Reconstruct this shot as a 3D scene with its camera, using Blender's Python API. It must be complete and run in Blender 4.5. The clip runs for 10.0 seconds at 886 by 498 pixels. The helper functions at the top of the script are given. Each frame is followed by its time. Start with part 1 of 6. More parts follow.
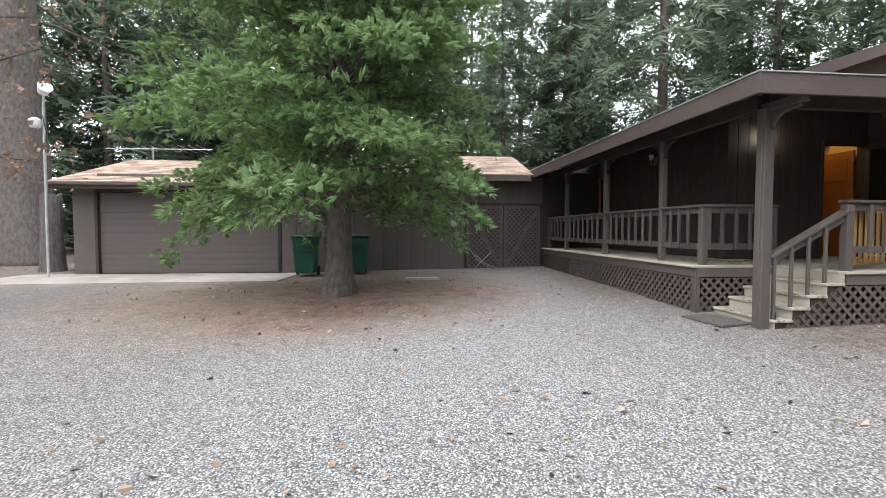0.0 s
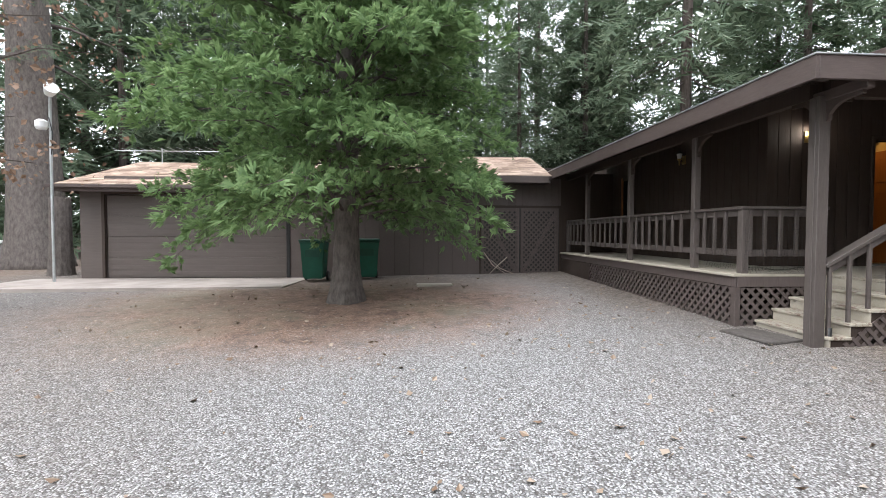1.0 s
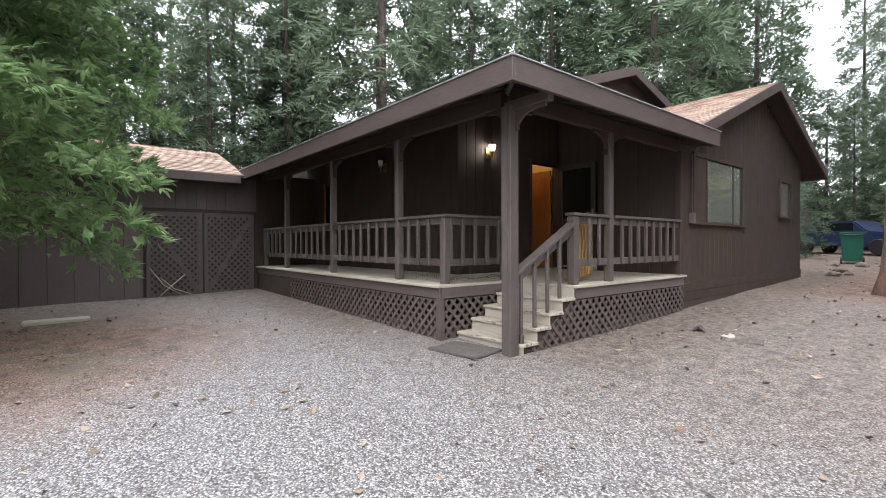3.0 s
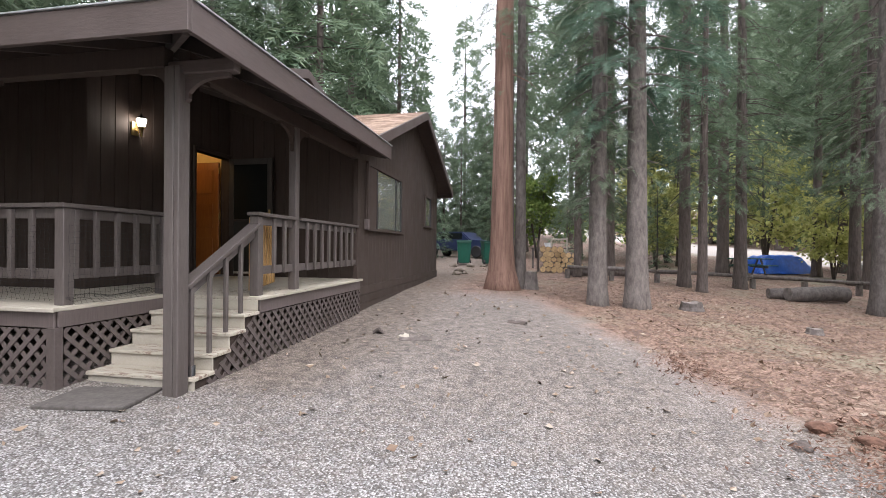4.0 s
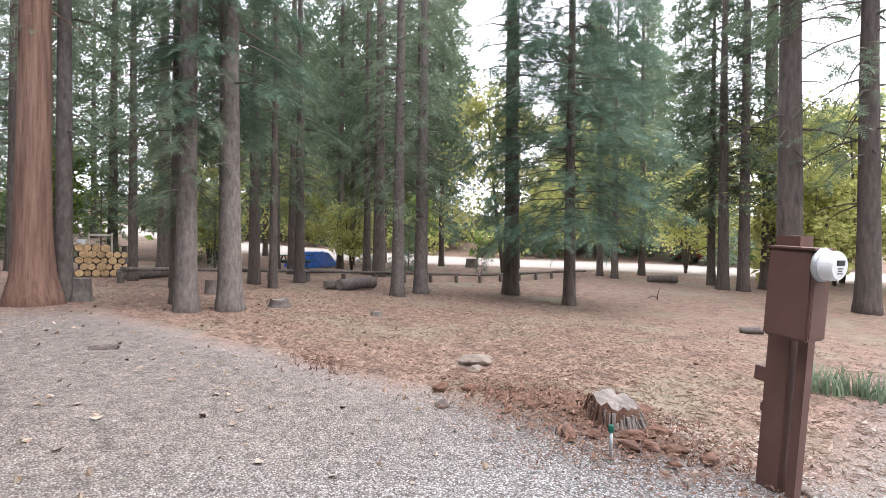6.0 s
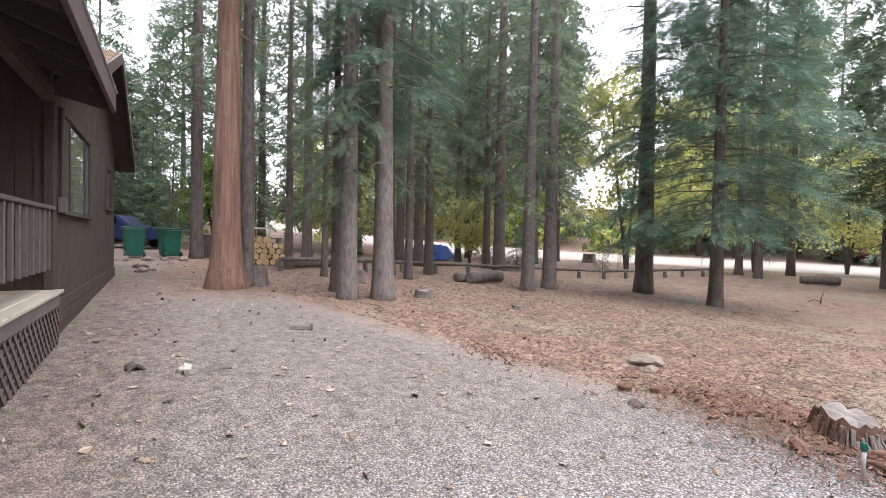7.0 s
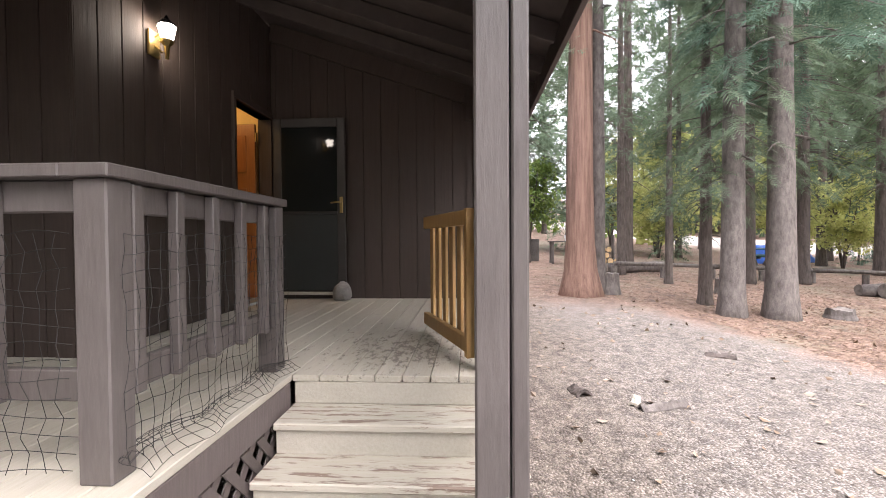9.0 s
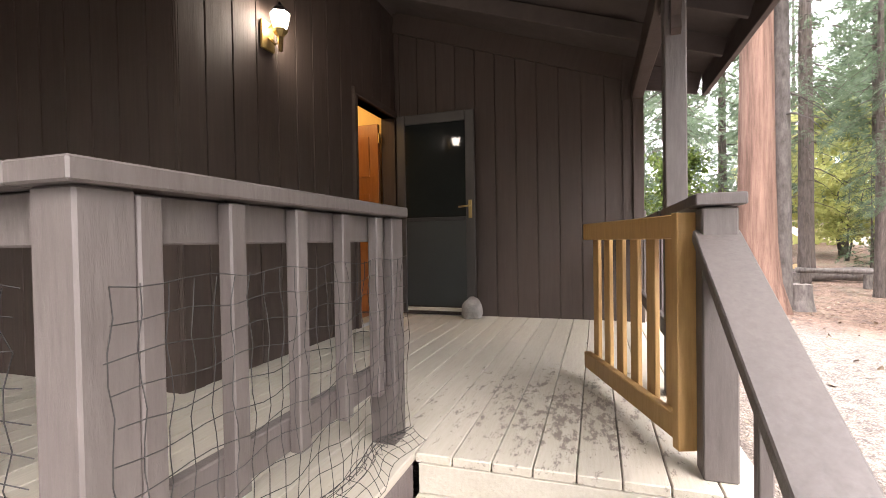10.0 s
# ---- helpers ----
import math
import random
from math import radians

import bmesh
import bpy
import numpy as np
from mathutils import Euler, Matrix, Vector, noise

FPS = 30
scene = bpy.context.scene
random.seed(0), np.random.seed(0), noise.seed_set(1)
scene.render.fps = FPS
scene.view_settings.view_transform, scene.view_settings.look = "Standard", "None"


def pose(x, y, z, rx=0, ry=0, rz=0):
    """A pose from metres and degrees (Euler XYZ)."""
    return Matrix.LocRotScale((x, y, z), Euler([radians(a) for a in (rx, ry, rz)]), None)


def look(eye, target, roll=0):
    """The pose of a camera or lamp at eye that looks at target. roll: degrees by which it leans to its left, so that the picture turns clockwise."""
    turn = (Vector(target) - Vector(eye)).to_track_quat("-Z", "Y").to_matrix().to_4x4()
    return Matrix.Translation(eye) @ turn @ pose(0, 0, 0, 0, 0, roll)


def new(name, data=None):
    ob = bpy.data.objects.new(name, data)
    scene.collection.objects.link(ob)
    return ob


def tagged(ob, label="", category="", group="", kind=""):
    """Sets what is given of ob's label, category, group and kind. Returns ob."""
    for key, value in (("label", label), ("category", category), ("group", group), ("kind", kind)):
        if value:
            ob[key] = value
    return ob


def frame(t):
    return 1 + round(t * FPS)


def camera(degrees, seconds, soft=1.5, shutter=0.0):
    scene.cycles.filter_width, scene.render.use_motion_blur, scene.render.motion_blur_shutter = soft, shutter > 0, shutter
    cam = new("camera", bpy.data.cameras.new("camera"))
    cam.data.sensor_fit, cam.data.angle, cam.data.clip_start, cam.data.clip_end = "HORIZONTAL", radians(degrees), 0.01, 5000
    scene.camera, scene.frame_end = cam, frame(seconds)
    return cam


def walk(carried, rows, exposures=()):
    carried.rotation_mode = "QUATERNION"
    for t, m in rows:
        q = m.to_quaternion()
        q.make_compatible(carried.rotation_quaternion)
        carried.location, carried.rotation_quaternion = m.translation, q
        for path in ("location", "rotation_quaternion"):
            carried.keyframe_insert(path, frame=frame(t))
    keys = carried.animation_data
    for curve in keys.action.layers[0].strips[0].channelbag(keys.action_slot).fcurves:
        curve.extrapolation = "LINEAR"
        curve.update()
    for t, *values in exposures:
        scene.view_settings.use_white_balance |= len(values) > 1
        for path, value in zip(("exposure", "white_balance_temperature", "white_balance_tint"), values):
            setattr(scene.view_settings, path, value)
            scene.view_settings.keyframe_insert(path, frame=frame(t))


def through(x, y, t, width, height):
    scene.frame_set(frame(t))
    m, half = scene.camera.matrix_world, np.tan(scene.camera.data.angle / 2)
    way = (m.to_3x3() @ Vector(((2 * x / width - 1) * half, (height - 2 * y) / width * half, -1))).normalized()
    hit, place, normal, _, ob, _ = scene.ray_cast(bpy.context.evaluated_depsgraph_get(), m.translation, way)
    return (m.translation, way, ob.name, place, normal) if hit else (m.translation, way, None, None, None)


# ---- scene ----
cam = camera(87.2, 10.0, soft=0.75)
METRES, EYE, TILT, LEAN, TURN = 7.246, 1.5, 0.0, 0.0, -6.1
ROWS = [
    (0.0, 0.0, 0.0, 0.0, 0.0, -2.28, -0.11),
    (0.5, -0.002, 0.033, 0.0036, 1.66, -2.17, -0.43),
    (1.0, 0.0061, 0.074, 0.0033, 1.89, -1.94, -0.14),
    (1.5, 0.0197, 0.1186, 0.0069, -0.34, -1.57, -0.01),
    (2.0, 0.0296, 0.1644, 0.0037, -7.02, -1.21, -0.34),
    (2.2, 0.0385, 0.1837, 0.0031, -10.72, -1.03, -0.48),
    (3.3, 0.0944, 0.2908, 0.0011, -44.03, -0.66, 0.08),
    (3.5, 0.104, 0.3093, 0.0011, -51.99, -0.63, -0.26),
    (4.0, 0.1224, 0.3469, 0.004, -73.26, -0.14, -0.5),
    (4.5, 0.143, 0.3767, 0.0068, -94.64, 0.08, -0.06),
    (5.0, 0.1531, 0.4085, 0.009, -114.53, 0.57, 0.22),
    (5.2, 0.1585, 0.4257, 0.0101, -119.33, 0.67, 0.16),
    (6.3, 0.1901, 0.5267, 0.0162, -127.3, -0.3, -0.64),
    (6.5, 0.1972, 0.5462, 0.017, -124.99, -0.58, -0.79),
    (7.0, 0.2278, 0.6048, 0.0157, -114.43, -1.13, -1.06),
    (7.5, 0.259, 0.6554, 0.0164, -105.31, -1.43, -0.53),
    (8.0, 0.2972, 0.7003, 0.0222, -97.42, -1.75, -0.12),
    (8.5, 0.3321, 0.7473, 0.0226, -88.62, -1.43, 0.03),
    (9.0, 0.371, 0.7864, 0.0247, -80.63, -1.25, 0.36),
    (9.5, 0.4209, 0.8117, 0.0317, -73.64, -1.32, 0.93),
    (10.0, 0.4686, 0.8342, 0.0359, -65.68, -1.01, 0.93),
]
walk(cam, [(t, pose(0, 0, EYE, TILT, LEAN, TURN) @ pose(METRES * x, METRES * y, METRES * z, 90 + pitch, roll, yaw)) for t, x, y, z, yaw, pitch, roll in ROWS],
     exposures=[(0.0, 1.02, 6370, 10), (2.0, 1.05, 6360, 12), (4.0, 1.14, 6380, 15), (7.0, 1.18, 6420, 16), (8.0, 1.26, 6450, 17), (9.0, 1.9, 6550, 17), (9.5, 2.25, 6650, 17), (10.0, 2.68, 6800, 17)])

# ---- light ----
world = bpy.data.worlds.new("overcast_sky")
scene.world = world
world.use_nodes = True
wn, wl = world.node_tree.nodes, world.node_tree.links
wn.clear()
sky = wn.new("ShaderNodeTexSky")
sky.sky_type, sky.sun_disc = "NISHITA", False
sky.sun_elevation, sky.sun_rotation = radians(57), radians(231)
sky.air_density, sky.dust_density = 1.0, 4.0
cloud = wn.new("ShaderNodeMixRGB")
cloud.inputs[0].default_value = 0.85
cloud.inputs[2].default_value = (9.2, 9.5, 10.0, 1)
wl.new(sky.outputs[0], cloud.inputs[1])
bg = wn.new("ShaderNodeBackground")
bg.inputs[1].default_value = 0.235
wl.new(cloud.outputs[0], bg.inputs[0])
wo = wn.new("ShaderNodeOutputWorld")
wl.new(bg.outputs[0], wo.inputs[0])

sun = new("sun", bpy.data.lights.new("sun", "SUN"))
sun.data.energy, sun.data.angle, sun.data.color = 1.2, radians(60), (1.0, 0.97, 0.92)
sun.matrix_world = look((0, 0, 30), (Vector((0, 0, 30)) + Vector((0.42, 0.34, -0.84))))


# ---- materials ----
def node_mat(name):
    m = bpy.data.materials.new(name)
    m.use_nodes = True
    n, l = m.node_tree.nodes, m.node_tree.links
    return m, n, l, n["Principled BSDF"]


def ramp(n, l, src, stops):
    r = n.new("ShaderNodeValToRGB")
    els = r.color_ramp.elements
    while len(els) < len(stops):
        els.new(0.5)
    for e, (p, c) in zip(els, stops):
        e.position, e.color = p, (*c, 1) if len(c) == 3 else c
    l.new(src, r.inputs[0])
    return r.outputs[0]


def mix(n, l, fac, a, b, kind="MIX"):
    k = n.new("ShaderNodeMixRGB")
    k.blend_type = kind
    for s, v in ((k.inputs[0], fac), (k.inputs[1], a), (k.inputs[2], b)):
        if isinstance(v, (int, float)):
            s.default_value = v
        elif isinstance(v, tuple):
            s.default_value = (*v, 1)
        else:
            l.new(v, s)
    return k.outputs[0]


def maths(n, l, op, a, b=0.0, clamp=False):
    k = n.new("ShaderNodeMath")
    k.operation, k.use_clamp = op, clamp
    for s, v in ((k.inputs[0], a), (k.inputs[1], b)):
        if isinstance(v, (int, float)):
            s.default_value = v
        else:
            l.new(v, s)
    return k.outputs[0]


def place(n, l, scale=(1, 1, 1), own=True):
    """Texture place: the thing's own axes shifted by its random number, or the world's."""
    mp = n.new("ShaderNodeMapping")
    mp.inputs["Scale"].default_value = scale
    if own:
        tc, oi = n.new("ShaderNodeTexCoord"), n.new("ShaderNodeObjectInfo")
        l.new(tc.outputs["Object"], mp.inputs[0])
        cx = n.new("ShaderNodeCombineXYZ")
        sc = maths(n, l, "MULTIPLY", oi.outputs["Random"], 37.0)
        for i in range(3):
            l.new(sc, cx.inputs[i])
        l.new(cx.outputs[0], mp.inputs["Location"])
    else:
        g = n.new("ShaderNodeNewGeometry")
        l.new(g.outputs["Position"], mp.inputs[0])
    return mp.outputs[0]


def noise_tex(n, l, vec, scale, detail=4.0, rough=0.6):
    t = n.new("ShaderNodeTexNoise")
    t.inputs["Scale"].default_value, t.inputs["Detail"].default_value, t.inputs["Roughness"].default_value = scale, detail, rough
    l.new(vec, t.inputs["Vector"])
    return t.outputs["Fac"]


def bump(n, l, p, height, dist, strength=0.6):
    b = n.new("ShaderNodeBump")
    b.inputs["Strength"].default_value, b.inputs["Distance"].default_value = strength, dist
    l.new(height, b.inputs["Height"])
    l.new(b.outputs[0], p.inputs["Normal"])


def tint(n, l, col, amount=0.18):
    """Shift the brightness of each piece a little by its own random number."""
    oi = n.new("ShaderNodeObjectInfo")
    v = maths(n, l, "MULTIPLY_ADD", oi.outputs["Random"], amount)
    v.node.inputs[2].default_value = 1 - amount / 2
    hs = n.new("ShaderNodeHueSaturation")
    l.new(v, hs.inputs["Value"])
    l.new(col, hs.inputs["Color"])
    return hs.outputs[0]


def wood(name, dark, light, grain=(18, 18, 1.2), rough=0.7, worn=None, amount=0.18, wear=0.62, scuff=None, along=(3, 9, 9)):
    """Painted or raw timber: long grain, blotches, and worn spots where worn is a colour."""
    m, n, l, p = node_mat(name)
    v = place(n, l, grain)
    g = noise_tex(n, l, v, 3.0, 6, 0.65)
    v2 = place(n, l)
    b = noise_tex(n, l, v2, 2.2, 3)
    col = ramp(n, l, mix(n, l, 0.45, g, b), ((0.3, dark), (0.7, light)))
    if worn:
        w = noise_tex(n, l, place(n, l, along), 2.0, 8, 0.75)
        f = ramp(n, l, w, ((wear, (0, 0, 0)), (wear + 0.05, (1, 1, 1))))
        if scuff:
            pw = place(n, l, own=False)
            ds = n.new("ShaderNodeVectorMath")
            ds.operation = "DISTANCE"
            l.new(pw, ds.inputs[0])
            ds.inputs[1].default_value = scuff[:3]
            mr = n.new("ShaderNodeMapRange")
            mr.inputs[1].default_value, mr.inputs[2].default_value, mr.inputs[3].default_value, mr.inputs[4].default_value = 0.0, scuff[3], 0.16, 0.0
            l.new(ds.outputs["Value"], mr.inputs[0])
            w2 = noise_tex(n, l, place(n, l, (4, 9, 9), own=False), 2.6, 9, 0.8)
            f2 = ramp(n, l, maths(n, l, "ADD", w2, mr.outputs[0]), ((0.63, (0, 0, 0)), (0.67, (0.85, 0.85, 0.85))))
            f = mix(n, l, 1.0, f, f2, "LIGHTEN")
        col = mix(n, l, f, col, worn)
    l.new(tint(n, l, col, amount), p.inputs["Base Color"])
    l.new(ramp(n, l, b, ((0.3, (rough - 0.1,) * 3), (0.7, (rough + 0.12,) * 3))), p.inputs["Roughness"])
    bump(n, l, p, g, 0.004, 0.5)
    return m


def plain(name, col, rough=0.5, metal=0.0, var=0.12, scale=6.0, bumpy=0.002):
    m, n, l, p = node_mat(name)
    f = noise_tex(n, l, place(n, l), scale, 5)
    lo, hi = tuple(c * (1 - var) for c in col), tuple(min(1, c * (1 + var)) for c in col)
    l.new(ramp(n, l, f, ((0.3, lo), (0.7, hi))), p.inputs["Base Color"])
    p.inputs["Roughness"].default_value, p.inputs["Metallic"].default_value = rough, metal
    if bumpy:
        bump(n, l, p, noise_tex(n, l, place(n, l), scale * 6, 4), bumpy, 0.4)
    return m


def glow(name, col, strength):
    m, n, l, p = node_mat(name)
    p.inputs["Base Color"].default_value = (*col, 1)
    p.inputs["Emission Color"].default_value = (*col, 1)
    p.inputs["Emission Strength"].default_value = strength
    return m


def bark(name, dark, light, furrow=(9, 9, 1.1), depth=0.03):
    m, n, l, p = node_mat(name)
    v = place(n, l, furrow)
    f = noise_tex(n, l, v, 1.6, 7, 0.7)
    s = noise_tex(n, l, place(n, l, (1, 1, 0.6)), 0.9, 3)
    col = ramp(n, l, f, ((0.33, dark), (0.5, tuple((a + b) / 2 for a, b in zip(dark, light))), (0.68, light)))
    col = mix(n, l, maths(n, l, "MULTIPLY", s, 0.35), col, tuple(c * 0.6 for c in light), "MIX")
    l.new(tint(n, l, col, 0.3), p.inputs["Base Color"])
    p.inputs["Roughness"].default_value = 0.92
    bump(n, l, p, f, depth, 0.9)
    return m


def leaves(name, dark, mid, light, through=0.25):
    """Foliage: each leaflet its own shade, in larger clumps of lighter and darker growth."""
    m, n, l, p = node_mat(name)
    g = n.new("ShaderNodeNewGeometry")
    c = noise_tex(n, l, place(n, l), 0.9, 3)
    f = mix(n, l, 0.55, g.outputs["Random Per Island"], c)
    col = ramp(n, l, f, ((0.2, dark), (0.5, mid), (0.8, light)))
    l.new(tint(n, l, col, 0.3), p.inputs["Base Color"])
    p.inputs["Roughness"].default_value = 0.6
    p.inputs["Specular IOR Level"].default_value = 0.25
    tr = n.new("ShaderNodeBsdfTranslucent")
    l.new(mix(n, l, 0.5, col, light), tr.inputs[0])
    ms = n.new("ShaderNodeMixShader")
    ms.inputs[0].default_value = through
    l.new(p.outputs[0], ms.inputs[1])
    l.new(tr.outputs[0], ms.inputs[2])
    l.new(ms.outputs[0], n["Material Output"].inputs[0])
    return m


SIDING = wood("dark_brown_siding", (0.031, 0.0205, 0.0158), (0.055, 0.037, 0.029), (14, 14, 0.8), 0.75, amount=0.1)
TRIM = wood("brown_trim_paint", (0.085, 0.066, 0.062), (0.135, 0.108, 0.102), (20, 20, 2), 0.6, amount=0.08)
FASCIA = wood("brown_fascia_paint", (0.062, 0.046, 0.042), (0.100, 0.076, 0.070), (3, 3, 18), 0.62, amount=0.08)
RAILP = wood("grey_brown_rail_paint", (0.066, 0.054, 0.050), (0.112, 0.094, 0.087), (20, 20, 3), 0.55, amount=0.1)
GARAGE = wood("garage_door_paint", (0.085, 0.068, 0.062), (0.115, 0.094, 0.086), (1, 1, 9), 0.5, amount=0.05)
DECK = wood("cream_deck_paint", (0.35, 0.315, 0.255), (0.45, 0.415, 0.35), (2, 22, 22), 0.55, (0.14, 0.115, 0.095), 0.1, 0.66, (6.15, 5.75, 1.0, 1.0))
DECKEDGE = wood("cream_edge_paint", (0.33, 0.30, 0.245), (0.43, 0.395, 0.335), (2, 22, 22), 0.6, amount=0.06)
TREAD = wood("worn_step_paint", (0.35, 0.315, 0.255), (0.45, 0.415, 0.35), (22, 2, 22), 0.6, (0.19, 0.135, 0.105), 0.1, 0.53, along=(13, 1.6, 9))
LATTICE = wood("lattice_paint", (0.070, 0.054, 0.050), (0.115, 0.092, 0.086), (12, 12, 12), 0.65, amount=0.15)
CEDAR = wood("cedar_gate_wood", (0.30, 0.165, 0.058), (0.50, 0.31, 0.125), (20, 20, 2), 0.55, amount=0.3)
DOORWOOD = wood("orange_stained_door", (0.22, 0.075, 0.018), (0.36, 0.14, 0.035), (20, 20, 1.5), 0.4, amount=0.05)
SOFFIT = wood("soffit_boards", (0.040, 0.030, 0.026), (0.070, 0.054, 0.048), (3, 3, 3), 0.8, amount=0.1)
GLASSDARK = plain("storm_door_glass", (0.012, 0.014, 0.014), 0.04, 0, 0.1, 3, 0)
SCREEN = plain("dark_insect_screen", (0.020, 0.023, 0.023), 0.45, 0, 0.1, 3, 0)
GLASSDARK.node_tree.nodes["Principled BSDF"].inputs["Specular IOR Level"].default_value = 0.2
STORM = plain("dark_brown_storm_door_paint", (0.030, 0.026, 0.024), 0.5, 0, 0.15)
BRASS = plain("aged_brass", (0.40, 0.29, 0.12), 0.4, 1.0, 0.2)
WHITEM = plain("white_metal", (0.72, 0.73, 0.73), 0.4, 0.0, 0.05)
STEEL = plain("galvanised_steel", (0.50, 0.52, 0.53), 0.5, 0.7, 0.15)
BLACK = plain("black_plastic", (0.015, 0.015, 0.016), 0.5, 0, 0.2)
BIN = plain("green_bin_plastic", (0.004, 0.085, 0.055), 0.45, 0, 0.12)
BIND = plain("dark_green_lid", (0.004, 0.060, 0.040), 0.45, 0, 0.12)
CONCRETE = plain("concrete", (0.34, 0.30, 0.275), 0.85, 0, 0.22, 1.5, 0.004)
STONE = plain("grey_stone", (0.22, 0.205, 0.19), 0.85, 0, 0.3, 8, 0.01)
DARKMAT = plain("dark_rubber_mat", (0.085, 0.076, 0.070), 0.9, 0, 0.3, 20, 0.004)
TARP = plain("blue_tarpaulin", (0.012, 0.09, 0.42), 0.4, 0, 0.25, 5, 0.01)
METERBOX = plain("brown_meter_box_paint", (0.115, 0.058, 0.046), 0.5, 0.0, 0.15, 5)
REDCAR = plain("red_car_paint", (0.22, 0.03, 0.035), 0.3, 0, 0.1)
CUTWOOD = plain("sawn_log_end", (0.52, 0.36, 0.19), 0.85, 0, 0.3, 14, 0.004)
TANROCK = plain("tan_field_stone", (0.19, 0.155, 0.128), 0.9, 0, 0.3, 7, 0.01)
GREYCUT = plain("weathered_stump_top", (0.175, 0.152, 0.138), 0.9, 0, 0.4, 9, 0.02)
ROT = plain("rotten_red_wood", (0.125, 0.066, 0.045), 0.95, 0, 0.45, 12, 0.02)
NET = plain("black_net_cord", (0.022, 0.020, 0.020), 0.7, 0, 0.1, 5, 0)
DARKROOM = plain("dark_room", (0.03, 0.025, 0.022), 0.9)
WARMWALL = plain("warm_room_wall", (0.70, 0.52, 0.24), 0.8, 0, 0.05)
LAMPGLASS = glow("lit_lamp_glass", (1.0, 0.93, 0.80), 14.0)
BARKRED = bark("red_cedar_bark", (0.085, 0.044, 0.032), (0.275, 0.165, 0.125), (8, 8, 0.5), 0.04)
BARKGREY = bark("grey_fir_bark", (0.060, 0.050, 0.045), (0.195, 0.168, 0.154), (8, 8, 3.4), 0.025)
BARKDARK = bark("dark_pine_bark", (0.045, 0.036, 0.032), (0.150, 0.120, 0.106), (9, 9, 1.8), 0.03)
FOLCEDAR = leaves("cedar_foliage", (0.062, 0.112, 0.047), (0.140, 0.230, 0.092), (0.260, 0.370, 0.170), 0.47)
FOLFIR = leaves("fir_foliage", (0.062, 0.096, 0.064), (0.132, 0.182, 0.118), (0.232, 0.290, 0.192), 0.4)
FOLDARK = leaves("dark_conifer_foliage", (0.045, 0.076, 0.050), (0.104, 0.152, 0.094), (0.185, 0.242, 0.148), 0.4)
FOLTEAL = leaves("blue_green_fir_foliage", (0.042, 0.078, 0.056), (0.088, 0.150, 0.106), (0.160, 0.240, 0.172), 0.35)
FOLYELLOW = leaves("yellowing_maple_leaves", (0.200, 0.245, 0.070), (0.400, 0.430, 0.145), (0.58, 0.56, 0.24), 0.58)
FOLLIME = leaves("light_green_leaves", (0.05, 0.10, 0.02), (0.13, 0.20, 0.045), (0.26, 0.32, 0.09), 0.4)
FOLRUST = leaves("rust_brown_leaves", (0.10, 0.06, 0.04), (0.24, 0.15, 0.10), (0.38, 0.26, 0.19), 0.3)
LITTER = leaves("fallen_leaves", (0.12, 0.075, 0.05), (0.24, 0.175, 0.125), (0.42, 0.355, 0.29), 0.0)

# shingles: courses of tabs with worn pale granules
SHINGLE, n, l, p = node_mat("pinkish_tan_shingles")
f = noise_tex(n, l, place(n, l, own=False), 14, 4)
g2 = n.new("ShaderNodeNewGeometry")
c = ramp(n, l, mix(n, l, 0.5, f, g2.outputs["Random Per Island"]), ((0.25, (0.26, 0.19, 0.15)), (0.75, (0.52, 0.40, 0.32))))
l.new(c, p.inputs["Base Color"])
p.inputs["Roughness"].default_value = 0.95
bump(n, l, p, noise_tex(n, l, place(n, l, own=False), 90, 3), 0.004)

# window glass: a clear pane, backed by a sheet coloured like its reflection
PANE, n, l, p = node_mat("window_glass")
p.inputs["Base Color"].default_value = (0.60, 0.62, 0.58, 1)
p.inputs["Roughness"].default_value = 0.03
p.inputs["IOR"].default_value = 1.5
p.inputs["Transmission Weight"].default_value = 0.85

# ground: pale crushed gravel, brown needle litter and bare tan dirt
GROUND, n, l, p = node_mat("gravel_and_needle_litter")
pos = place(n, l, own=False)
sep = n.new("ShaderNodeSeparateXYZ")
l.new(pos, sep.inputs[0])
X, Y = sep.outputs[0], sep.outputs[1]
wob = maths(n, l, "MULTIPLY", maths(n, l, "SUBTRACT", noise_tex(n, l, pos, 0.7, 6, 0.7), 0.5), 3.4)
vor = n.new("ShaderNodeTexVoronoi")
vor.inputs["Scale"].default_value = 74.0
l.new(pos, vor.inputs["Vector"])
stone = ramp(n, l, vor.outputs["Color"], ((0.12, (0.085, 0.083, 0.081)), (0.5, (0.265, 0.263, 0.263)), (0.9, (0.56, 0.562, 0.567))))
stone = mix(n, l, ramp(n, l, vor.outputs["Distance"], ((0.4, (0, 0, 0)), (0.8, (1, 1, 1)))), stone, (0.085, 0.077, 0.072))
needles = noise_tex(n, l, place(n, l, (60, 22, 20), own=False), 1.0, 6, 0.75)
duff = ramp(n, l, needles, ((0.38, (0.062, 0.034, 0.024)), (0.5, (0.200, 0.124, 0.092)), (0.62, (0.39, 0.270, 0.208))))
mott = noise_tex(n, l, pos, 3.2, 9, 0.78)
duff = mix(n, l, ramp(n, l, mott, ((0.40, (0.75, 0.75, 0.75)), (0.52, (0, 0, 0)))), duff, (0.075, 0.050, 0.038))
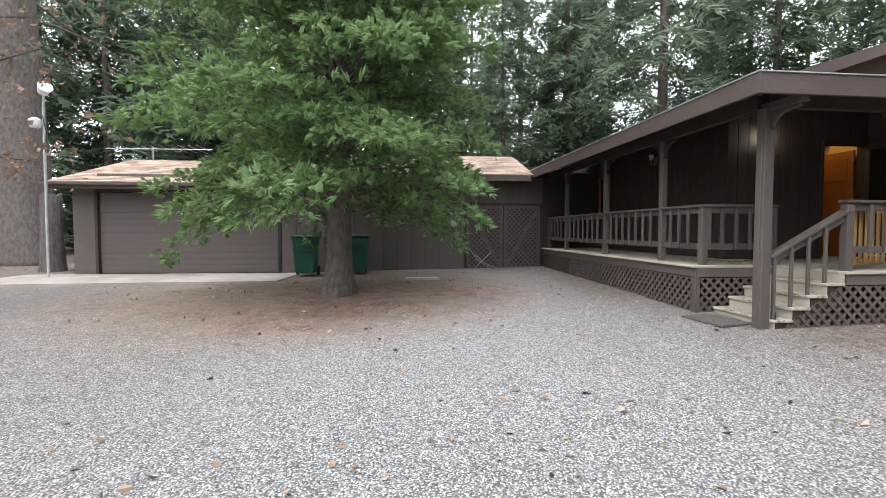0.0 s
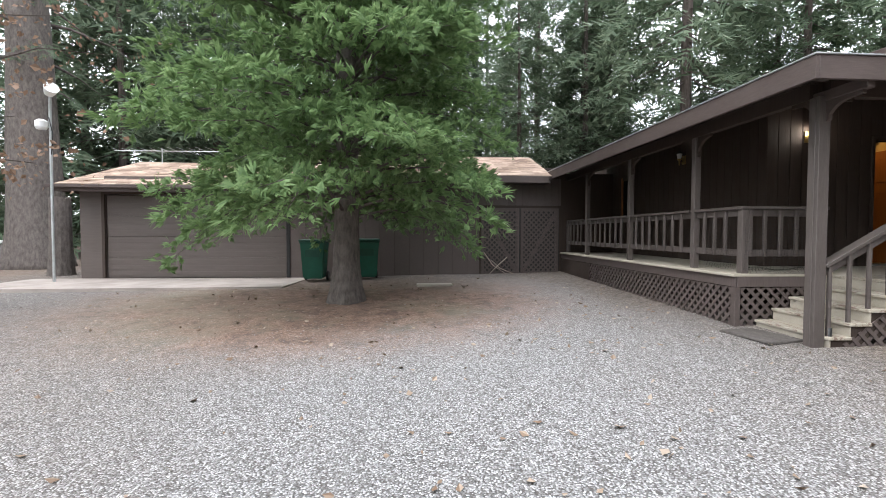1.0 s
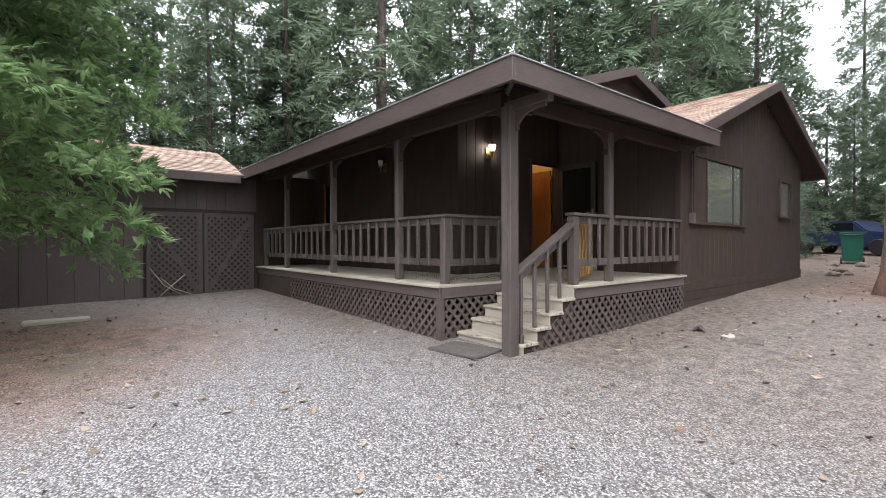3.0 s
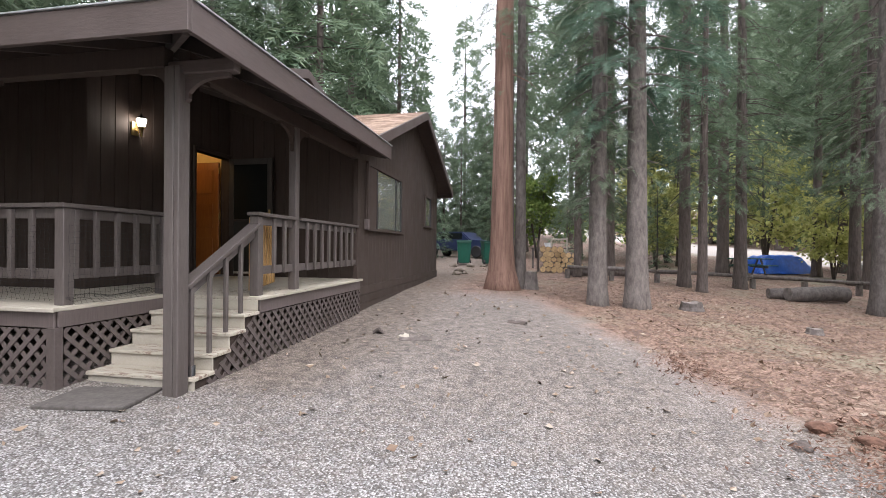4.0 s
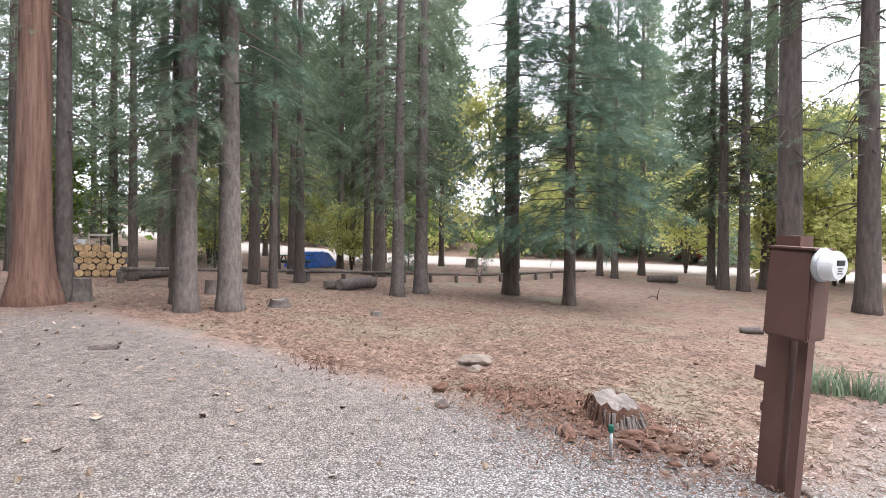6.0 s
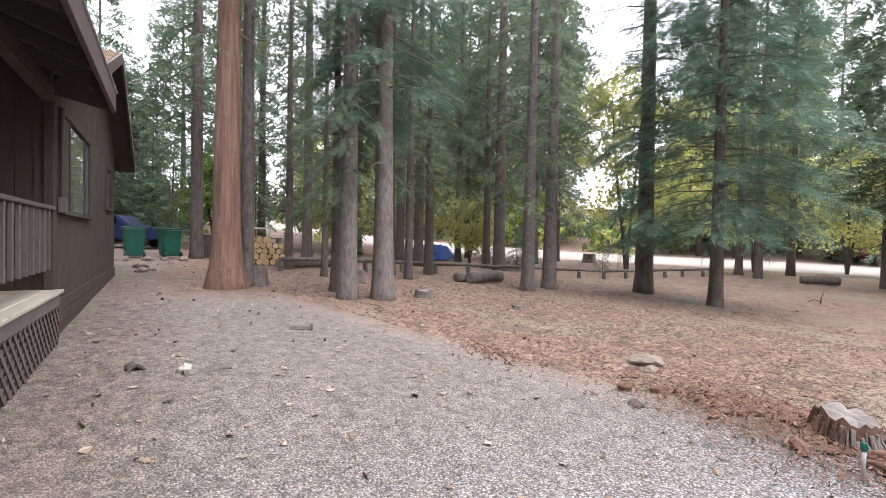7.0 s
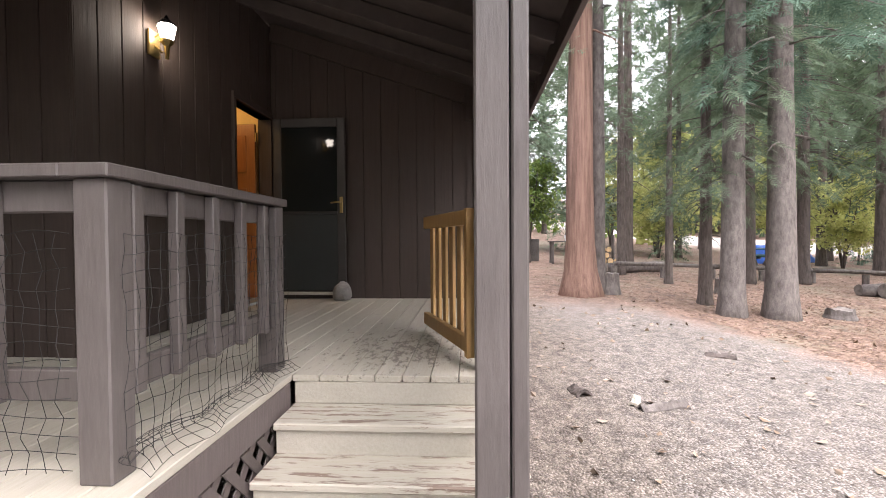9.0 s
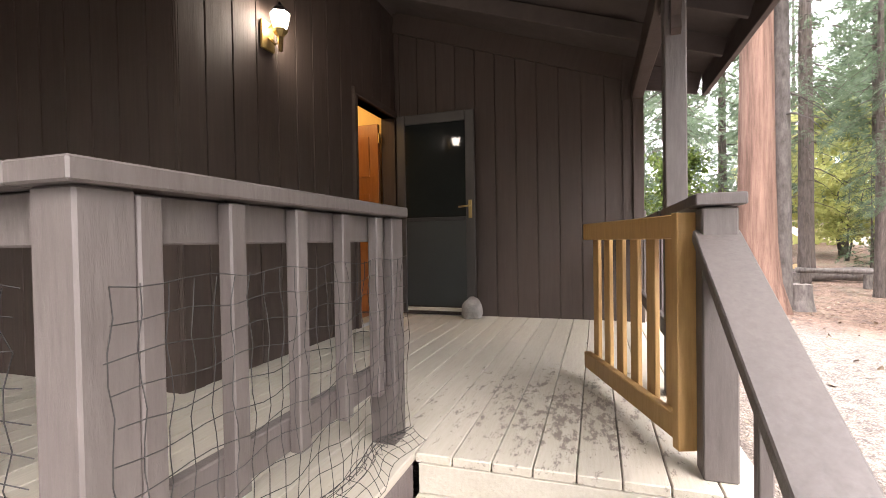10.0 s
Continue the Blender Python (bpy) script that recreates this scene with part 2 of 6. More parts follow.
duff = mix(n, l, ramp(n, l, mott, ((0.56, (0, 0, 0)), (0.68, (0.6, 0.6, 0.6)))), duff, (0.34, 0.265, 0.215))
patch = noise_tex(n, l, pos, 0.35, 5, 0.65)
duff = mix(n, l, ramp(n, l, patch, ((0.5, (0, 0, 0)), (0.68, (0.7, 0.7, 0.7)))), duff, (0.20, 0.195, 0.135))
dirt = ramp(n, l, noise_tex(n, l, pos, 9, 7, 0.75), ((0.38, (0.095, 0.074, 0.060)), (0.62, (0.255, 0.210, 0.174))))
grit = ramp(n, l, vor.outputs["Color"], ((0.1, (0.6, 0.59, 0.58)), (0.5, (0.98, 0.98, 0.98)), (0.92, (1.45, 1.46, 1.48))))
grit = mix(n, l, ramp(n, l, vor.outputs["Distance"], ((0.45, (0, 0, 0)), (0.85, (0.8, 0.8, 0.8)))), grit, (0.45, 0.43, 0.41))
dirt = mix(n, l, 1.0, dirt, grit, "MULTIPLY")


def band(v, a, b):
    """0 below a, 1 above b."""
    k = n.new("ShaderNodeMapRange")
    k.interpolation_type = "SMOOTHSTEP"
    k.inputs[1].default_value, k.inputs[2].default_value = a, b
    l.new(v, k.inputs[0])
    return k.outputs[0]


# the drive's southern edge runs from near the old stump up towards the red cedar
edge = maths(n, l, "SUBTRACT", maths(n, l, "ADD", Y, maths(n, l, "MULTIPLY", wob, 0.35)), maths(n, l, "MULTIPLY_ADD", X, 0.30))
edge.node.inputs[1].links[0].from_node.inputs[2].default_value = -1.15
inside = band(edge, -0.5, 0.6)
west = band(maths(n, l, "MULTIPLY", X, -1.0), -2.6, -1.2)
inside = maths(n, l, "MAXIMUM", inside, west)
inside = maths(n, l, "MULTIPLY", inside, maths(n, l, "SUBTRACT", 1.0, band(maths(n, l, "ADD", X, wob), 9.5, 13.0)))
inside = maths(n, l, "MULTIPLY", inside, band(maths(n, l, "ADD", X, wob), -11.5, -9.5))
dx, dy = maths(n, l, "ADD", X, 1.6), maths(n, l, "SUBTRACT", Y, 9.4)
rr = maths(n, l, "SQRT", maths(n, l, "ADD", maths(n, l, "MULTIPLY", maths(n, l, "MULTIPLY", dx, dx), 0.62), maths(n, l, "MULTIPLY", dy, dy)))
under = band(maths(n, l, "ADD", rr, maths(n, l, "MULTIPLY", wob, 0.5)), 2.0, 4.6)
inside = maths(n, l, "MULTIPLY", inside, under)
col = mix(n, l, inside, duff, stone)
# trodden dirt along the house's south side and thinning of the gravel to the east
bare = maths(n, l, "MULTIPLY", band(maths(n, l, "ADD", X, wob), 1.3, 6.0), inside)
col = mix(n, l, maths(n, l, "MULTIPLY", bare, 0.76), col, dirt)
side = maths(n, l, "MULTIPLY", band(maths(n, l, "ADD", Y, maths(n, l, "MULTIPLY", wob, 0.4)), 3.6, 4.8), band(X, 4.6, 5.2))
col = mix(n, l, maths(n, l, "MULTIPLY", side, 0.8), col, dirt)
# browner tone blended in on the west side, along the lattice and before the breezeway gate
westmix = maths(n, l, "MULTIPLY", band(maths(n, l, "ADD", maths(n, l, "MULTIPLY", X, -1.0), wob), 0.2, 4.0), 0.42)
strip = maths(n, l, "MULTIPLY", band(maths(n, l, "ADD", X, maths(n, l, "MULTIPLY", wob, 0.35)), 3.1, 4.1), band(Y, 6.6, 8.2))
gatef = band(maths(n, l, "ADD", Y, wob), 9.3, 12.0)
col = mix(n, l, maths(n, l, "MAXIMUM", westmix, maths(n, l, "MULTIPLY", maths(n, l, "MAXIMUM", strip, gatef), 0.7)), col, dirt)
# pale dirt road beyond the trees
road = maths(n, l, "SUBTRACT", maths(n, l, "MULTIPLY", X, 0.62), maths(n, l, "MULTIPLY", Y, 0.78))
roadm = maths(n, l, "MULTIPLY", band(maths(n, l, "ADD", road, wob), 33, 35), maths(n, l, "SUBTRACT", 1.0, band(maths(n, l, "ADD", road, wob), 47, 49)))
col = mix(n, l, maths(n, l, "MULTIPLY", roadm, 0.85), col, (0.33, 0.305, 0.28))
l.new(col, p.inputs["Base Color"])
p.inputs["Roughness"].default_value = 0.95
h1 = mix(n, l, inside, needles, maths(n, l, "SUBTRACT", 1.0, vor.outputs["Distance"]))
bump(n, l, p, h1, 0.02, 0.8)


# ---- building helpers ----
ORIGIN = {}
BOXES = {}


def attach(ob, parent):
    """Hang ob, placed in the world, under parent."""
    if parent is not None:
        ob.parent = parent
        ob.matrix_parent_inverse = ORIGIN[parent.name].inverted()
    ORIGIN[ob.name] = ob.matrix_basis.copy()
    return ob


def thing(name, at, label, category, group="", kind=""):
    """An empty at a thing's base that carries its parts."""
    ob = new(name)
    ob.empty_display_size = 0.1
    ob.matrix_basis = pose(*at)
    ORIGIN[ob.name] = ob.matrix_basis.copy()
    return tagged(ob, label, category, group, kind)


def mesh_of(bm, name, mat, smooth=False):
    me = bpy.data.meshes.new(name)
    bm.normal_update()
    bm.to_mesh(me)
    bm.free()
    me.materials.append(mat)
    if smooth:
        me.polygons.foreach_set("use_smooth", [True] * len(me.polygons))
    return me


def part(name, bm, mat, parent, label="", m=None, smooth=False):
    ob = new(name, mesh_of(bm, name, mat, smooth))
    if m is not None:
        ob.matrix_basis = m
    attach(ob, parent)
    return tagged(ob, label)


def box(name, x, y, z, mat, parent=None, bevel=0.004, label="", turn=None):
    """A bevelled board between the pairs x, y, z. Boards of one size share a mesh. turn: degrees (rx, ry, rz) about its middle."""
    size = tuple(round(b - a, 4) for a, b in (x, y, z))
    key = (*size, mat.name, bevel)
    if key not in BOXES:
        bm = bmesh.new()
        bmesh.ops.create_cube(bm, size=1)
        bmesh.ops.scale(bm, vec=size, verts=bm.verts)
        b = min(bevel, min(abs(s) for s in size) * 0.3)
        if b > 0:
            bmesh.ops.bevel(bm, geom=bm.edges[:], offset=b, segments=1, affect="EDGES")
        BOXES[key] = mesh_of(bm, name, mat)
    ob = new(name, BOXES[key])
    ob.matrix_basis = pose(*[(a + b) / 2 for a, b in (x, y, z)], *(turn or (0, 0, 0)))
    attach(ob, parent)
    return tagged(ob, label)


def beam(name, a, b, w, h, mat, parent=None, label="", bevel=0.004):
    """A straight board of section w x h from a to b, upright in section."""
    a, b = Vector(a), Vector(b)
    d = b - a
    key = (round(d.length, 3), w, h, mat.name, "beam")
    if key not in BOXES:
        bm = bmesh.new()
        bmesh.ops.create_cube(bm, size=1)
        bmesh.ops.scale(bm, vec=(d.length, w, h), verts=bm.verts)
        bmesh.ops.bevel(bm, geom=bm.edges[:], offset=min(bevel, w * 0.3, h * 0.3), segments=1, affect="EDGES")
        BOXES[key] = mesh_of(bm, name, mat)
    xa = d.normalized()
    ya = Vector((0, 0, 1)).cross(xa)
    ya = ya.normalized() if ya.length > 1e-4 else Vector((0, 1, 0))
    za = xa.cross(ya)
    ob = new(name, BOXES[key])
    ob.matrix_basis = Matrix.Translation((a + b) / 2) @ Matrix((xa, ya, za)).transposed().to_4x4()
    attach(ob, parent)
    return tagged(ob, label)


def tube_data(points, radii, sides=8, cap=True):
    """Vertices and faces of a tapered tube along points."""
    pts = [Vector(p) for p in points]
    vs, fs = [], []
    for i, (c, r) in enumerate(zip(pts, radii)):
        d = (pts[min(i + 1, len(pts) - 1)] - pts[max(i - 1, 0)]).normalized()
        u = d.orthogonal().normalized() if abs(d.z) < 0.9 else Vector((1, 0, 0))
        u = (u - d * u.dot(d)).normalized()
        w = d.cross(u)
        for k in range(sides):
            a = 2 * math.pi * k / sides
            vs.append(c + (u * math.cos(a) + w * math.sin(a)) * r)
    for i in range(len(pts) - 1):
        for k in range(sides):
            a, b = i * sides + k, i * sides + (k + 1) % sides
            fs.append((a, b, b + sides, a + sides))
    if cap:
        fs.append(tuple(range(sides))[::-1])
        fs.append(tuple(range((len(pts) - 1) * sides, len(pts) * sides)))
    return vs, fs


def tubes_bm(runs, sides=6):
    """One bmesh of several tubes: runs of (points, radii)."""
    vs, fs = [], []
    for pts, rad in runs:
        v, f = tube_data(pts, rad, sides)
        o = len(vs)
        vs += v
        fs += [tuple(i + o for i in q) for q in f]
    me = bpy.data.meshes.new("tmp")
    me.from_pydata(vs, [], fs)
    bm = bmesh.new()
    bm.from_mesh(me)
    bpy.data.meshes.remove(me)
    return bm


def tube(name, points, radii, mat, parent=None, sides=8, label="", smooth=True):
    if isinstance(radii, (int, float)):
        radii = [radii] * len(points)
    return part(name, tubes_bm([(points, radii)], sides), mat, parent, label, smooth=smooth)


def rod(name, a, b, r, mat, parent=None, sides=12, label=""):
    return tube(name, [a, b], [r, r], mat, parent, sides, label, False)


def lathe(profile, steps=20):
    """A turned shape from (radius, height) pairs."""
    bm = bmesh.new()
    rings = []
    for r, z in profile:
        rings.append([bm.verts.new((r * math.cos(2 * math.pi * k / steps), r * math.sin(2 * math.pi * k / steps), z)) for k in range(steps)])
    for a, b in zip(rings, rings[1:]):
        for k in range(steps):
            bm.faces.new((a[k], a[(k + 1) % steps], b[(k + 1) % steps], b[k]))
    bm.faces.new(rings[0][::-1])
    bm.faces.new(rings[-1])
    return bm


def prism(poly, z0, z1):
    """An upright prism over a plan outline."""
    bm = bmesh.new()
    lo = [bm.verts.new((x, y, z0)) for x, y in poly]
    hi = [bm.verts.new((x, y, z1)) for x, y in poly]
    bm.faces.new(lo[::-1])
    bm.faces.new(hi)
    k = len(poly)
    for i in range(k):
        bm.faces.new((lo[i], lo[(i + 1) % k], hi[(i + 1) % k], hi[i]))
    bmesh.ops.recalc_face_normals(bm, faces=bm.faces)
    return bm


def slab3(corners, thick):
    """A plate with the given upper corners (in order) and a thickness straight down."""
    bm = bmesh.new()
    hi = [bm.verts.new(c) for c in corners]
    lo = [bm.verts.new((c[0], c[1], c[2] - thick)) for c in corners]
    bm.faces.new(hi)
    bm.faces.new(lo[::-1])
    k = len(corners)
    for i in range(k):
        bm.faces.new((lo[i], lo[(i + 1) % k], hi[(i + 1) % k], hi[i]))
    bmesh.ops.recalc_face_normals(bm, faces=bm.faces)
    return bm


def tri_mesh(name, verts, tris, mat, smooth=False):
    """A mesh from arrays: verts n x 3, tris m x 3."""
    me = bpy.data.meshes.new(name)
    nv, nt = len(verts), len(tris)
    me.vertices.add(nv)
    me.vertices.foreach_set("co", np.asarray(verts, np.float32).ravel())
    me.loops.add(nt * 3)
    me.loops.foreach_set("vertex_index", np.asarray(tris, np.int32).ravel())
    me.polygons.add(nt)
    me.polygons.foreach_set("loop_start", np.arange(0, nt * 3, 3, dtype=np.int32))
    me.polygons.foreach_set("use_smooth", np.full(nt, smooth))
    me.update(calc_edges=True)
    me.materials.append(mat)
    return me


def ground_z(x, y):
    """Height of the ground: it rises gently to the east and the north, and climbs beyond the road."""
    x, y = np.asarray(x, float), np.asarray(y, float)
    u = 25 * np.tanh(x / 25)
    v = 18 * np.tanh(np.maximum(y, -13) / 18)
    z = -0.0228 + 0.022627 * u + 0.046028 * v - 0.000546 * u * v + 0.001007 * u * u - 0.001076 * v * v
    z = z - 0.10 * np.exp(-((x + 2.2) ** 2 + (y - 4.6) ** 2) / 9.0)
    far = np.maximum(0, 0.62 * x - 0.78 * y - 52)
    east = np.maximum(0, x - 34) * np.exp(-np.maximum(0, -y - 5) / 25)
    return z + 14 * np.tanh(far * 0.16 / 14) + 8 * np.tanh(east * 0.10 / 8)


def gz(x, y):
    return float(ground_z(x, y))


def siding(wall, axis, fixed, a0, a1, z0, z1, out, mat=SIDING, pitch=0.203, top=None, gap=0.007, thick=0.014, holes=()):
    """Upright boards over a wall face. axis: the way the wall runs; fixed: its face; out: +1 or -1; top(a): height of a sloping head; holes: (a0, a1, z0, z1)."""
    a = a0
    while a < a1 - 0.02:
        b = min(a + pitch - gap, a1)
        zt = z1 if top is None else top((a + b) / 2)
        runs = [(z0, zt)]
        for h0, h1, hz0, hz1 in holes:
            if h0 < (a + b) / 2 < h1:
                runs = [r for q in runs for r in ((q[0], min(q[1], hz0)), (max(q[0], hz1), q[1])) if r[1] - r[0] > 0.03]
        for r0, r1 in runs:
            f = tuple(sorted((fixed, fixed + out * thick)))
            if axis == "x":
                box("board", (a, b), f, (r0, r1), mat, wall, 0.003)
            else:
                box("board", f, (a, b), (r0, r1), mat, wall, 0.003)
        a += pitch


def clip_strip(c, d, half, u0, u1, v0, v1, cut=None):
    """The outline of an endless strip through c along d, clipped to a rectangle and to v >= cut(u)."""
    nx, ny = -d[1], d[0]
    L = 10
    poly = [(c[0] + d[0] * s * L + nx * w * half, c[1] + d[1] * s * L + ny * w * half) for s, w in ((-1, -1), (1, -1), (1, 1), (-1, 1))]
    planes = [((1, 0), u0), ((-1, 0), -u1), ((0, 1), v0), ((0, -1), -v1)]
    if cut:
        planes.append(cut)
    for (px, py), k in planes:
        out = []
        for i in range(len(poly)):
            a, b = poly[i], poly[(i + 1) % len(poly)]
            da, db = a[0] * px + a[1] * py - k, b[0] * px + b[1] * py - k
            if da >= 0:
                out.append(a)
            if da * db < 0:
                t = da / (da - db)
                out.append((a[0] + (b[0] - a[0]) * t, a[1] + (b[1] - a[1]) * t))
        poly = out
        if len(poly) < 3:
            return []
    return poly


def lattice(parent, frame_at, u0, u1, v0, v1, step=0.098, half=0.021, cut=None, mat=LATTICE):
    """Two layers of crossing slats. frame_at(u, v, w) gives the place of a point in the panel, w out of it."""
    for sgn, w0 in ((1, 0.0), (-1, 0.009)):
        d = (math.sqrt(0.5), sgn * math.sqrt(0.5))
        k = -(v1 - v0) - 0.5 if sgn > 0 else 0.0
        u = u0 + k
        while u < u1 + (0.0 if sgn > 0 else (v1 - v0) + 0.5):
            poly = clip_strip((u, v0), d, half, u0, u1, v0, v1, cut)
            u += step * math.sqrt(2)
            if len(poly) < 3:
                continue
            area = abs(sum(poly[i][0] * poly[(i + 1) % len(poly)][1] - poly[(i + 1) % len(poly)][0] * poly[i][1] for i in range(len(poly)))) / 2
            if area < 4e-4:
                continue
            bm = bmesh.new()
            lo = [bm.verts.new(frame_at(a, b, w0)) for a, b in poly]
            hi = [bm.verts.new(frame_at(a, b, w0 + 0.008)) for a, b in poly]
            bm.faces.new(hi)
            bm.faces.new(lo[::-1])
            for i in range(len(poly)):
                j = (i + 1) % len(poly)
                bm.faces.new((lo[i], lo[j], hi[j], hi[i]))
            bmesh.ops.recalc_face_normals(bm, faces=bm.faces)
            part("slat", bm, mat, parent)


# ---- ground ----
def build_ground():
    xs = np.unique(np.concatenate([np.arange(-14, 22, 0.4), np.linspace(22, 300, 60), -14 - np.geomspace(1, 290, 40)]))
    ys = np.unique(np.concatenate([np.arange(-14, 18, 0.4), 18 + np.geomspace(1, 290, 40), -14 - np.geomspace(1, 290, 50)]))
    gx, gy = np.meshgrid(xs, ys, indexing="ij")
    z = ground_z(gx, gy)
    near = np.exp(-((gx - 4) ** 2 + (gy - 2) ** 2) / 900)
    lump = np.array([noise.noise(Vector((a * 0.9, b * 0.9, 3.1))) * 0.018 + noise.noise(Vector((a * 0.25, b * 0.25, 7.7))) * 0.03 for a, b in zip(gx.ravel(), gy.ravel())]).reshape(gx.shape)
    z = z + lump * near
    # a low heap of rotten wood round the old stump
    z = z + 0.10 * np.exp(-((gx - 3.9) ** 2 / 1.2 + (gy + 0.2) ** 2 / 0.5))
    verts = np.stack([gx, gy, z], -1).reshape(-1, 3)
    ni, nj = gx.shape
    i, j = np.meshgrid(np.arange(ni - 1), np.arange(nj - 1), indexing="ij")
    a = (i * nj + j).ravel()
    tris = np.concatenate([np.stack([a, a + nj, a + nj + 1], -1), np.stack([a, a + nj + 1, a + 1], -1)])
    ob = new("ground", tri_mesh("ground", verts, tris, GROUND, True))
    return tagged(ob, "pale crushed gravel drive giving way to brown pine needle litter", "ground", kind="structure")


build_ground()

# ---- house shell ----
DZ = 1.0            # porch deck
WY, WX, CX = 7.65, 8.55, 5.84   # lamp wall, door side wall, west wall
SY = 5.27           # south wall
PS = 5.29           # line of the south posts and railing
FZ0, FZ1 = 3.0, 3.225           # fascia
EX, EY = 3.98, 4.75             # eaves of the porch
PITCH = 0.34


def struct(name, bm, mat, label="", category="", m=None):
    ob = new(name, mesh_of(bm, name, mat))
    if m is not None:
        ob.matrix_basis = m
    ORIGIN[ob.name] = ob.matrix_basis.copy()
    return tagged(ob, label, category, kind="structure")


def wall_box(name, x, y, z, mat=SIDING, label=""):
    ob = box(name, x, y, z, mat, None, 0.0)
    return tagged(ob, label, "wall", kind="structure")


lab = "dark brown stained plywood siding with upright grooves"
# lamp wall, with the front doorway
DX0, DX1, DTOP = 7.70, 8.52, 3.06
w = wall_box("wall_lamp", (CX, DX0), (WY + 0.02, WY + 0.14), (0.3, 4.12), label=lab)
wall_box("wall_lamp_head", (DX0, WX + 0.1), (WY + 0.02, WY + 0.14), (DTOP, 4.12), label=lab)
siding(w, "x", WY + 0.02, CX, DX0 - 0.06, DZ, 4.12, -1)
siding(w, "x", WY + 0.02, DX0 - 0.06, WX, DTOP + 0.07, 4.12, -1)
# west wall behind the long porch
w = wall_box("wall_west", (CX + 0.02, CX + 0.14), (WY, 16.0), (0.3, 3.9), label=lab)
siding(w, "y", CX + 0.02, WY, 13.1, DZ, 3.72, -1)
# wall beside the open storm door
bm = bmesh.new()
prof = [(SY + 0.15, 0.3), (WY + 0.02, 0.3), (WY + 0.02, 4.17), (SY + 0.15, 3.42)]
f0 = [bm.verts.new((WX + 0.02, y, z)) for y, z in prof]
f1 = [bm.verts.new((WX + 0.14, y, z)) for y, z in prof]
bm.faces.new(f0)
bm.faces.new(f1[::-1])
for i in range(4):
    bm.faces.new((f0[i], f0[(i + 1) % 4], f1[(i + 1) % 4], f1[i]))
bmesh.ops.recalc_face_normals(bm, faces=bm.faces)
w = struct("wall_door_side", bm, SIDING, lab, "wall")
siding(w, "y", WX + 0.02, SY + 0.10, WY, DZ, 4.1, -1, top=lambda a: FZ1 - 0.09 + PITCH * (a - EY))
box("frieze_end", (WX - 0.03, WX + 0.15), (SY + 0.002, SY + 0.148), (3.0, 3.36), SIDING, w, 0.003)
beam("frieze_board", (WX - 0.012, SY + 0.06, FZ1 - 0.155 + PITCH * (SY + 0.06 - EY)), (WX - 0.012, WY - 0.004, FZ1 - 0.155 + PITCH * (WY - EY)), 0.03, 0.21, SIDING, w)
# south gable wall
PKX, PKZ, RKY = 12.36, 4.87, 4.95
GP, GW = 0.395, 3.86
win1, win2 = (9.01, 11.31, 1.87, 3.06), (13.58, 14.44, 2.13, 2.99)
top_s = lambda a: PKZ - 0.16 - GP * abs(a - PKX)
bm = bmesh.new()
pts = [(8.54, 0.3), (15.32, 0.3), (15.32, top_s(15.32)), (PKX, top_s(PKX)), (8.54, top_s(8.54))]
f0 = [bm.verts.new((x, SY + 0.02, z)) for x, z in pts]
f1 = [bm.verts.new((x, SY + 0.14, z)) for x, z in pts]
bm.faces.new(f0)
bm.faces.new(f1[::-1])
for i in range(5):
    bm.faces.new((f0[i], f0[(i + 1) % 5], f1[(i + 1) % 5], f1[i]))
bmesh.ops.recalc_face_normals(bm, faces=bm.faces)
w = struct("wall_south", bm, SIDING, lab, "wall")
siding(w, "x", SY + 0.02, 8.54, 15.32, 0.84, 4.0, -1, top=top_s, gap=0.004, holes=(win1, win2))
for k in range(4):
    z0 = 0.26 + k * 0.148
    box("skirt_board", (8.54, 15.32), (SY - 0.012, SY + 0.015), (z0, z0 + 0.142), SIDING, w, 0.004)
box("corner_trim", (8.515, 8.605), (SY - 0.03, SY + 0.06), (0.3, 3.05), SIDING, w, 0.005)
wall_box("wall_east", (15.2, 15.32), (SY + 0.14, 16.0), (0.3, 3.45), label=lab)
wall_box("wall_north", (5.9, 15.2), (15.9, 16.0), (0.3, 3.9), label=lab)
# room floor and inner closing walls behind the front door
tagged(box("floor_hall", (CX + 0.14, 14.8), (WY + 0.14, 15.8), (0.9, 0.99), DOORWOOD, None, 0), "brown wooden hall floor", "floor", kind="structure")
tagged(box("wall_hall", (6.4, 9.9), (9.9, 10.0), (0.99, 3.6), WARMWALL, None, 0), "warm yellow painted hall wall", "wall", kind="structure")
tagged(box("wall_hall_side", (8.66, 8.76), (WY + 0.16, 9.9), (0.99, 3.6), WARMWALL, None, 0), "warm yellow painted hall wall", "wall", kind="structure")
tagged(box("wall_hall_side_west", (6.4, 6.5), (WY + 0.16, 9.9), (0.99, 3.6), WARMWALL, None, 0), "warm yellow painted hall wall", "wall", kind="structure")
tagged(box("ceiling_hall", (6.4, 9.9), (WY + 0.16, 10.0), (3.6, 3.66), WARMWALL, None, 0), "warm white hall ceiling", "ceiling", kind="structure")


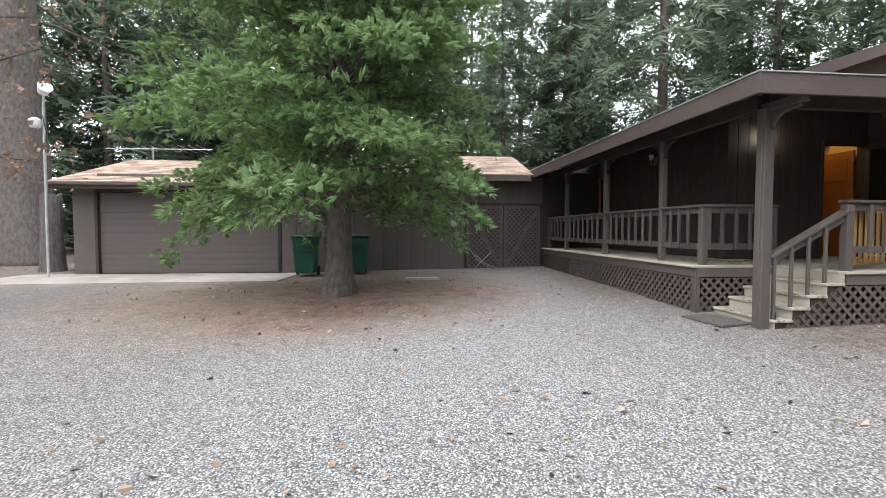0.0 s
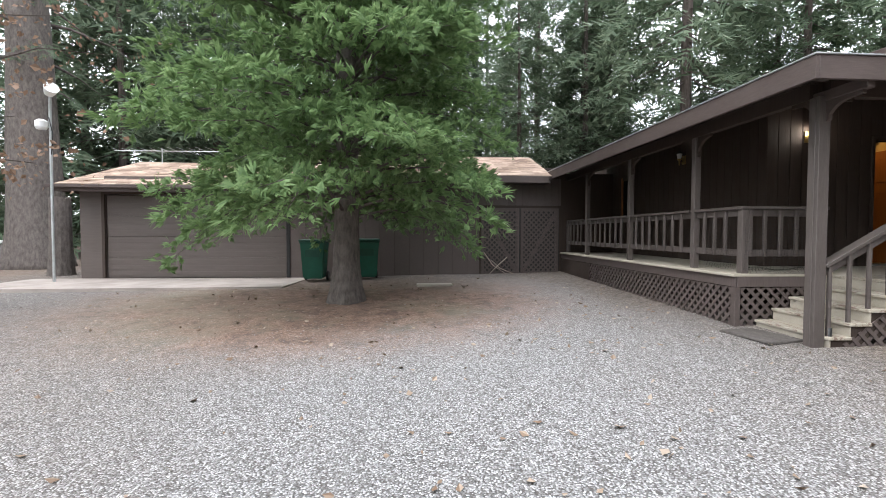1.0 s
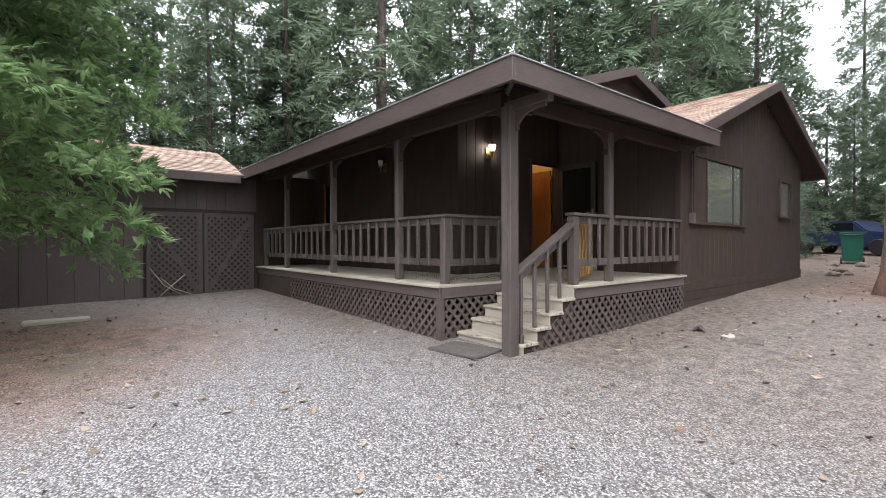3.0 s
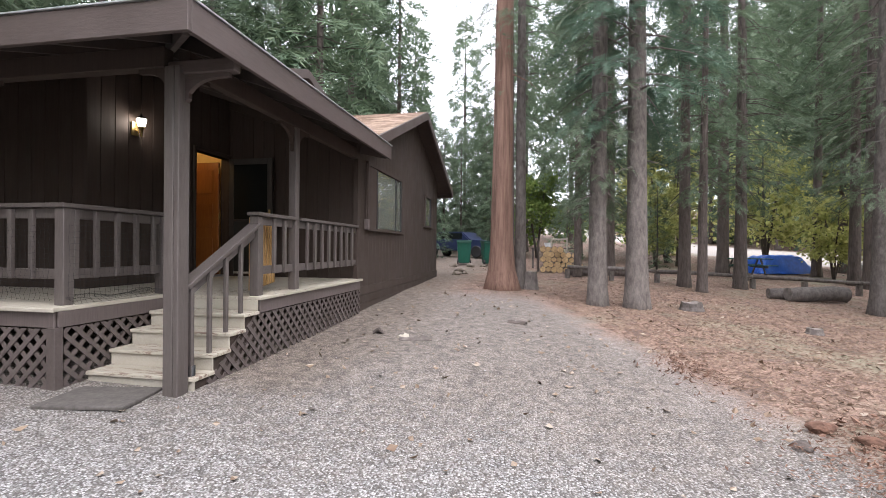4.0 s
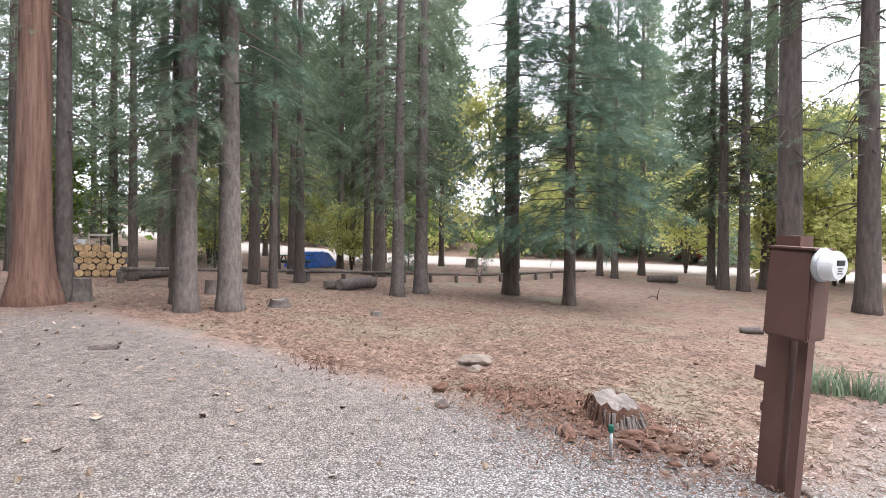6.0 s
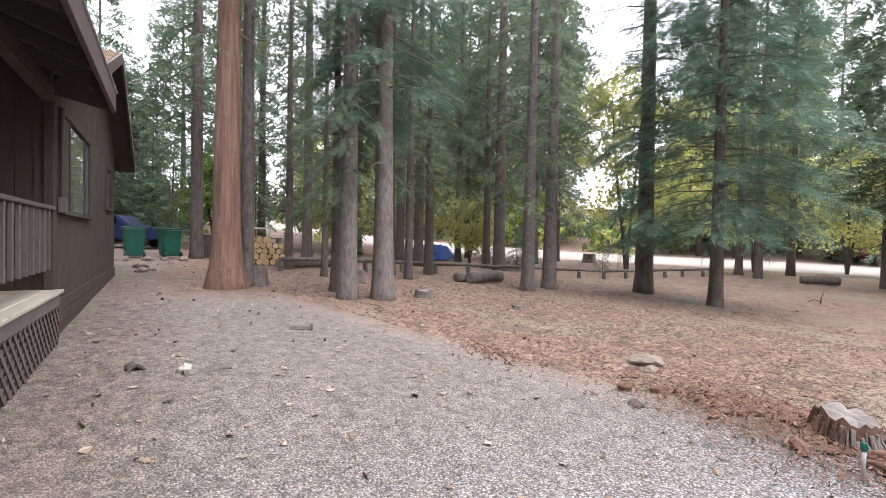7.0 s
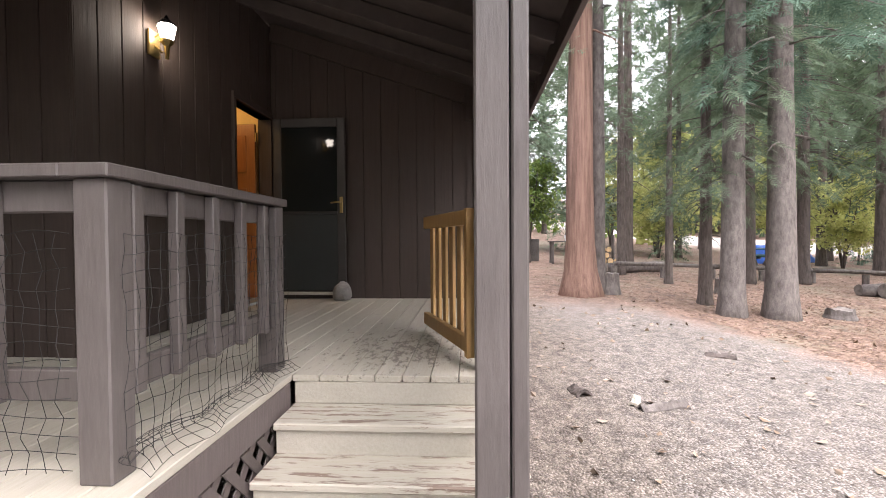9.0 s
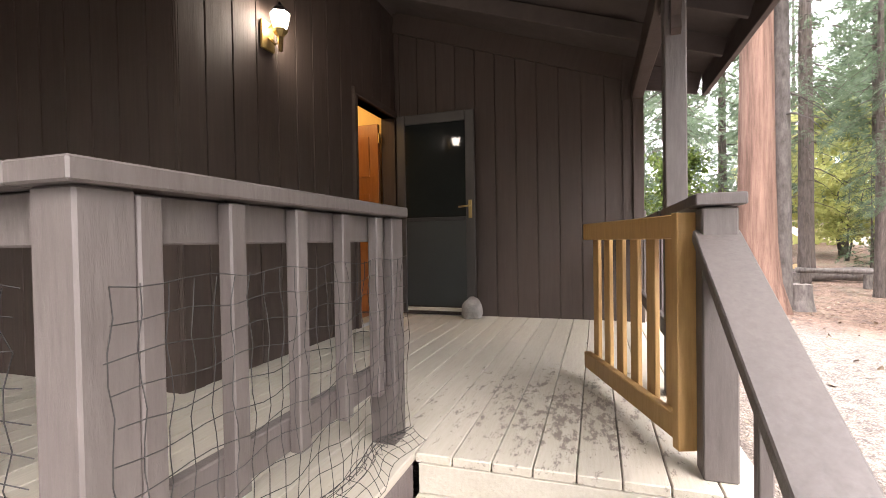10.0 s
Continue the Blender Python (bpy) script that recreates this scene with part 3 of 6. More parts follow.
# ---- windows ----
def window(name, x0, x1, z0, z1, pane0, pane1, split):
    t = thing(name, (x0, SY, z0), "brown framed window reflecting the yellow trees", "window", kind="structure")
    d0, d1 = SY - 0.035, SY + 0.03
    box("side_trim", (x0, x0 + 0.07), (d0, d1), (z0, z1), SIDING, t)
    box("side_trim", (x1 - 0.07, x1), (d0, d1), (z0, z1), SIDING, t)
    box("head_trim", (x0 + 0.072, x1 - 0.072), (d0, d1), (z1 - 0.07, z1), SIDING, t)
    box("window_sill", (x0 - 0.05, x1 + 0.05), (d0 - 0.02, d1), (z0 - 0.045, z0), SIDING, t)
    if pane0 > x0 + 0.1:
        box("side_panel", (x0 + 0.072, pane0 - 0.002), (SY - 0.01, SY + 0.018), (z0, z1 - 0.072), SIDING, t)
    fr = box("window_frame", (pane0, pane0 + 0.05), (SY - 0.02, d1), (z0, z1 - 0.072), BLACK, t)
    box("window_frame", (pane1 - 0.05, pane1), (SY - 0.02, d1), (z0, z1 - 0.072), BLACK, t)
    for s in split:
        box("mullion", (s - 0.02, s + 0.02), (SY - 0.015, d1), (z0, z1 - 0.072), BLACK, t)
    edges = [pane0 + 0.05, *split, pane1 - 0.05]
    for a, b in zip(edges, edges[1:]):
        box("pane", (a, b), (SY + 0.0, SY + 0.006), (z0 + 0.02, z1 - 0.09), PANE, t, 0)
    # added sheet gives the pane its reflected olive by colour
    box("blind", (pane0, pane1), (SY + 0.012, SY + 0.018), (z0, z1 - 0.08), REFLTONE, t, 0)


# dull olive standing in for the trees mirrored in the panes
REFLTONE = plain("reflected_olive_tone", (0.15, 0.14, 0.095), 0.8, 0, 0.2, 3)
window("window_1", *win1[:2], *win1[2:], 9.54, 11.24, (10.82,))
window("window_2", *win2[:2], *win2[2:], 13.65, 14.37, ())
t = thing("electric_box", (8.92, SY, 1.9), "small brown conduit box fixed to the siding", "electric box")
box("box_body", (8.88, 8.97), (SY - 0.08, SY), (1.84, 2.02), TRIM, t, 0.008)
rod("conduit", (8.925, SY - 0.03, 2.02), (8.925, SY - 0.03, 3.0), 0.014, SIDING, t)

# narrow window with reddish trim far along the west wall
t = thing("window_3", (CX, 12.4, 1.9), "narrow porch window with reddish brown trim", "window", kind="structure")
for y0, y1 in ((12.05, 12.13), (12.62, 12.70)):
    box("side_trim", (CX - 0.045, CX), (y0, y1), (1.95, 3.0), DOORWOOD, t)
box("head_trim", (CX - 0.045, CX), (12.132, 12.618), (2.92, 3.0), SIDING, t)
box("window_sill", (CX - 0.07, CX), (12.0, 12.75), (1.88, 1.95), SIDING, t)
box("pane", (CX - 0.02, CX - 0.01), (12.13, 12.62), (1.95, 2.92), GLASSDARK, t, 0)

# ---- roofs ----


def shingle_roof(name, corners, thick, label, rows=0.145, tab=0.30, stretch=None):
    """A sloping plate with courses of overlapping tabs, each its own island. corners: eave a, eave b, ridge b, ridge a."""
    a, b, c, d = [Vector(q) for q in corners]
    plate = struct(name, slab3([a, b, c, d], thick), SOFFIT, label, "roof")
    up = ((d - a) + (c - b)) / 2
    nrm = (b - a).cross(d - a).normalized()
    if nrm.z < 0:
        nrm = -nrm
    count = int(up.length / rows)
    vs, ts = [], []
    rnd = random.Random(5)
    for r in range(count):
        s0, s1 = r / count, min(1, (r + 1.35) / count)
        le, re = a.lerp(d, s0), b.lerp(c, s0)
        lu, ru = a.lerp(d, s1), b.lerp(c, s1)
        k = max(1, int((re - le).length / tab))
        off = 0.5 * (r % 2) / k
        for q in range(k + 1):
            f0, f1 = max(0, q / k - off), min(1, (q + 1) / k - off)
            if f1 - f0 < 0.02 / k:
                continue
            g0, g1 = f0 + 0.01 / k, f1 - 0.01 / k
            h = 0.010 + rnd.random() * 0.006
            p4 = [le.lerp(re, g0) + nrm * (h + 0.006), le.lerp(re, g1) + nrm * (h + 0.006), lu.lerp(ru, g1) + nrm * 0.003, lu.lerp(ru, g0) + nrm * 0.003]
            p2 = [le.lerp(re, g0), le.lerp(re, g1)]
            o = len(vs)
            vs += p4 + p2
            ts += [(o, o + 1, o + 2), (o, o + 2, o + 3), (o + 4, o + 5, o + 1), (o + 4, o + 1, o)]
    ob = new("shingles", tri_mesh("shingles", vs, ts, SHINGLE))
    attach(ob, plate)
    tagged(ob, "weathered pinkish tan asphalt shingles", kind="stuff")
    return plate


RX, RZ = 12.5, FZ1 + PITCH * (12.5 - EX)
HY = 8.2
rl = "low porch roof with brown painted edges"
# west slope, cut by the hip, and the south slope of the porch
hipx = EX + (HY - EY)
bm = slab3([(EX, EY, FZ1), (hipx, HY, FZ1 + PITCH * (HY - EY)), (RX, HY, RZ), (RX, 15.8, RZ), (EX, 13.3, FZ1)], 0.05)
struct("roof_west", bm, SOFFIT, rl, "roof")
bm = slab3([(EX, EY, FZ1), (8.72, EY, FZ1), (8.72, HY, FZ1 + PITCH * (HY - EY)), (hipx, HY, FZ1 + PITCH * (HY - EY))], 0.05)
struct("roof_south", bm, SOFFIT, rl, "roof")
bm = slab3([(RX, HY, RZ), (16.5, HY, RZ - 0.3 * 4), (16.5, 15.8, RZ - 0.3 * 4), (RX, 15.8, RZ)], 0.05)
struct("roof_main_east", bm, SOFFIT, "upper roof slope of the house", "roof")
# upper gable wall and its rake boards
bm = bmesh.new()
tri = [(5.9, FZ1 + 0.6), (RX, RZ - 0.06), (16.2, RZ - 1.2), (16.2, 3.2), (5.9, 3.2)]
f0 = [bm.verts.new((x, HY + 0.25, z)) for x, z in tri]
f1 = [bm.verts.new((x, HY + 0.35, z)) for x, z in tri]
bm.faces.new(f0)
bm.faces.new(f1[::-1])
for i in range(5):
    bm.faces.new((f0[i], f0[(i + 1) % 5], f1[(i + 1) % 5], f1[i]))
bmesh.ops.recalc_face_normals(bm, faces=bm.faces)
struct("wall_upper_gable", bm, SIDING, lab, "wall")
rk = thing("trim_upper_rake", (RX, HY, RZ), "brown rake boards of the upper gable", "roof trim", kind="structure")
beam("rake_board", (hipx - 0.4, HY - 0.03, RZ - PITCH * (RX - hipx + 0.4) - 0.06), (RX, HY - 0.03, RZ - 0.06), 0.04, 0.22, FASCIA, rk)
beam("rake_board", (RX, HY - 0.03, RZ - 0.06), (16.5, HY - 0.03, RZ - 1.26), 0.04, 0.22, FASCIA, rk)
# south gable roof
shingle_roof("roof_gable_west", [(8.69, RKY, PKZ - GP * (PKX - 8.69)), (8.69, 12.0, PKZ - GP * (PKX - 8.69)), (PKX, 12.0, PKZ), (PKX, RKY, PKZ)], 0.06, "gable roof with weathered tan shingles")
bm = slab3([(PKX, RKY, PKZ), (PKX + GW, RKY, PKZ - GP * GW), (PKX + GW, 12.0, PKZ - GP * GW), (PKX, 12.0, PKZ)], 0.06)
struct("roof_gable_east", bm, SOFFIT, "gable roof with weathered tan shingles", "roof")
rk = thing("trim_gable_rake", (PKX, RKY, PKZ), "brown rake boards of the gable", "roof trim", kind="structure")
beam("rake_board", (PKX - GW, RKY - 0.02, PKZ - GP * GW - 0.085), (PKX + 0.01, RKY - 0.02, PKZ - 0.085), 0.04, 0.18, FASCIA, rk)
beam("rake_board", (PKX - 0.01, RKY - 0.022, PKZ - 0.085), (PKX + GW, RKY - 0.022, PKZ - GP * GW - 0.085), 0.04, 0.18, FASCIA, rk)
box("eave_board", (PKX + GW - 0.015, PKX + GW + 0.015), (RKY, 12.0), (PKZ - GP * GW - 0.19, PKZ - GP * GW), FASCIA, rk)

# porch fascia, drip edge, rafters, beams
fa = thing("trim_fascia", (EX, EY, FZ0), "broad dark brown fascia boards of the porch roof", "roof trim", kind="structure")
box("fascia_board", (EX - 0.04, EX), (EY - 0.04, 13.3), (FZ0, FZ1), FASCIA, fa)
box("fascia_board", (EX + 0.002, 8.66), (EY - 0.04, EY), (FZ0, FZ1), FASCIA, fa)
box("drip_edge", (EX - 0.055, EX + 0.02), (EY - 0.055, 13.3), (FZ1 + 0.002, FZ1 + 0.016), STEEL, fa, 0.002)
box("drip_edge", (EX + 0.022, 8.68), (EY - 0.055, EY + 0.02), (FZ1 + 0.002, FZ1 + 0.016), STEEL, fa, 0.002)
# sloped end of the south fascia, where it dies against the gable
beam("fascia_return", (8.62, EY + 0.02, FZ1 - 0.11), (8.66, RKY + 0.3, FZ1 + 0.0), 0.03, 0.22, FASCIA, fa)
ra = thing("rafters", (5, 5, 3), "exposed dark brown rafters under the porch roof", "rafters", kind="structure")
x = 4.75
while x < 8.4:
    yb = min(WY, EY + (x - EX))
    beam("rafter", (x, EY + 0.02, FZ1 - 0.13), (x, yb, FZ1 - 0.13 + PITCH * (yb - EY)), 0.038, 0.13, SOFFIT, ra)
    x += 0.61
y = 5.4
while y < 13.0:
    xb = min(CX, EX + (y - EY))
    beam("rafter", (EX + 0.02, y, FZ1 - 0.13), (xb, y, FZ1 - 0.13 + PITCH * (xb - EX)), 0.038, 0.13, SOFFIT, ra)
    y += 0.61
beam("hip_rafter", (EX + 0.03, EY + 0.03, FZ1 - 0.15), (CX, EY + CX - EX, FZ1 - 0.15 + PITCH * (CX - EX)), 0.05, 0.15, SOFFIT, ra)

PX = 4.54           # line of the west posts
pb = thing("porch_beams", (PX, SY, 2.8), "dark brown beams carrying the porch roof", "beam", kind="structure")
box("beam_west", (PX - 0.055, PX + 0.055), (PS + 0.09, 13.3), (3.0, 3.17), SIDING, pb, 0.006)
box("beam_south", (PX + 0.06, 8.52), (PS - 0.05, PS + 0.05), (3.0, 3.17), SIDING, pb, 0.006)
box("outrigger", (PX - 0.02, PX + 0.075), (4.765, PS + 0.085), (2.945, 3.055), FASCIA, pb, 0.008)


# ---- porch posts ----
def knee(parent, at, dirx, diry, reach=0.30, drop=0.30, mat=None):
    """A solid bracket between post and beam with a slightly hollow slanting edge."""
    poly = [(0.0, 0.0), (reach, 0.0), (reach, -0.035)]
    for i in range(1, 8):
        k = i / 8
        sag = 0.05 * math.sin(math.pi * k)
        poly.append((reach * (1 - k) - sag, -0.035 - (drop - 0.07) * k + sag))
    poly += [(0.03, -drop + 0.02), (0.0, -drop)]
    sx, sy = -diry * 0.022, dirx * 0.022
    bm = bmesh.new()
    a, b = [[bm.verts.new((at[0] + dirx * u + sx * s, at[1] + diry * u + sy * s, at[2] + v)) for u, v in poly] for s in (-1, 1)]
    bm.faces.new(a)
    bm.faces.new(b[::-1])
    for i in range(len(poly)):
        j = (i + 1) % len(poly)
        bm.faces.new((a[i], b[i], b[j], a[j]))
    bmesh.ops.recalc_face_normals(bm, faces=bm.faces)
    part("knee_brace", bm, mat or SIDING, parent)


for y in (7.46, 9.58, 11.83):
    t = thing("porch_post", (PX, y, DZ), "square brown painted porch post with curved braces", "post", "porch posts")
    box("shaft", (PX - 0.048, PX + 0.048), (y - 0.048, y + 0.048), (DZ, 3.0), RAILP, t, 0.006)
    for s in (-1, 1):
        knee(t, (PX, y + s * 0.048, 3.0), 0, s)
t = thing("porch_post", (6.48, PS, DZ), "square brown painted porch post with curved braces", "post", "porch posts")
box("shaft", (6.432, 6.528), (PS - 0.048, PS + 0.048), (DZ, 3.0), RAILP, t, 0.006)
for s in (-1, 1):
    knee(t, (6.48 + s * 0.048, PS, 3.0), s, 0)
# tall corner post on the ground, of two timbers with a joint between
cp = thing("corner_post", (PX, PS, 0.15), "tall brown corner post of two joined timbers standing on the ground", "post")
box("timber", (PX - 0.065, PX + 0.065), (PS - 0.012, PS + 0.078), (0.12, 3.0), RAILP, cp, 0.006)
box("timber", (PX - 0.065, PX + 0.065), (PS - 0.062, PS - 0.017), (0.12, 3.0), RAILP, cp, 0.006)
box("footing", (PX - 0.10, PX + 0.12), (PS - 0.10, PS + 0.12), (0.06, 0.19), CONCRETE, cp, 0.012)
knee(cp, (PX, PS + 0.078, 3.0), 0, 1, 0.28, 0.24)
knee(cp, (PX + 0.027, PS - 0.062, 2.945), 0, -1, 0.40, 0.22, FASCIA)
knee(cp, (PX + 0.065, PS, 3.0), 1, 0, 0.30, 0.24)
tube("drain_elbow", [(PX + 0.14, PS - 0.03, 0.50), (PX + 0.14, PS - 0.03, 0.30), (PX + 0.10, PS - 0.10, 0.24), (PX + 0.06, PS - 0.2, 0.23)], 0.032, BLACK, cp)

# ---- deck ----
dk = thing("porch_deck", (5, 6, DZ), "cream painted board deck with worn patches", "deck", kind="structure")
y, bw = 5.16, 0.140
while y < 13.2:
    y1 = y + bw - 0.004
    x0 = 5.56 if y < 6.26 else 4.33
    x1 = WX + 0.02 if y < WY - 0.05 else CX + 0.02
    box("deck_board", (x0, x1), (y, min(y1, 13.25)), (DZ - 0.034, DZ), DECK, dk, 0.004)
    y += bw
box("rim_board", (4.355, 4.38), (6.30, 13.25), (0.83, DZ - 0.036), TRIM, dk)
box("rim_board", (4.382, 5.55), (6.28, 6.305), (0.83, DZ - 0.036), TRIM, dk)
box("rim_board", (5.60, 8.53), (5.19, 5.215), (0.83, DZ - 0.036), TRIM, dk)
box("nosing", (4.312, 4.329), (6.255, 13.25), (DZ - 0.034, DZ - 0.002), DECKEDGE, dk, 0.004)
box("joist", (4.4, 8.3), (6.9, 6.95), (0.80, DZ - 0.036), SIDING, dk)

# lattice skirts
LT = thing("lattice_skirt", (4.35, 9.0, 0.3), "brown diagonal lattice skirt under the deck", "lattice", kind="structure")
lattice(LT, lambda u, v, w: (4.372 - w, u, v), 6.37, 11.2, 0.22, 0.82)
box("skirt_panel", (4.355, 4.372), (11.21, 13.25), (0.25, 0.82), SIDING, LT)
box("corner_board", (4.345, 4.42), (6.275, 6.365), (0.2, 0.83), LATTICE, LT)
lattice(LT, lambda u, v, w: (u, 6.302 - w, v), 4.43, 5.55, 0.22, 0.82)
lattice(LT, lambda u, v, w: (u, 5.212 - w, v), 4.80, 8.53, 0.22, 0.82, cut=((0.5547, -0.832), 0.5547 * 4.74 - 0.832 * 0.30))

# ---- stairs ----
st = thing("stairs", (5.0, 5.68, 0.25), "cream painted wooden steps with worn treads", "stairs")
for k in range(4):
    nx, tz = 4.63 + 0.232 * k, 0.41 + 0.148 * k
    box("tread", (nx - 0.02, nx + 0.25), (5.18, 6.27), (tz - 0.035, tz), TREAD, st, 0.006)
    box("riser", (nx + 0.004, nx + 0.024), (5.20, 6.265), (tz - 0.15 if k else 0.15, tz - 0.036), DECKEDGE, st)
box("riser", (5.562, 5.582), (5.20, 6.265), (0.855, DZ - 0.036), DECKEDGE, st)
for y in (5.235, 6.23):
    for k in range(4):
        nx, tz = 4.63 + 0.232 * k, 0.41 + 0.148 * k
        box("stringer", (nx + 0.026, nx + 0.256), (y - 0.018, y + 0.018), (max(0.15, tz - 0.3), tz - 0.037), SIDING, st)

# ---- railings ----


def rail(name, a, b, label, balusters, caps=True):
    """A railing between plan points a and b, on the deck."""
    a, b = Vector((*a, 0)), Vector((*b, 0))
    d = (b - a).normalized()
    t = thing(name, (a.x, a.y, DZ), label, "railing", "porch railings")
    z = Vector((0, 0, 1))
    beam("top_cap", a + z * (DZ + 0.872), b + z * (DZ + 0.872), 0.14, 0.038, RAILP, t)
    if not caps:
        a = a + d * 0.12
    beam("top_rail", a + z * (DZ + 0.805), b + z * (DZ + 0.805), 0.036, 0.09, RAILP, t)
    beam("bottom_rail", a + z * (DZ + 0.27), b + z * (DZ + 0.27), 0.036, 0.09, RAILP, t)
    k = balusters
    side = Vector((-d.y, d.x, 0))
    places = [(i + 1) / (k + 1) for i in range(k)]
    if not caps:
        places = [0.018, *places, 0.915]
    for f_ in places:
        q = a + (b - a) * f_
        c = q - side * 0.037
        h = Matrix.Translation((c.x, c.y, DZ + 0.535)) @ Matrix((d, side, z)).transposed().to_4x4()
        ob = new("baluster", BAL)
        ob.matrix_basis = h
        attach(ob, t)
    return t


bm = bmesh.new()
bmesh.ops.create_cube(bm, size=1)
bmesh.ops.scale(bm, vec=(0.046, 0.036, 0.62), verts=bm.verts)
bmesh.ops.bevel(bm, geom=bm.edges[:], offset=0.004, segments=1, affect="EDGES")
BAL = mesh_of(bm, "baluster", RAILP)
rlab = "grey-brown painted wooden porch railing with square balusters"
rail("railing", (PX, 13.16), (PX, 11.89), rlab, 4)
rail("railing", (PX, 11.77), (PX, 9.64), rlab, 7)
rail("railing", (PX, 9.52), (PX, 7.52), rlab, 7)
rail("railing", (PX, 7.40), (PX, 6.485), rlab, 3)
rail("railing", (PX - 0.07, 6.415), (5.70, 6.415), rlab, 4, False)
rail("railing", (5.74, PS), (6.42, PS), rlab, 2)
rail("railing", (6.54, PS), (8.52, PS), rlab, 8)


def newel(x, y, w, h, label):
    t = thing("newel_post", (x, y, DZ), label, "post", "newel posts")
    box("shaft", (x - w, x + w), (y - w, y + w), (DZ, DZ + h), RAILP, t, 0.005)
    return t


newel(PX, 6.415, 0.049, 0.852, "stout grey-brown corner newel of the railing")
newel(5.64, 6.415, 0.05, 0.85, "square grey-brown newel beside the steps")
nw = newel(5.68, PS, 0.05, 0.85, "square grey-brown newel carrying the stair handrail")
box("cap", (5.61, 5.75), (PS - 0.07, PS + 0.07), (DZ + 0.855, DZ + 0.893), RAILP, nw)
newel(PX, 13.20, 0.045, 0.85, "square grey-brown end newel against the garage")

HY0, HS = 5.295, 0.557
hz = lambda x: 1.33 + HS * (x - 4.89)
hr = thing("stair_handrail", (4.6, HY0, 0.4), "sloping grey-brown handrail with square balusters", "handrail")
beam("handrail", (4.61, HY0, hz(4.61)), (5.67, HY0, hz(5.67)), 0.13, 0.04, RAILP, hr)
beam("sub_rail", (4.61, HY0, hz(4.61) - 0.075), (5.63, HY0, hz(5.63) - 0.075), 0.036, 0.09, RAILP, hr)
for k, x in enumerate((4.67, 4.90, 5.13, 5.36)):
    box("baluster", (x - 0.02, x + 0.02), (HY0 - 0.055, HY0 - 0.02), (0.41 + 0.148 * k, hz(x) - 0.03), RAILP, hr)

# ---- cedar gate, swung in ----
gt = thing("porch_gate", (5.76, 5.37, DZ), "unpainted cedar slat gate swung open onto the deck", "gate")
ga, gb = Vector((5.76, 5.37, 0)), Vector((6.68, 5.70, 0))
gd = (gb - ga).normalized()
gs = Vector((-gd.y, gd.x, 0))
gang = math.degrees(math.atan2(gd.y, gd.x))
for z0 in (1.10, 1.795):
    beam("gate_rail", ga + Vector((0, 0, z0)), gb + Vector((0, 0, z0)), 0.038, 0.085, CEDAR, gt)
for i in range(6):
    q = ga + (gb - ga) * ((i + 0.85) / 6.35) - gs * 0.031
    zt = 1.80 + 0.004 * ((i * 5) % 3)
    box("slat", (q.x - 0.036, q.x + 0.036), (q.y - 0.01, q.y + 0.01), (1.075, zt), CEDAR, gt, 0.003, turn=(0, 0, gang))
q = ga - gd * 0.022
box("gate_stile", (q.x - 0.02, q.x + 0.02), (q.y - 0.045, q.y + 0.045), (1.05, 1.84), CEDAR, gt, 0.003, turn=(0, 0, gang))
for z0 in (1.2, 1.7):
    box("hinge", (5.725, 5.745), (5.345, 5.375), (z0, z0 + 0.07), STEEL, gt, 0.003)

# ---- front doorway, wooden door ajar inside, storm door held open ----
dw = thing("door_frame", (DX0, WY, DZ), "dark brown front door frame", "door frame", kind="structure")
box("jamb", (DX0 - 0.05, DX0), (WY - 0.02, WY + 0.15), (DZ, DTOP), SIDING, dw)
box("jamb", (DX1, WX), (WY - 0.005, WY + 0.15), (DZ, DTOP), SIDING, dw)
box("head", (DX0 - 0.05, WX), (WY - 0.02, WY + 0.15), (DTOP, DTOP + 0.06), SIDING, dw)
box("threshold", (DX0, DX1), (WY - 0.02, WY + 0.15), (DZ, DZ + 0.03), STEEL, dw)
fd = thing("front_door", (DX1, WY + 0.16, DZ), "orange stained wooden front door standing open inward", "door")
box("door_leaf", (DX1 - 0.045, DX1), (WY + 0.17, WY + 0.95), (DZ + 0.02, DTOP - 0.06), DOORWOOD, fd)
for z0 in (1.25, 1.85, 2.45):
    box("panel", (DX1 - 0.058, DX1 - 0.047), (WY + 0.27, WY + 0.86), (z0, z0 + 0.42), DOORWOOD, fd, 0.006)
for z0 in (1.3, 2.0, 2.8):
    box("hinge", (DX1 - 0.05, DX1 - 0.02), (WY + 0.150, WY + 0.168), (z0, z0 + 0.1), BRASS, fd, 0.002)
hall = new("hall_lamp", bpy.data.lights.new("hall_lamp", "POINT"))
hall.data.energy, hall.data.color, hall.data.shadow_soft_size = 4.6, (1.0, 0.66, 0.26), 0.12
hall.location = (7.85, 8.3, 3.35)
sd = thing("storm_door", (WX, WY - 0.06, DZ), "black glazed storm door held open against the wall", "door")
s0, s1, sx = 6.78, 7.60, WX - 0.055
box("stile", (sx - 0.03, sx), (s0, s0 + 0.09), (DZ + 0.03, 3.05), STORM, sd)
box("stile", (sx - 0.03, sx), (s1 - 0.09, s1), (DZ + 0.03, 3.05), STORM, sd)
box("top_rail", (sx - 0.03, sx), (s0 + 0.092, s1 - 0.092), (2.95, 3.05), STORM, sd)
box("mid_rail", (sx - 0.028, sx), (s0 + 0.092, s1 - 0.092), (1.96, 2.0), BLACK, sd)
box("bottom_rail", (sx - 0.03, sx), (s0 + 0.092, s1 - 0.092), (DZ + 0.05, DZ + 0.085), DECKEDGE, sd)
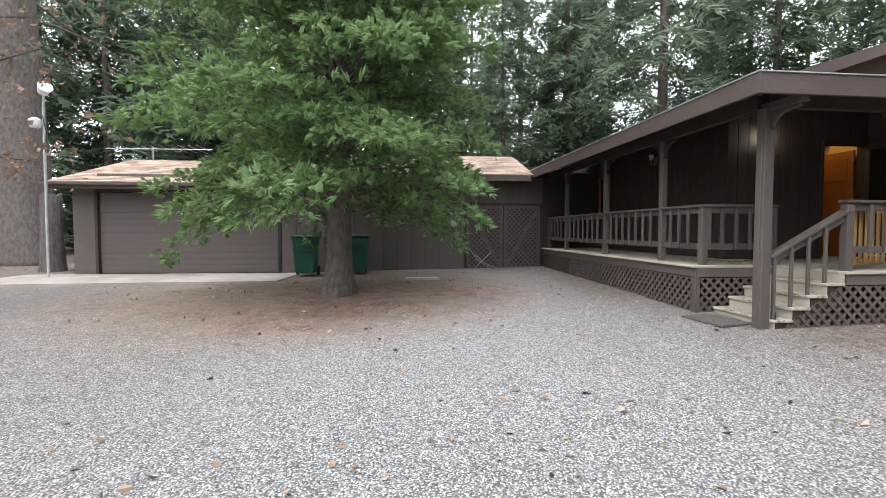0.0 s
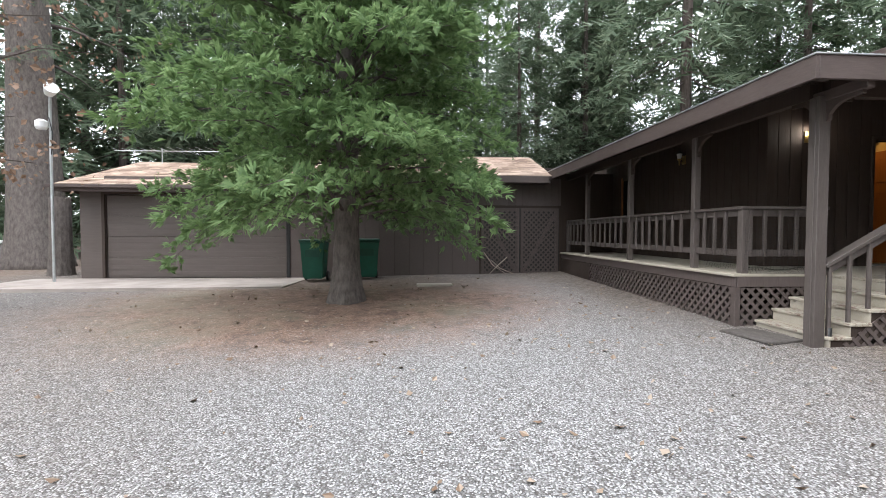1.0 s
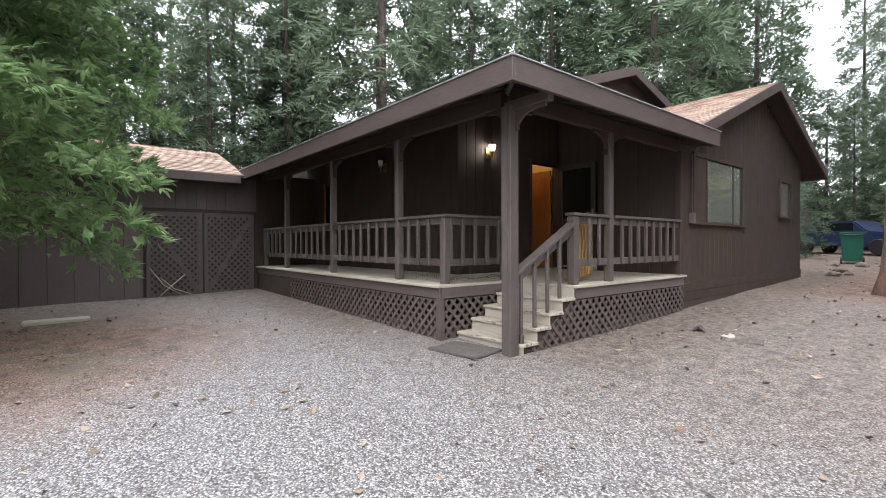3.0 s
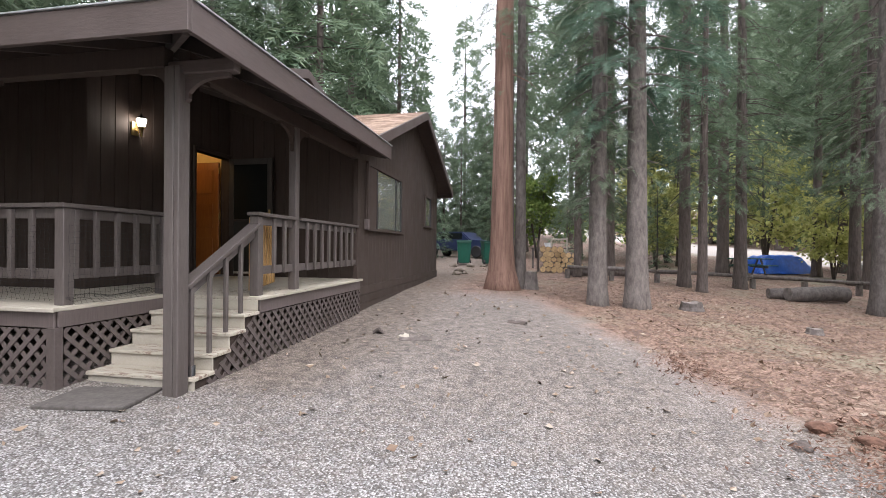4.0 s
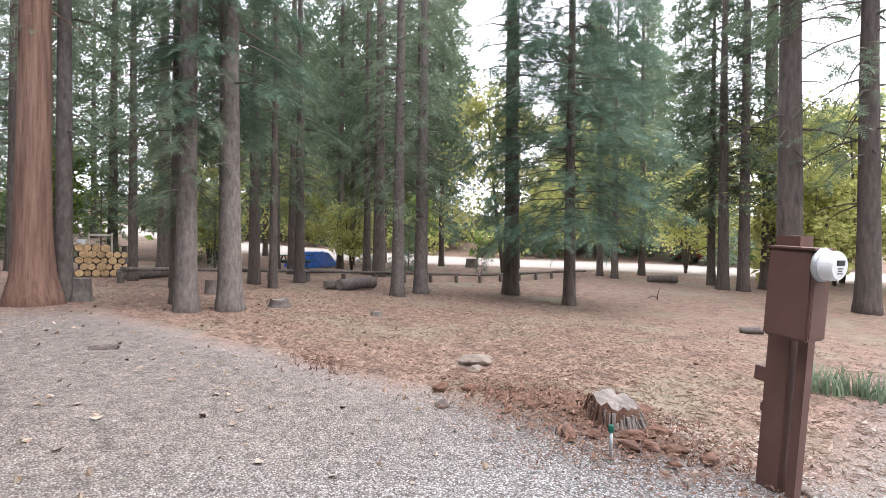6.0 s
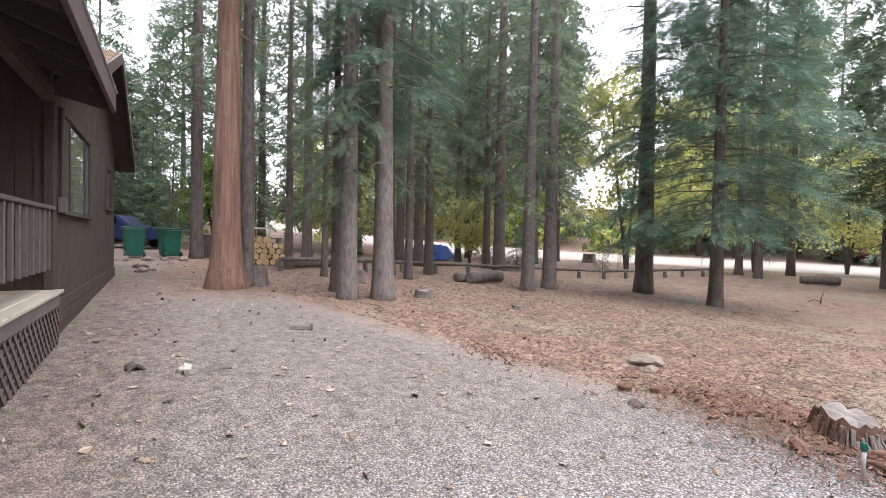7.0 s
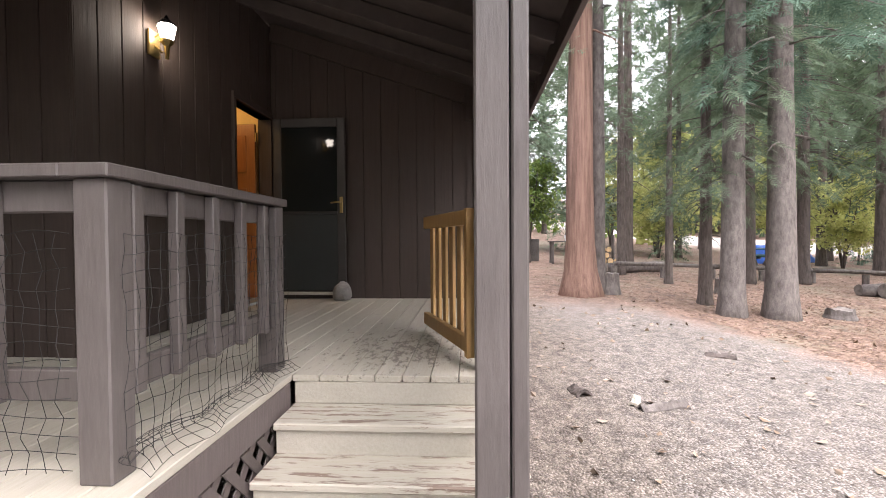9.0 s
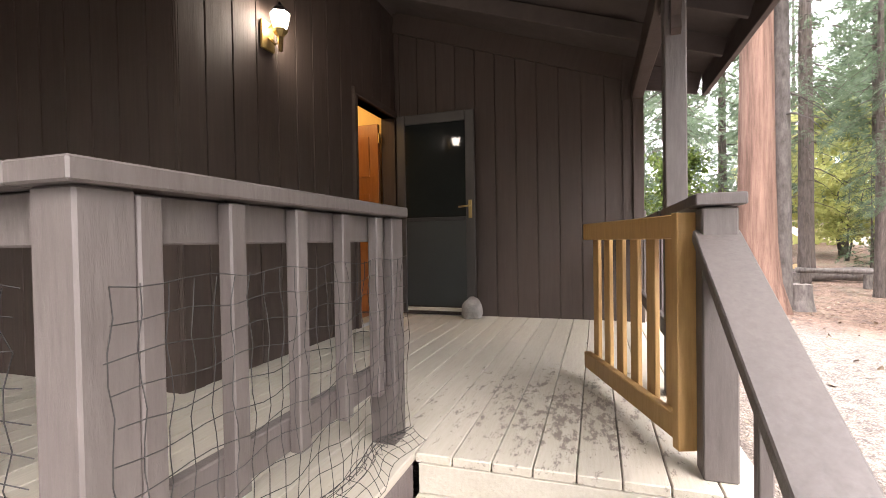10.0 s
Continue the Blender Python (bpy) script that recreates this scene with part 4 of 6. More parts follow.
box("glass", (sx - 0.02, sx - 0.012), (s0 + 0.09, s1 - 0.09), (2.0, 2.95), GLASSDARK, sd, 0)
box("screen", (sx - 0.02, sx - 0.012), (s0 + 0.09, s1 - 0.09), (DZ + 0.10, 1.96), SCREEN, sd, 0)
box("handle_plate", (sx - 0.045, sx - 0.03), (s0 + 0.025, s0 + 0.06), (1.98, 2.16), BRASS, sd, 0.004)
tube("lever", [(sx - 0.045, s0 + 0.045, 2.10), (sx - 0.085, s0 + 0.045, 2.10), (sx - 0.085, s0 + 0.15, 2.09)], 0.009, BRASS, sd)


def rock(name, at, size, seed, mat, label, flat=0.7, cat="rock"):
    bm = bmesh.new()
    bmesh.ops.create_icosphere(bm, subdivisions=3, radius=1)
    off = Vector((seed * 3.1, seed * 1.7, seed))
    for v in bm.verts:
        r = 1 + 0.32 * noise.noise(v.co * 1.2 + off) + 0.10 * noise.noise(v.co * 4 + off)
        v.co = Vector((v.co.x * r * size[0], v.co.y * r * size[1], max(-0.55, v.co.z * r) * size[2]))
    ob = new(name, mesh_of(bm, name, mat, False))
    ob.matrix_basis = pose(*at, 0, 0, seed * 47)
    return tagged(ob, label, cat)


rock("door_stop_rock", (8.38, 6.80, DZ + 0.08), (0.10, 0.11, 0.13), 3, STONE, "grey rock holding the storm door open")


# ---- wall lanterns ----
def lantern(at, dirx, diry, lit, label):
    """A coach lamp on a curved brass arm. dir: the way out of the wall."""
    t = thing("wall_lantern", at, label, "wall lamp", "porch lanterns")
    x, y, z = at
    o = lambda d, h: (x + dirx * d, y + diry * d, z + h)
    w = 0.06
    box("back_plate", *(tuple(sorted((x - diry * w if dirx == 0 else x, x + diry * w if dirx == 0 else x + dirx * 0.02))),
                        tuple(sorted((y - dirx * w if diry == 0 else y, y + dirx * w if diry == 0 else y + diry * 0.02)))), (z - 0.20, z - 0.02), BRASS, t, 0.004)
    tube("arm", [o(0.02, -0.12), o(0.07, -0.17), o(0.10, -0.16), o(0.11, -0.10)], 0.009, BRASS, t)
    tube("scroll", [o(0.02, -0.06), o(0.06, -0.03), o(0.09, -0.07), o(0.06, -0.10)], 0.005, BRASS, t)
    c = o(0.11, 0)
    m = pose(*c)
    part("holder", lathe([(0.012, -0.22), (0.02, -0.13), (0.045, -0.10), (0.05, -0.085)], 6), BRASS, t, m=m)
    pane_ = part("glass", lathe([(0.038, -0.084), (0.060, 0.010), (0.058, 0.018)], 6), LAMPGLASS if lit else WHITEM, t, "bright lit glass" if lit else "", m=m)
    pane_.visible_shadow = not lit
    part("hood", lathe([(0.066, 0.019), (0.05, 0.045), (0.022, 0.062), (0.008, 0.09)], 6), BLACK, t, m=m)
    if lit:
        lp = new("lantern_light", bpy.data.lights.new("lantern_light", "POINT"))
        lp.data.energy, lp.data.color, lp.data.shadow_soft_size = 0.4, (1.0, 0.86, 0.68), 0.03
        lp.location = (c[0], c[1], c[2] - 0.03)
    return t


lantern((6.53, WY, 3.20), 0, -1, True, "lit brass coach lantern on the dark siding")
lantern((CX, 9.90, 3.17), -1, 0, False, "unlit brass coach lantern on the dark siding")

# ---- garage ----
GY, GXL, GXM = 13.35, -8.45, -3.03
GL, GR = -7.83, -3.18
wall_box("wall_garage", (GL, GR), (GY, GY + 0.14), (2.52, 3.0), GARAGE, "brown painted garage wall above the door")
wall_box("wall_garage_left", (GXL, GL), (GY, GY + 0.14), (0.2, 2.75), GARAGE, "brown painted garage wall")
w = wall_box("wall_garage_right", (GR, 5.9), (GY, GY + 0.14), (0.2, 3.2), SIDING, "dark brown garage wall with upright boards")
siding(w, "x", GY, GR + 0.1, 2.05, 0.32, 3.04, -1, LATTICE, 0.40, gap=0.01)
siding(w, "x", GY, 2.05, 4.36, 2.3, 3.04, -1, LATTICE, 0.203)
wall_box("wall_garage_side", (GXL, GXL + 0.12), (GY + 0.14, 17.3), (0.2, 2.7), SIDING, "brown garage side wall")
wall_box("wall_garage_back", (GXL, 5.9), (17.3, 17.42), (0.2, 2.7), SIDING, "brown garage back wall")
gd_ = thing("garage_door", (-5.5, GY, 0.32), "wide closed brown sectional garage door", "garage door")
for k in range(4):
    z0 = 0.325 + k * 0.545
    box("door_section", (GL + 0.02, GR - 0.02), (GY + 0.05, GY + 0.09), (z0, z0 + 0.54), GARAGE, gd_, 0.006)
    for j in range(3):
        box("rib", (GL + 0.03, GR - 0.03), (GY + 0.042, GY + 0.052), (z0 + 0.06 + j * 0.165, z0 + 0.16 + j * 0.165), GARAGE, gd_, 0.004)
box("door_trim", (GL - 0.08, GL), (GY - 0.03, GY + 0.02), (0.33, 2.52), SIDING, gd_)
box("door_trim", (GR, GR + 0.09), (GY - 0.04, GY), (0.33, 2.52), BLACK, gd_)
box("door_trim", (GL - 0.08, GR + 0.09), (GY - 0.03, GY - 0.001), (2.521, 2.58), SIDING, gd_)
shingle_roof("roof_garage", [(-8.75, 12.84, 2.73), (GXM, 12.84, 2.73), (GXM, 15.4, 3.66), (-8.0, 15.4, 3.66)], 0.05, "low garage roof with pinkish tan shingles")
shingle_roof("roof_breezeway", [(GXM, 12.84, 3.06), (3.98, 12.84, 3.06), (3.98, 15.4, 3.97), (GXM, 15.4, 3.97)], 0.05, "low roof with pinkish tan shingles beside the porch")
struct("roof_garage_hip", slab3([(-8.76, 12.84, 2.725), (-8.01, 15.4, 3.655), (-8.76, 17.9, 2.725)], 0.05), SHINGLE, "short hipped end of the garage roof with tan shingles", "roof")
struct("roof_garage_back", slab3([(-8.0, 15.4, 3.64), (5.3, 15.4, 3.64), (5.3, 17.9, 2.73), (-8.75, 17.9, 2.73)], 0.05), SOFFIT, "back slope of the garage roof", "roof")
gf = thing("trim_garage_eave", (-5, 12.84, 2.6), "dark brown garage eave boards with a gutter", "roof trim", kind="structure")
box("eave_board", (-8.75, GXM), (12.80, 12.84), (2.55, 2.72), FASCIA, gf)
box("eave_board", (GXM, 3.86), (12.80, 12.84), (2.88, 3.05), FASCIA, gf)
box("gutter", (-8.83, GXM), (12.70, 12.795), (2.64, 2.72), FASCIA, gf, 0.01)
box("soffit", (-8.75, GXM), (12.84, GY - 0.03), (2.585, 2.60), SOFFIT, gf, 0)
box("soffit", (GXM, 3.9), (12.84, GY - 0.02), (2.88, 2.90), SOFFIT, gf, 0)
beam("side_eave_board", (-8.78, 12.82, 2.64), (-8.78, 17.9, 2.64), 0.03, 0.15, FASCIA, gf)
struct("pavement_slab", prism([(-9.6, 10.95), (-2.72, 11.2), (-2.55, GY), (-9.6, GY)], 0.05, 0.315), CONCRETE, "pale concrete apron before the garage door", "pavement")

# lattice gate in the breezeway
lg = thing("lattice_gate", (3.1, GY, 0.35), "brown double gate of diagonal lattice", "gate")
for g0, g1 in ((2.10, 3.16), (3.20, 4.27)):
    for x0 in (g0, g1 - 0.08):
        box("gate_stile", (x0, x0 + 0.08), (GY - 0.10, GY - 0.06), (0.38, 2.22), LATTICE, lg)
    for z0 in (0.38, 2.14):
        box("gate_rail", (g0 + 0.082, g1 - 0.082), (GY - 0.10, GY - 0.06), (z0, z0 + 0.08), LATTICE, lg)
    lattice(lg, lambda u, v, w: (u, GY - 0.105 - w * 0.9, v), g0 + 0.04, g1 - 0.04, 0.42, 2.18, 0.098)
    a, b = ((g0 + 0.08, 0.46), (g1 - 0.08, 2.1)) if g0 > 3.15 else ((g0 + 0.08, 2.1), (g1 - 0.08, 0.46))
    beam("brace", (a[0], GY - 0.08, a[1]), (b[0], GY - 0.08, b[1]), 0.03, 0.08, LATTICE, lg)
# added black sheet paints the shade of the passage behind the slats
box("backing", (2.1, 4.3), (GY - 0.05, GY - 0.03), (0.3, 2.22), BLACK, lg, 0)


# ---- trees ----
def spray_shape(pairs=5, wide=0.30, slim=0.10):
    """A flat feathery spray along +x: leaflets in pairs and a tip, drooping at the end."""
    tri = []
    for k in range(pairs):
        x = 0.04 + 0.80 * k / pairs
        w = wide * (1.0 - 0.55 * k / pairs)
        for s in (-1, 1):
            tri.append([(x, 0, 0), (x + slim, s * 0.02, 0.0), (x + 0.26, s * w, 0.03)])
    tri.append([(0.74, -0.03, 0), (0.74, 0.03, 0), (1.0, 0, -0.02)])
    a = np.array(tri, np.float32).reshape(-1, 3)
    a[:, 2] -= 0.16 * a[:, 0] ** 2
    return a


FROND = spray_shape(6, 0.28, 0.085)
COARSE = spray_shape(3, 0.36, 0.155)


def tuft_shape(fingers=5, open_=0.32):
    """A fan of narrow fingers along +x, some bent up and some down."""
    tri = []
    for k in range(fingers):
        a = open_ * (k / (fingers - 1) * 2 - 1)
        L = 1.0 - 0.28 * abs(a) / open_ - 0.12 * (k % 2)
        z = 0.10 * math.sin(k * 2.3)
        c, s_ = math.cos(a), math.sin(a)
        m = (0.55 * L * c, 0.55 * L * s_, z * 0.6 + 0.03)
        w = 0.066
        p0, p1, e = (0.05, 0, 0), (0, 0, 0), (L * c, L * s_, z - 0.06)
        lft, rgt = (m[0] - s_ * w, m[1] + c * w, m[2]), (m[0] + s_ * w, m[1] - c * w, m[2])
        tri += [[p1, rgt, lft], [lft, rgt, e]]
    return np.array(tri, np.float32).reshape(-1, 3)


CEDARTUFT = tuft_shape()


def spread(shape, pos, direc, up, size):
    """Copies of a shape at pos, along direc, facing up."""
    d = direc / np.linalg.norm(direc, axis=1, keepdims=True)
    s = np.cross(up, d)
    s /= np.linalg.norm(s, axis=1, keepdims=True) + 1e-9
    u = np.cross(d, s)
    base = np.stack([d, s, u], 1) * size[:, None, None]
    v = np.einsum("vk,nkj->nvj", shape, base) + pos[:, None, :]
    v = v.reshape(-1, 3)
    return v, np.arange(len(v)).reshape(-1, 3)


def trunk_bm(rng, height, r0, lean=0.0, sides=14, flare=1.5, top=0.12):
    pts, rad = [], []
    ph = rng.random(4) * 6.28
    for s in (0, 0.008, 0.02, 0.045, 0.09, 0.16, 0.28, 0.42, 0.58, 0.75, 0.9, 1.0):
        z = s * height
        pts.append((0.12 * r0 * math.sin(ph[0] + s * 5) * 3 * s + lean * z, 0.12 * r0 * math.sin(ph[1] + s * 4) * 3 * s, z - 0.15 if s == 0 else z))
        rad.append(r0 * ((1 - s) * (1 - top) + top) * (1 + (flare - 1) * math.exp(-z / (0.9 * r0 + 0.15))))
    bm = tubes_bm([(pts, rad)], sides)
    for v in bm.verts:
        a = math.atan2(v.co.y, v.co.x)
        k = 1 + 0.10 * math.exp(-max(v.co.z, 0) / (1.6 * r0)) * math.sin(5 * a + ph[2]) + 0.035 * math.sin(3 * a + ph[3] + v.co.z)
        v.co.x *= k
        v.co.y *= k
    return bm


def joined(a, b, mat):
    """One mesh of a trunk with its limbs."""
    tmp = bpy.data.meshes.new("tmp")
    b.to_mesh(tmp)
    b.free()
    a.from_mesh(tmp)
    bpy.data.meshes.remove(tmp)
    return mesh_of(a, "trunk", mat, True)


def conifer(seed, height, bare, reach, branches, sprays, size, droop, r0, foliage, barkm, shape=FROND, sides=14, rise=0.15, dead=0, jut=0.5, power=0.85, fullness=1.0, flat=0.6, lean=0.0, flare=1.3, wild=0.22, thin=False, lift=0.0, low=0.55):
    """Meshes of a conifer: trunk, limbs, crown."""
    rng = np.random.default_rng(seed)
    tb = trunk_bm(rng, height, r0, lean, sides, flare)
    runs, pos, dr, up, sz = [], [], [], [], []
    for i in range(branches + dead):
        isdead = i >= branches
        q = (i + rng.random()) / max(1, branches)
        h = bare + (height - bare) * q ** 1.08 if not isdead else 2.3 + (bare + 3) * rng.random()
        f = max(0.0, (h - bare) / (height - bare))
        L = reach * ((1 - f) ** power) * (0.62 + 0.5 * rng.random()) * min(1, low + fullness * f * 4) + 0.25
        if isdead:
            L = reach * (0.25 + 0.4 * rng.random())
        az = i * 2.39996 + rng.normal() * 0.35
        c, s_ = math.cos(az), math.sin(az)
        rs, dp = rise + rng.normal() * 0.10, droop * (0.7 + 0.6 * rng.random())
        pt = lambda s: np.array((c * L * s + lean * h, s_ * L * s, h + rs * L * s - dp * L * s * s))
        tr = r0 * (1 - h / height) * 0.13 + 0.010
        runs.append(([pt(s) for s in (0, 0.3, 0.65, 1.0)], [tr, tr * 0.6, tr * 0.35, 0.004]))
        if isdead:
            continue
        k = max(3, int(sprays * (0.35 + 0.65 * L / reach)))
        ss = 0.22 + 0.78 * rng.random(k) ** 0.75
        base = np.array([pt(s) for s in ss])
        tang = np.array([(c, s_, rs - 2 * dp * s) for s in ss])
        side = np.array((-s_, c, 0.0))
        off = rng.normal(size=k) * jut * L * 0.22 * (1.15 - ss)
        base = base + side * off[:, None] + rng.normal(size=(k, 3)) * (0.05, 0.05, 0.06)
        base[:, 2] -= np.abs(off) * 0.15
        turn = np.sign(off) * (0.3 + 0.7 * rng.random(k)) + rng.normal(size=k) * 0.25
        d = tang * np.cos(turn)[:, None] + side * np.sin(turn)[:, None]
        d += rng.normal(size=(k, 3)) * wild + (0, 0, lift)
        u = np.stack([rng.normal(size=k) * (1 - flat), rng.normal(size=k) * (1 - flat), np.ones(k)], -1)
        pos.append(base), dr.append(d), up.append(u), sz.append(size * (0.6 + 0.7 * rng.random(k)))
    if thin:
        runs = [(q[::3], w[::3]) for q, w in runs]
    tm = joined(tb, tubes_bm(runs, 3 if thin else 4), barkm)
    v, t = spread(shape, np.concatenate(pos), np.concatenate(dr), np.concatenate(up), np.concatenate(sz))
    return tm, tri_mesh("crown", v, t, foliage)


def plant(meshes, name, at, label, category, group="", turn=0.0, scale=1.0):
    t = thing(name, (at[0], at[1], gz(*at)), label, category, group)
    for nm, me in zip(("trunk", "crown"), meshes):
        ob = new(nm, me)
        ob.matrix_basis = pose(0, 0, 0)
        ob.parent = t
    t.matrix_basis = pose(at[0], at[1], gz(*at) - 0.03, 0, 0, turn) @ Matrix.Scale(scale, 4)
    return t


def broadleaf(seed, height, reach, r0, count, size, foliage, barkm, stems=3):
    """Meshes of a leafy tree: forked trunk, limbs, crown of single leaves in clumps."""
    rng = np.random.default_rng(seed)
    runs, tips = [], []
    for k in range(stems):
        az = k * 2.1 + rng.random()
        top = np.array((math.cos(az) * reach * 0.35, math.sin(az) * reach * 0.35, height * (0.8 + 0.2 * rng.random())))
        line = [np.array((0, 0, 0.0)) + top * s + np.array((math.sin(s * 4 + k), math.cos(s * 3 + k), 0)) * 0.12 * s for s in (0, 0.2, 0.45, 0.7, 1.0)]
        line[0] = line[0] - (0, 0, 0.15)
        runs.append((line, [r0 * (1 - 0.85 * s) / (1 + 0.3 * k) for s in (0, 0.2, 0.45, 0.7, 1.0)]))
    limbs = []
    for i in range(46):
        line = runs[i % stems][0]
        f = 0.25 + 0.75 * rng.random()
        b = line[0] + (line[-1] - line[0]) * f
        az = rng.random() * 6.28
        L = reach * (0.35 + 0.65 * rng.random()) * (1.1 - 0.5 * f)
        e = b + np.array((math.cos(az) * L, math.sin(az) * L, L * (0.05 + 0.5 * rng.random())))
        limbs.append(([b, (b + e) / 2 + (0, 0, 0.1 * L), e], [r0 * 0.22, r0 * 0.13, 0.006]))
        tips.append((b + (e - b) * 0.55, L * 0.32)), tips.append((e, L * 0.36))
    tm = joined(tubes_bm(runs, 8), tubes_bm(limbs, 4), barkm)
    pick = rng.integers(0, len(tips), count)
    c = np.array([t[0] for t in tips])[pick]
    r = np.array([t[1] for t in tips])[pick]
    pos = c + rng.normal(size=(count, 3)) * r[:, None] * (0.75, 0.75, 0.5)
    leaf = np.array([(0, 0, 0), (0.5, -0.4, 0.05), (1, 0, -0.1), (0, 0, 0), (1, 0, -0.1), (0.5, 0.4, 0.05)], np.float32)
    d = rng.normal(size=(count, 3))
    u = rng.normal(size=(count, 3)) + (0, 0, 0.8)
    v, t = spread(leaf, pos, d, u, size * (0.6 + 0.8 * rng.random(count)))
    return tm, tri_mesh("crown", v, t, foliage)


# the big young cedar in the drive
hero = conifer(11, 15, 1.55, 3.15, 330, 175, 0.23, 0.52, 0.24, FOLCEDAR, BARKGREY, CEDARTUFT, 18, 0.42, 0, 1.25, 0.42, 3.0, 0.0, flare=1.6, wild=0.6, lift=0.35, low=0.85)
plant(hero, "cedar_tree", (-1.05, 9.2), "large bushy green cedar standing in the gravel drive", "tree", turn=20)

# the stand of trunks south-east of the house
DARK_TWIN = conifer(22, 20, 5.0, 1.6, 60, 30, 0.45, 0.5, 0.15, FOLFIR, BARKGREY, FROND, 14, 0.02, 8)
red = conifer(21, 26, 9.0, 2.2, 60, 30, 0.5, 0.5, 0.285, FOLFIR, BARKRED, FROND, 22, 0.0, 3, flare=1.75)
plant(DARK_TWIN, "fir_tree", (13.3, 2.66), "slim grey trunk close beside the red-barked tree", "tree")
plant(red, "red_cedar_tree", (13.0, 3.12), "tall straight tree with stringy reddish bark", "tree")
GREY = [conifer(31 + k, 21 + k, 2.6 + 0.5 * k, 2.0, 75, 30, 0.42, 0.45, 0.26, FOLFIR, BARKGREY, FROND, 16, 0.05, 12, 0.6, 0.55) for k in range(3)]
DARK = [conifer(41 + k, 20 + 2 * k, 3.4 + k, 2.3, 80, 30, 0.46, 0.5, 0.22, FOLDARK, BARKDARK, FROND, 14, 0.02, 22, 0.6, 0.6) for k in range(3)]
BUSHY = [conifer(51 + k, 17 + 3 * k, 0.8 + 0.7 * k, 3.7, 105, 21, 1.18, 0.34, 0.24, FOLDARK if k % 2 else FOLFIR, BARKDARK, COARSE, 8, 0.08, 0, 0.8, 0.75, 1.5, 0.45, wild=0.3, thin=True) for k in range(4)]
TALL = [conifer(81 + k, 24 + 3 * k, 5.0 + 1.5 * k, 3.1, 105, 20, 1.18, 0.40, 0.24, FOLFIR if k % 2 else FOLDARK, BARKDARK, COARSE, 8, 0.05, 14, 0.8, 0.6, 1.5, 0.45, wild=0.3, thin=True) for k in range(3)]
fir_a = conifer(131, 21, 2.1, 0.80, 110, 22, 0.36, 0.45, 0.185, FOLFIR, BARKGREY, FROND, 18, -0.05, 14, 0.7, 0.3, 1.0, 0.75, flare=1.35)
fir_b = conifer(132, 22, 4.0, 1.5, 140, 48, 0.44, 0.40, 0.215, FOLTEAL, BARKGREY, FROND, 18, 0.0, 8, 0.8, 0.35, 2.5, 0.7, lean=0.018, flare=1.4)
plant(fir_a, "fir_tree", (11.24, 1.04), "slim grey fir with short feathery sprays along its trunk", "tree", "trunks of the stand")
plant(fir_b, "fir_tree", (11.19, 0.28), "grey fir with a dense dark crown of drooping boughs", "tree", "trunks of the stand", 0)
SHADE_TREES = [conifer(95 + k, 20 + 3 * k, 1.0, 3.8, 60, 12, 2.2, 0.36, 0.24, FOLDARK, BARKDARK, COARSE, 8, 0.08, 0, 0.8, 0.75, 1.5, 0.45, thin=True) for k in range(2)]
YOUNG = [conifer(98 + k, 5 + k, 0.25, 1.25, 55, 14, 0.42, 0.34, 0.06, FOLDARK if k else FOLTEAL, BARKDARK, COARSE, 8, 0.08, 0, 0.8, 0.75, 1.5, 0.45, wild=0.3, thin=True) for k in range(2)]
gl = "tall grey-barked fir with thin drooping branches"
dl = "tall dark-barked pine with a high thin crown"
for (x, y), k, s, tn in (((12.75, -5.05), 2, 0.75, 40), ((13.15, -6.3), 0, 0.85, 200)):
    plant(GREY[k], "fir_tree", (x, y), gl, "tree", "trunks of the stand", tn, s)
for (x, y), k, s, tn in (((12.3, 0.95), 0, 0.55, 0), ((12.35, -9.9), 1, 1.3, 70), ((16.8, -3.9), 0, 0.8, 20), ((19.6, -9.2), 1, 1.3, 210), ((16.4, -2.2), 2, 0.8, 250),
                         ((20.5, -5.4), 0, 1.0, 300), ((15.2, -2.3), 1, 0.6, 330), ((22.5, -1.0), 2, 1.0, 45)):
    plant(DARK[k], "pine_tree", (x, y), dl, "tree", "trunks of the stand", tn, s)
for (x, y), k, s, tn in (((9.0, -22.3), 0, 1.2, 10), ((8.2, -22.6), 2, 1.2, 100), ((7.7, -25.2), 1, 1.7, 200), ((5.65, -18.4), 2, 2.0, 300), ((3.4, -18.5), 0, 1.6, 60), ((14.8, -22.7), 0, 0.9, 80), ((16.2, -23.5), 1, 0.9, 20), ((15.1, -27.0), 2, 1.0, 0), ((22.6, -23.4), 1, 1.0, 0)):
    plant(DARK[k], "pine_tree", (x, y), dl, "tree", "trunks of the stand", tn, s)
for (x, y), k, s, tn in (((20.9, -9.4), 0, 0.9, 0), ((21.2, 3.3), 1, 1.0, 50), ((17.6, 0.82), 2, 0.6, 0), ((15.6, 0.25), 1, 0.45, 0), ((23.5, -5.9), 2, 1.1, 0)):
    plant(DARK[k], "pine_tree", (x, y), dl, "tree", "trunks of the stand", tn, s)

# woods round the clearing
rw = random.Random(77)


def clear(x, y):
    """True where no forest tree may stand: house, drive, road and the open stand."""
    if -20 < x < 17 and -8 < y < 20:
        return False
    if 33 < 0.62 * x - 0.78 * y < 49:
        return False
    if 8 < x < 24 and -24 < y <= 8:
        return False
    return True


